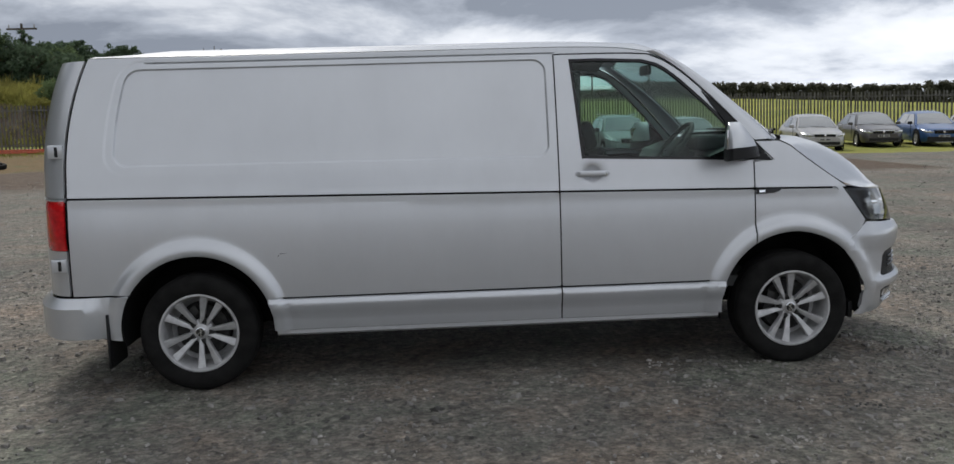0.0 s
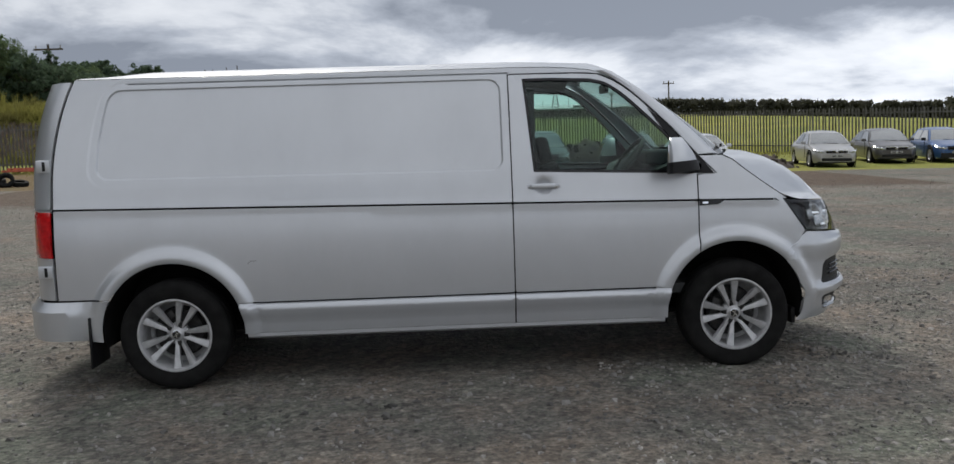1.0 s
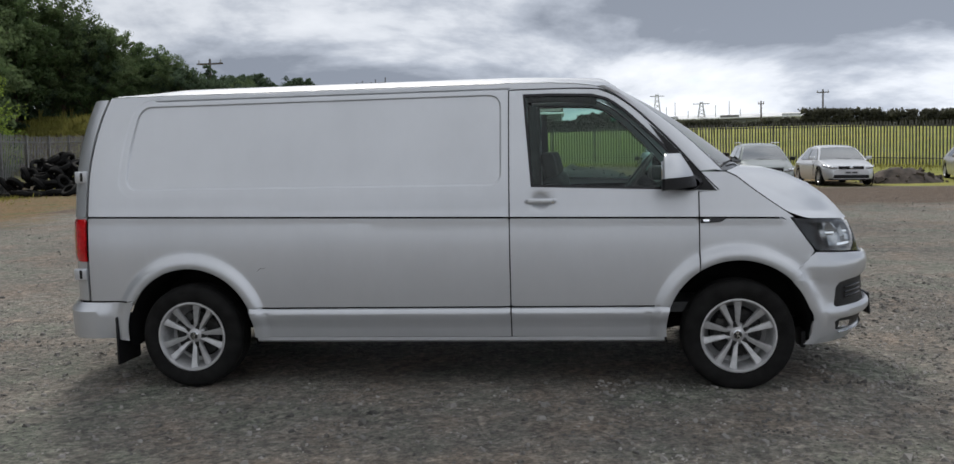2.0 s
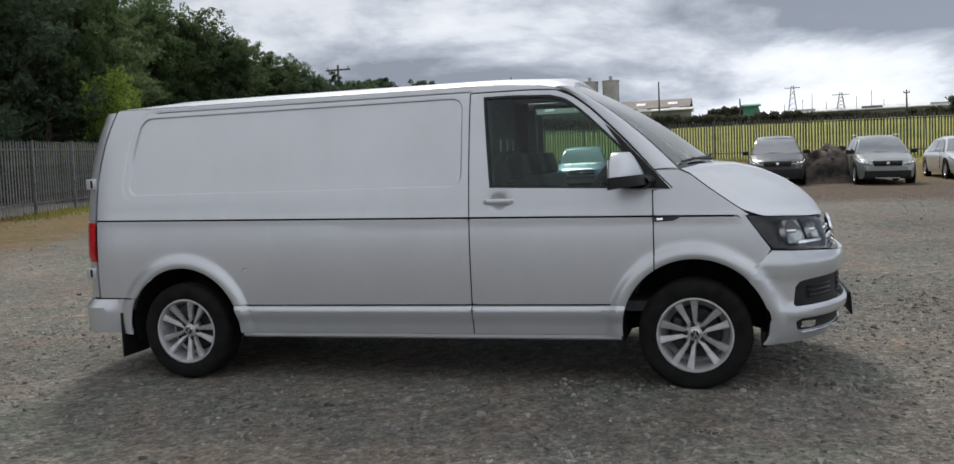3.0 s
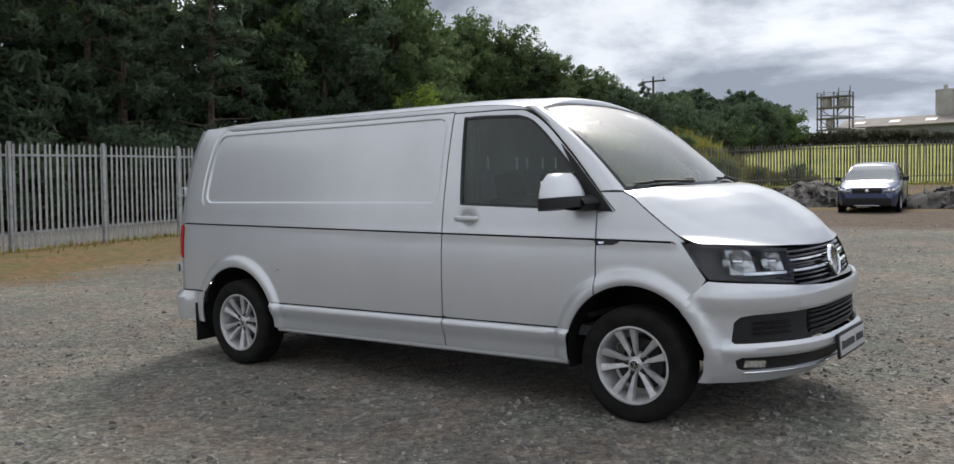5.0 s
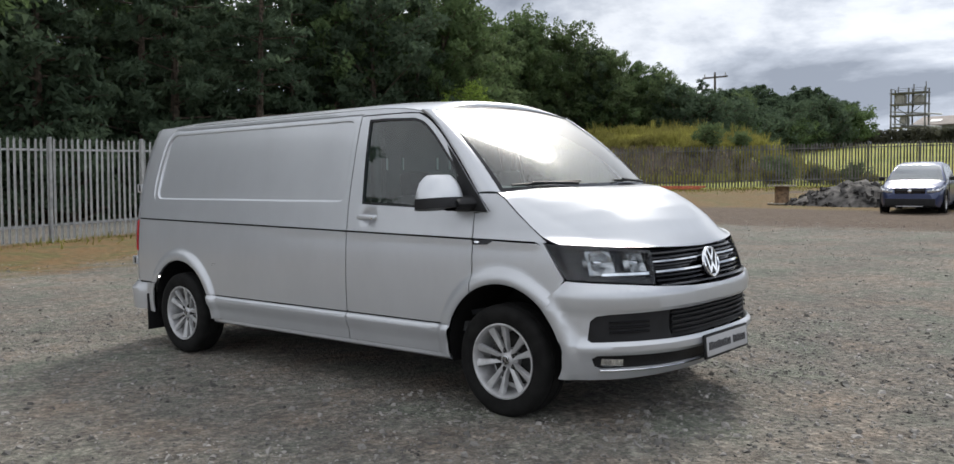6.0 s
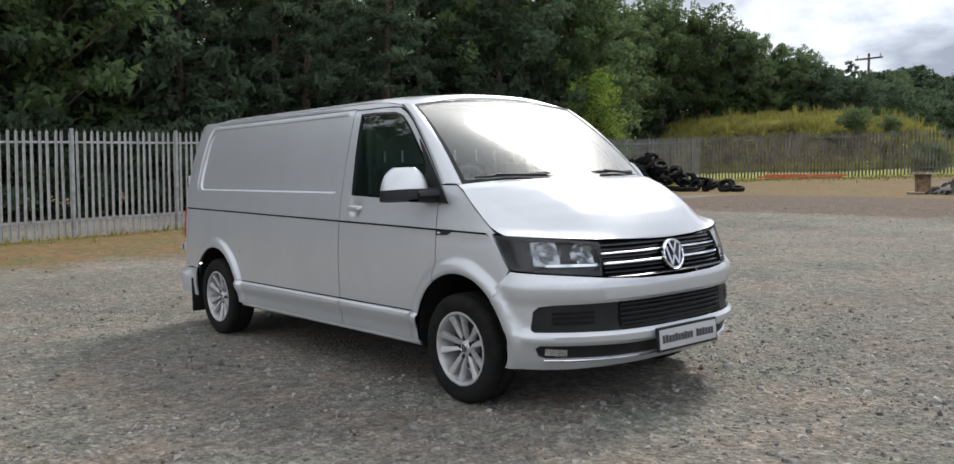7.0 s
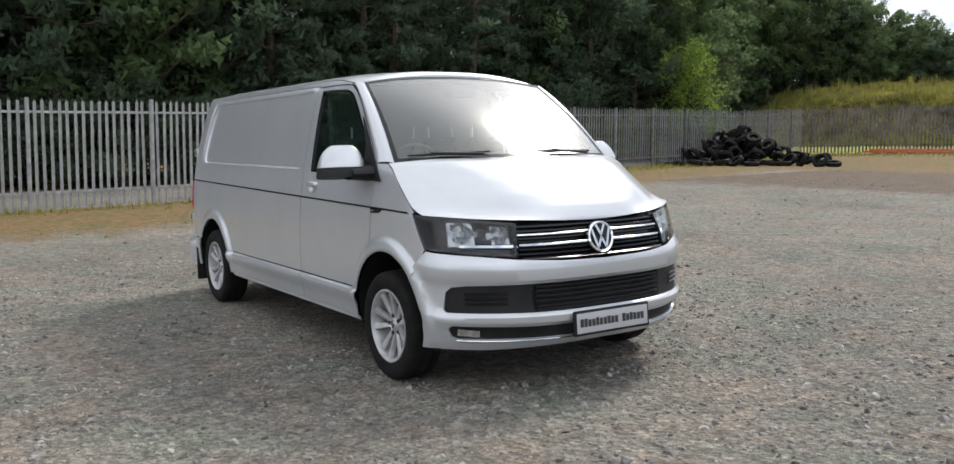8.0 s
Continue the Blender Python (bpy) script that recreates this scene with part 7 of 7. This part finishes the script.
def barrier():
    m = Matrix.Translation((-18.4, 40.2, land(-18.4, 40.2))) @ Matrix.Rotation(math.atan2(2.2, 2.8), 4, "Z")
    e = empty("road_barrier", m, "orange plastic barrier lying flat by the fence", "barrier")
    for yy in (-0.35, 0.35):
        part("side_rail", box(0, yy, 0.09, 4.2, 0.10, 0.10, 0.02), M["orange"], e)
    for i in range(12):
        part("bar", box(-1.95 + i * 0.355, 0, 0.09, 0.05, 0.62, 0.05, 0.01), M["orange"], e)
    copy_thing(e, m @ Matrix.Translation((0.35, 0.5, 0.10)) @ Matrix.Rotation(0.12, 4, "Z"))


# ---------------------------------------------------------------- the far side: works buildings, silos, poles, hedge
def on_land(x, y, z=0.0):
    return Matrix.Translation((x, y, land(x, y) + z))


def hedge(name, pts, h, w, seed, label):
    rng = np.random.default_rng(seed)
    clumps = []
    for x, y, _ in along(pts, 0.36):
        z = land(x, y)
        hh = h(x) if callable(h) else h
        hh *= 0.93 + 0.16 * noise.noise(Vector((x * 0.12, y * 0.12, seed))) + 0.05 * rng.uniform(-1, 1)
        for k in np.arange(0.0, max(0.3, hh - 0.35), 0.36):
            clumps.append(((x + rng.normal(0, w * 0.3), y + rng.normal(0, w * 0.3), z + k), 0.55))
    ob = new(name, leaf_cloud(rng, clumps, 0.30, 40, name, M["leaf_hedge"], 0.7))
    tagged(ob, label, "hedge", kind="stuff")


def works():
    # long shed
    def shed(x0, x1, y, z0, zw, zr, depth, wall, roof, label):
        e = empty("works_shed", Matrix.Translation(((x0 + x1) / 2, y, z0)), label, "building")
        w = x1 - x0
        part("wall", box(0, depth / 2, (zw - z0) / 2 - 1, w, depth, zw - z0 + 2), M[wall], e)
        rb = loft([[Vector((-w / 2 - 0.4, yy, zz)), Vector((w / 2 + 0.4, yy, zz))] for yy, zz in ((-0.5, zw - z0 - 0.15), (-0.5, zw - z0 + 0.05), (depth / 2, zr - z0), (depth + 0.5, zw - z0 + 0.05))])
        bmesh.ops.recalc_face_normals(rb, faces=rb.faces[:])
        part("roof", rb, M[roof], e)
        n = int(w / 5.5)
        for i in range(n):
            xx = -w / 2 + (i + 0.5) * w / n
            t = 0.45
            yy, zz = -0.5 + t * (depth / 2 + 0.5), zw - z0 + 0.05 + t * (zr - zw - 0.05) + 0.06
            ang = math.atan2(zr - zw, depth / 2 + 0.5)
            part("rooflight", box(0, 0, 0, 1.7, 2.2, 0.05, m=Matrix.Translation((xx, yy, zz)) @ Matrix.Rotation(ang, 4, "X")), M["white_sheet"], e, "white translucent rooflight")
            if i % 2 == 0:
                part("wall_sheet", box(xx, -0.04, 0.9, 3.4, 0.08, 2.6), M["galv_dark" if i % 4 else "galv"], e)
        return e

    shed(-38, -3.0, 163, 10.6, 13.0, 15.1, 16, "shed_wall", "roof_sheet", "long brown-roofed works shed beyond the field")
    shed(-14, -2.5, 160.5, 10.5, 12.4, 12.9, 5, "shed_wall", "white_sheet", "low lean-to shed with a white roof")
    shed(14.5, 42, 165, 9.2, 10.9, 12.0, 14, "shed_wall", "white_sheet", "low long shed with a white sheet roof")
    shed(6.6, 9.2, 161, 10.8, 12.3, 12.7, 3, "green_sheet", "green_sheet", "small green hut beyond the field")
    for x in (-22.1, -18.0):
        e = empty("silo", Matrix.Translation((x, 172, 12.0)), "tall grey concrete silo behind the works", "silo", "works silos")
        part("shaft", lathe([(1.62, 0), (1.62, 7.2), (1.70, 7.25), (1.70, 7.5), (0, 7.7)], 28), M["concrete"], e)
        part("cowl", box(0, 0, 8.0, 0.6, 0.6, 0.7, 0.05), M["concrete"], e)
    # steel frame tower
    e = empty("steel_tower", Matrix.Translation((-37.7, 160, 10.0)), "open steel plant tower with vessels", "tower")
    for x in (-2.7, 0.1, 2.7):
        for y in (-1.2, 1.2):
            part("column", box(x, y, 4.6, 0.22, 0.22, 9.2), M["galv_dark"], e)
    for z in (2.6, 4.6, 6.5, 8.4):
        part("platform", box(0, 0, z, 5.8, 2.8, 0.18), M["galv_dark"], e)
    for x, z, r in ((-1.4, 7.4, 0.9), (1.4, 7.2, 0.85), (-0.8, 3.6, 0.8)):
        part("ladder_rail", box(x + 0.5, -1.25, z, 0.05, 0.05, 2.4), M["galv_dark"], e)
        part("vessel", lathe([(0, z - 0.9), (r * 0.8, z - 0.8), (r, z - 0.5), (r, z + 0.5), (r * 0.8, z + 0.8), (0, z + 0.9)], 20, Matrix.Translation((x, 0, 0))), M["concrete"], e, "grey steel vessel")
    for x0, x1, z0, z1 in ((-2.7, 0.1, 0.2, 2.6), (0.1, 2.7, 2.6, 0.2), (-2.7, 0.1, 4.6, 2.6), (0.1, 2.7, 4.6, 6.5), (-2.7, 0.1, 6.5, 4.6), (0.1, 2.7, 6.5, 8.4)):
        part("brace", tube((x0, -1.25, z0), (x1, -1.25, z1), 0.06, 0.06, 6), M["galv_dark"], e)
    for x, z in ((-1.9, 9.6), (0.6, 9.9), (2.5, 10.2)):
        part("vent_pipe", tube((x, 0, 6.0), (x, 0, z), 0.10, 0.09, 8), M["galv_dark"], e, "thin steel vent pipe")
    for z in (3.2, 5.3):
        part("feed_pipe", tube((-2.5, -0.9, z), (5.2, -0.9, z - 0.8), 0.13, 0.13, 8), M["galv"], e, "grey feed pipe")
    for x in (-2.7, 2.7):
        part("guard_rail", box(x, 0, 9.1, 0.05, 2.6, 0.05), M["galv_dark"], e)
    for y in (-1.3, 1.3):
        part("guard_rail", box(0, y, 9.1, 5.6, 0.05, 0.05), M["galv_dark"], e)
    # poles
    def pole(x, y, zt, arm, label):
        z = land(x, y)
        p = empty("power_pole", Matrix.Translation((x, y, z)), label, "power pole", "power poles")
        part("mast", tube((0, 0, -0.5), (0, 0, zt - z), 0.17, 0.11, 10), M["pole"], p)
        if arm:
            part("cross_arm", box(0, 0, zt - z - 0.5, arm, 0.14, 0.16), M["pole"], p)
            for k in (-0.42, 0, 0.42):
                part("insulator", tube((k * arm, 0, zt - z - 0.45), (k * arm, 0, zt - z - 0.1), 0.07, 0.05, 8), M["concrete"], p)

    pole(-36.4, 83.7, 14.1, 2.8, "timber pole with a cross-arm standing over the wood")
    pole(-42.0, 128.0, 14.6, 2.2, "timber pole with a cross-arm in the far wood")
    pole(-7.6, 155.0, 17.0, 0.0, "plain timber pole by the works")
    pole(32.6, 158.0, 13.3, 1.0, "timber pole beyond the field")
    pole(41.1, 150.0, 14.3, 2.0, "twin-armed timber pole beyond the field")
    pole(6.0, 158.0, 13.4, 0.0, "short timber pole beyond the field")
    # lattice pylons of the substation
    for x, h, arm in ((15.2, 5.6, 2.6), (23.3, 3.9, 3.0)):
        z = land(x, 166)
        p = empty("pylon", Matrix.Translation((x, 166, 10.2)), "small grey lattice pylon of a substation", "pylon", "substation pylons")
        lb = bmesh.new()
        for sx_ in (-1, 1):
            for sy in (-1, 1):
                tube((sx_ * 0.9, sy * 0.9, -1), (sx_ * 0.2, sy * 0.2, h), 0.07, 0.06, 5, lb)
        for k in range(6):
            f0, f1 = k / 6, (k + 1) / 6
            w0, w1 = 0.9 - 0.7 * f0, 0.9 - 0.7 * f1
            tube((-w0, -w0, h * f0), (w1, -w1, h * f1), 0.04, 0.04, 4, lb)
            tube((w0, -w0, h * f0), (-w1, -w1, h * f1), 0.04, 0.04, 4, lb)
        part("lattice", lb, M["galv"], p)
        part("cross_arm", box(0, 0, h - 0.4, arm, 0.15, 0.12), M["galv_dark"], p)
    for i, x in enumerate((13.9, 17.0, 18.6, 21.0, 26.0, 28.5, 30.5)):
        stand = empty("post_insulator", Matrix.Translation((x, 167, 10.4)), "slim grey post of a substation", "post", "substation posts")
        part("stem", tube((0, 0, -1), (0, 0, 2.2 + (i % 3) * 0.8), 0.09, 0.06, 6), M["galv"], stand)
    hedge("far_hedge", [(-34, 112), (-10, 114), (14, 114), (30, 109)], lambda x: float(np.interp(x, [-30, -5, 10, 20, 30], [2.1, 1.8, 1.5, 1.2, 1.2])), 1.0, 5, "dark hedge along the top of the field")
    hedge("far_hedge", [(29, 109.5), (48, 104), (70, 93), (110, 74)], 2.5, 1.2, 6, "tall dark hedge along the top of the field")
    hedge("far_hedge", [(-36, 190), (-16, 196)], 6.0, 3.0, 8, "far trees behind the works")
    hedge("far_hedge", [(0, 190), (10, 190)], 4.0, 2.0, 9, "far trees beside the works")


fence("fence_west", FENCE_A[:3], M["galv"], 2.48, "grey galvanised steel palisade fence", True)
fence("fence_west", FENCE_A[2:], M["galv_backlit"], 2.46, "grey steel palisade fence coloured darker for its backlit side", True)
fence("fence_north", FENCE_B, M["galv_shaded"], 2.45, "steel palisade fence coloured dark as backlit against the field", False, 0.084)
woods()
scrub_on_mound()
stones()
cars()
heap("earth_mound", 7.0, 27.6, 1.9, 1.5, 1.25, 3, M["soil"], "dark brown heap of soil between parked cars", "soil heap")
heap("earth_mound", 14.4, 30.0, 1.6, 1.2, 0.55, 5, M["soil"], "low dark heap of soil beside a parked car", "soil heap")
heap("rubble_mound", 1.6, 29.0, 3.6, 1.8, 0.75, 8, M["rubble"], "low grey heap of rubble before the fence", "rubble heap")
heap("rubble_mound", -4.4, 29.8, 2.8, 1.6, 0.8, 9, M["rubble"], "low grey heap of rubble beside a cable reel", "rubble heap")
tyre_heap()
cable_reel()
barrier()
works()
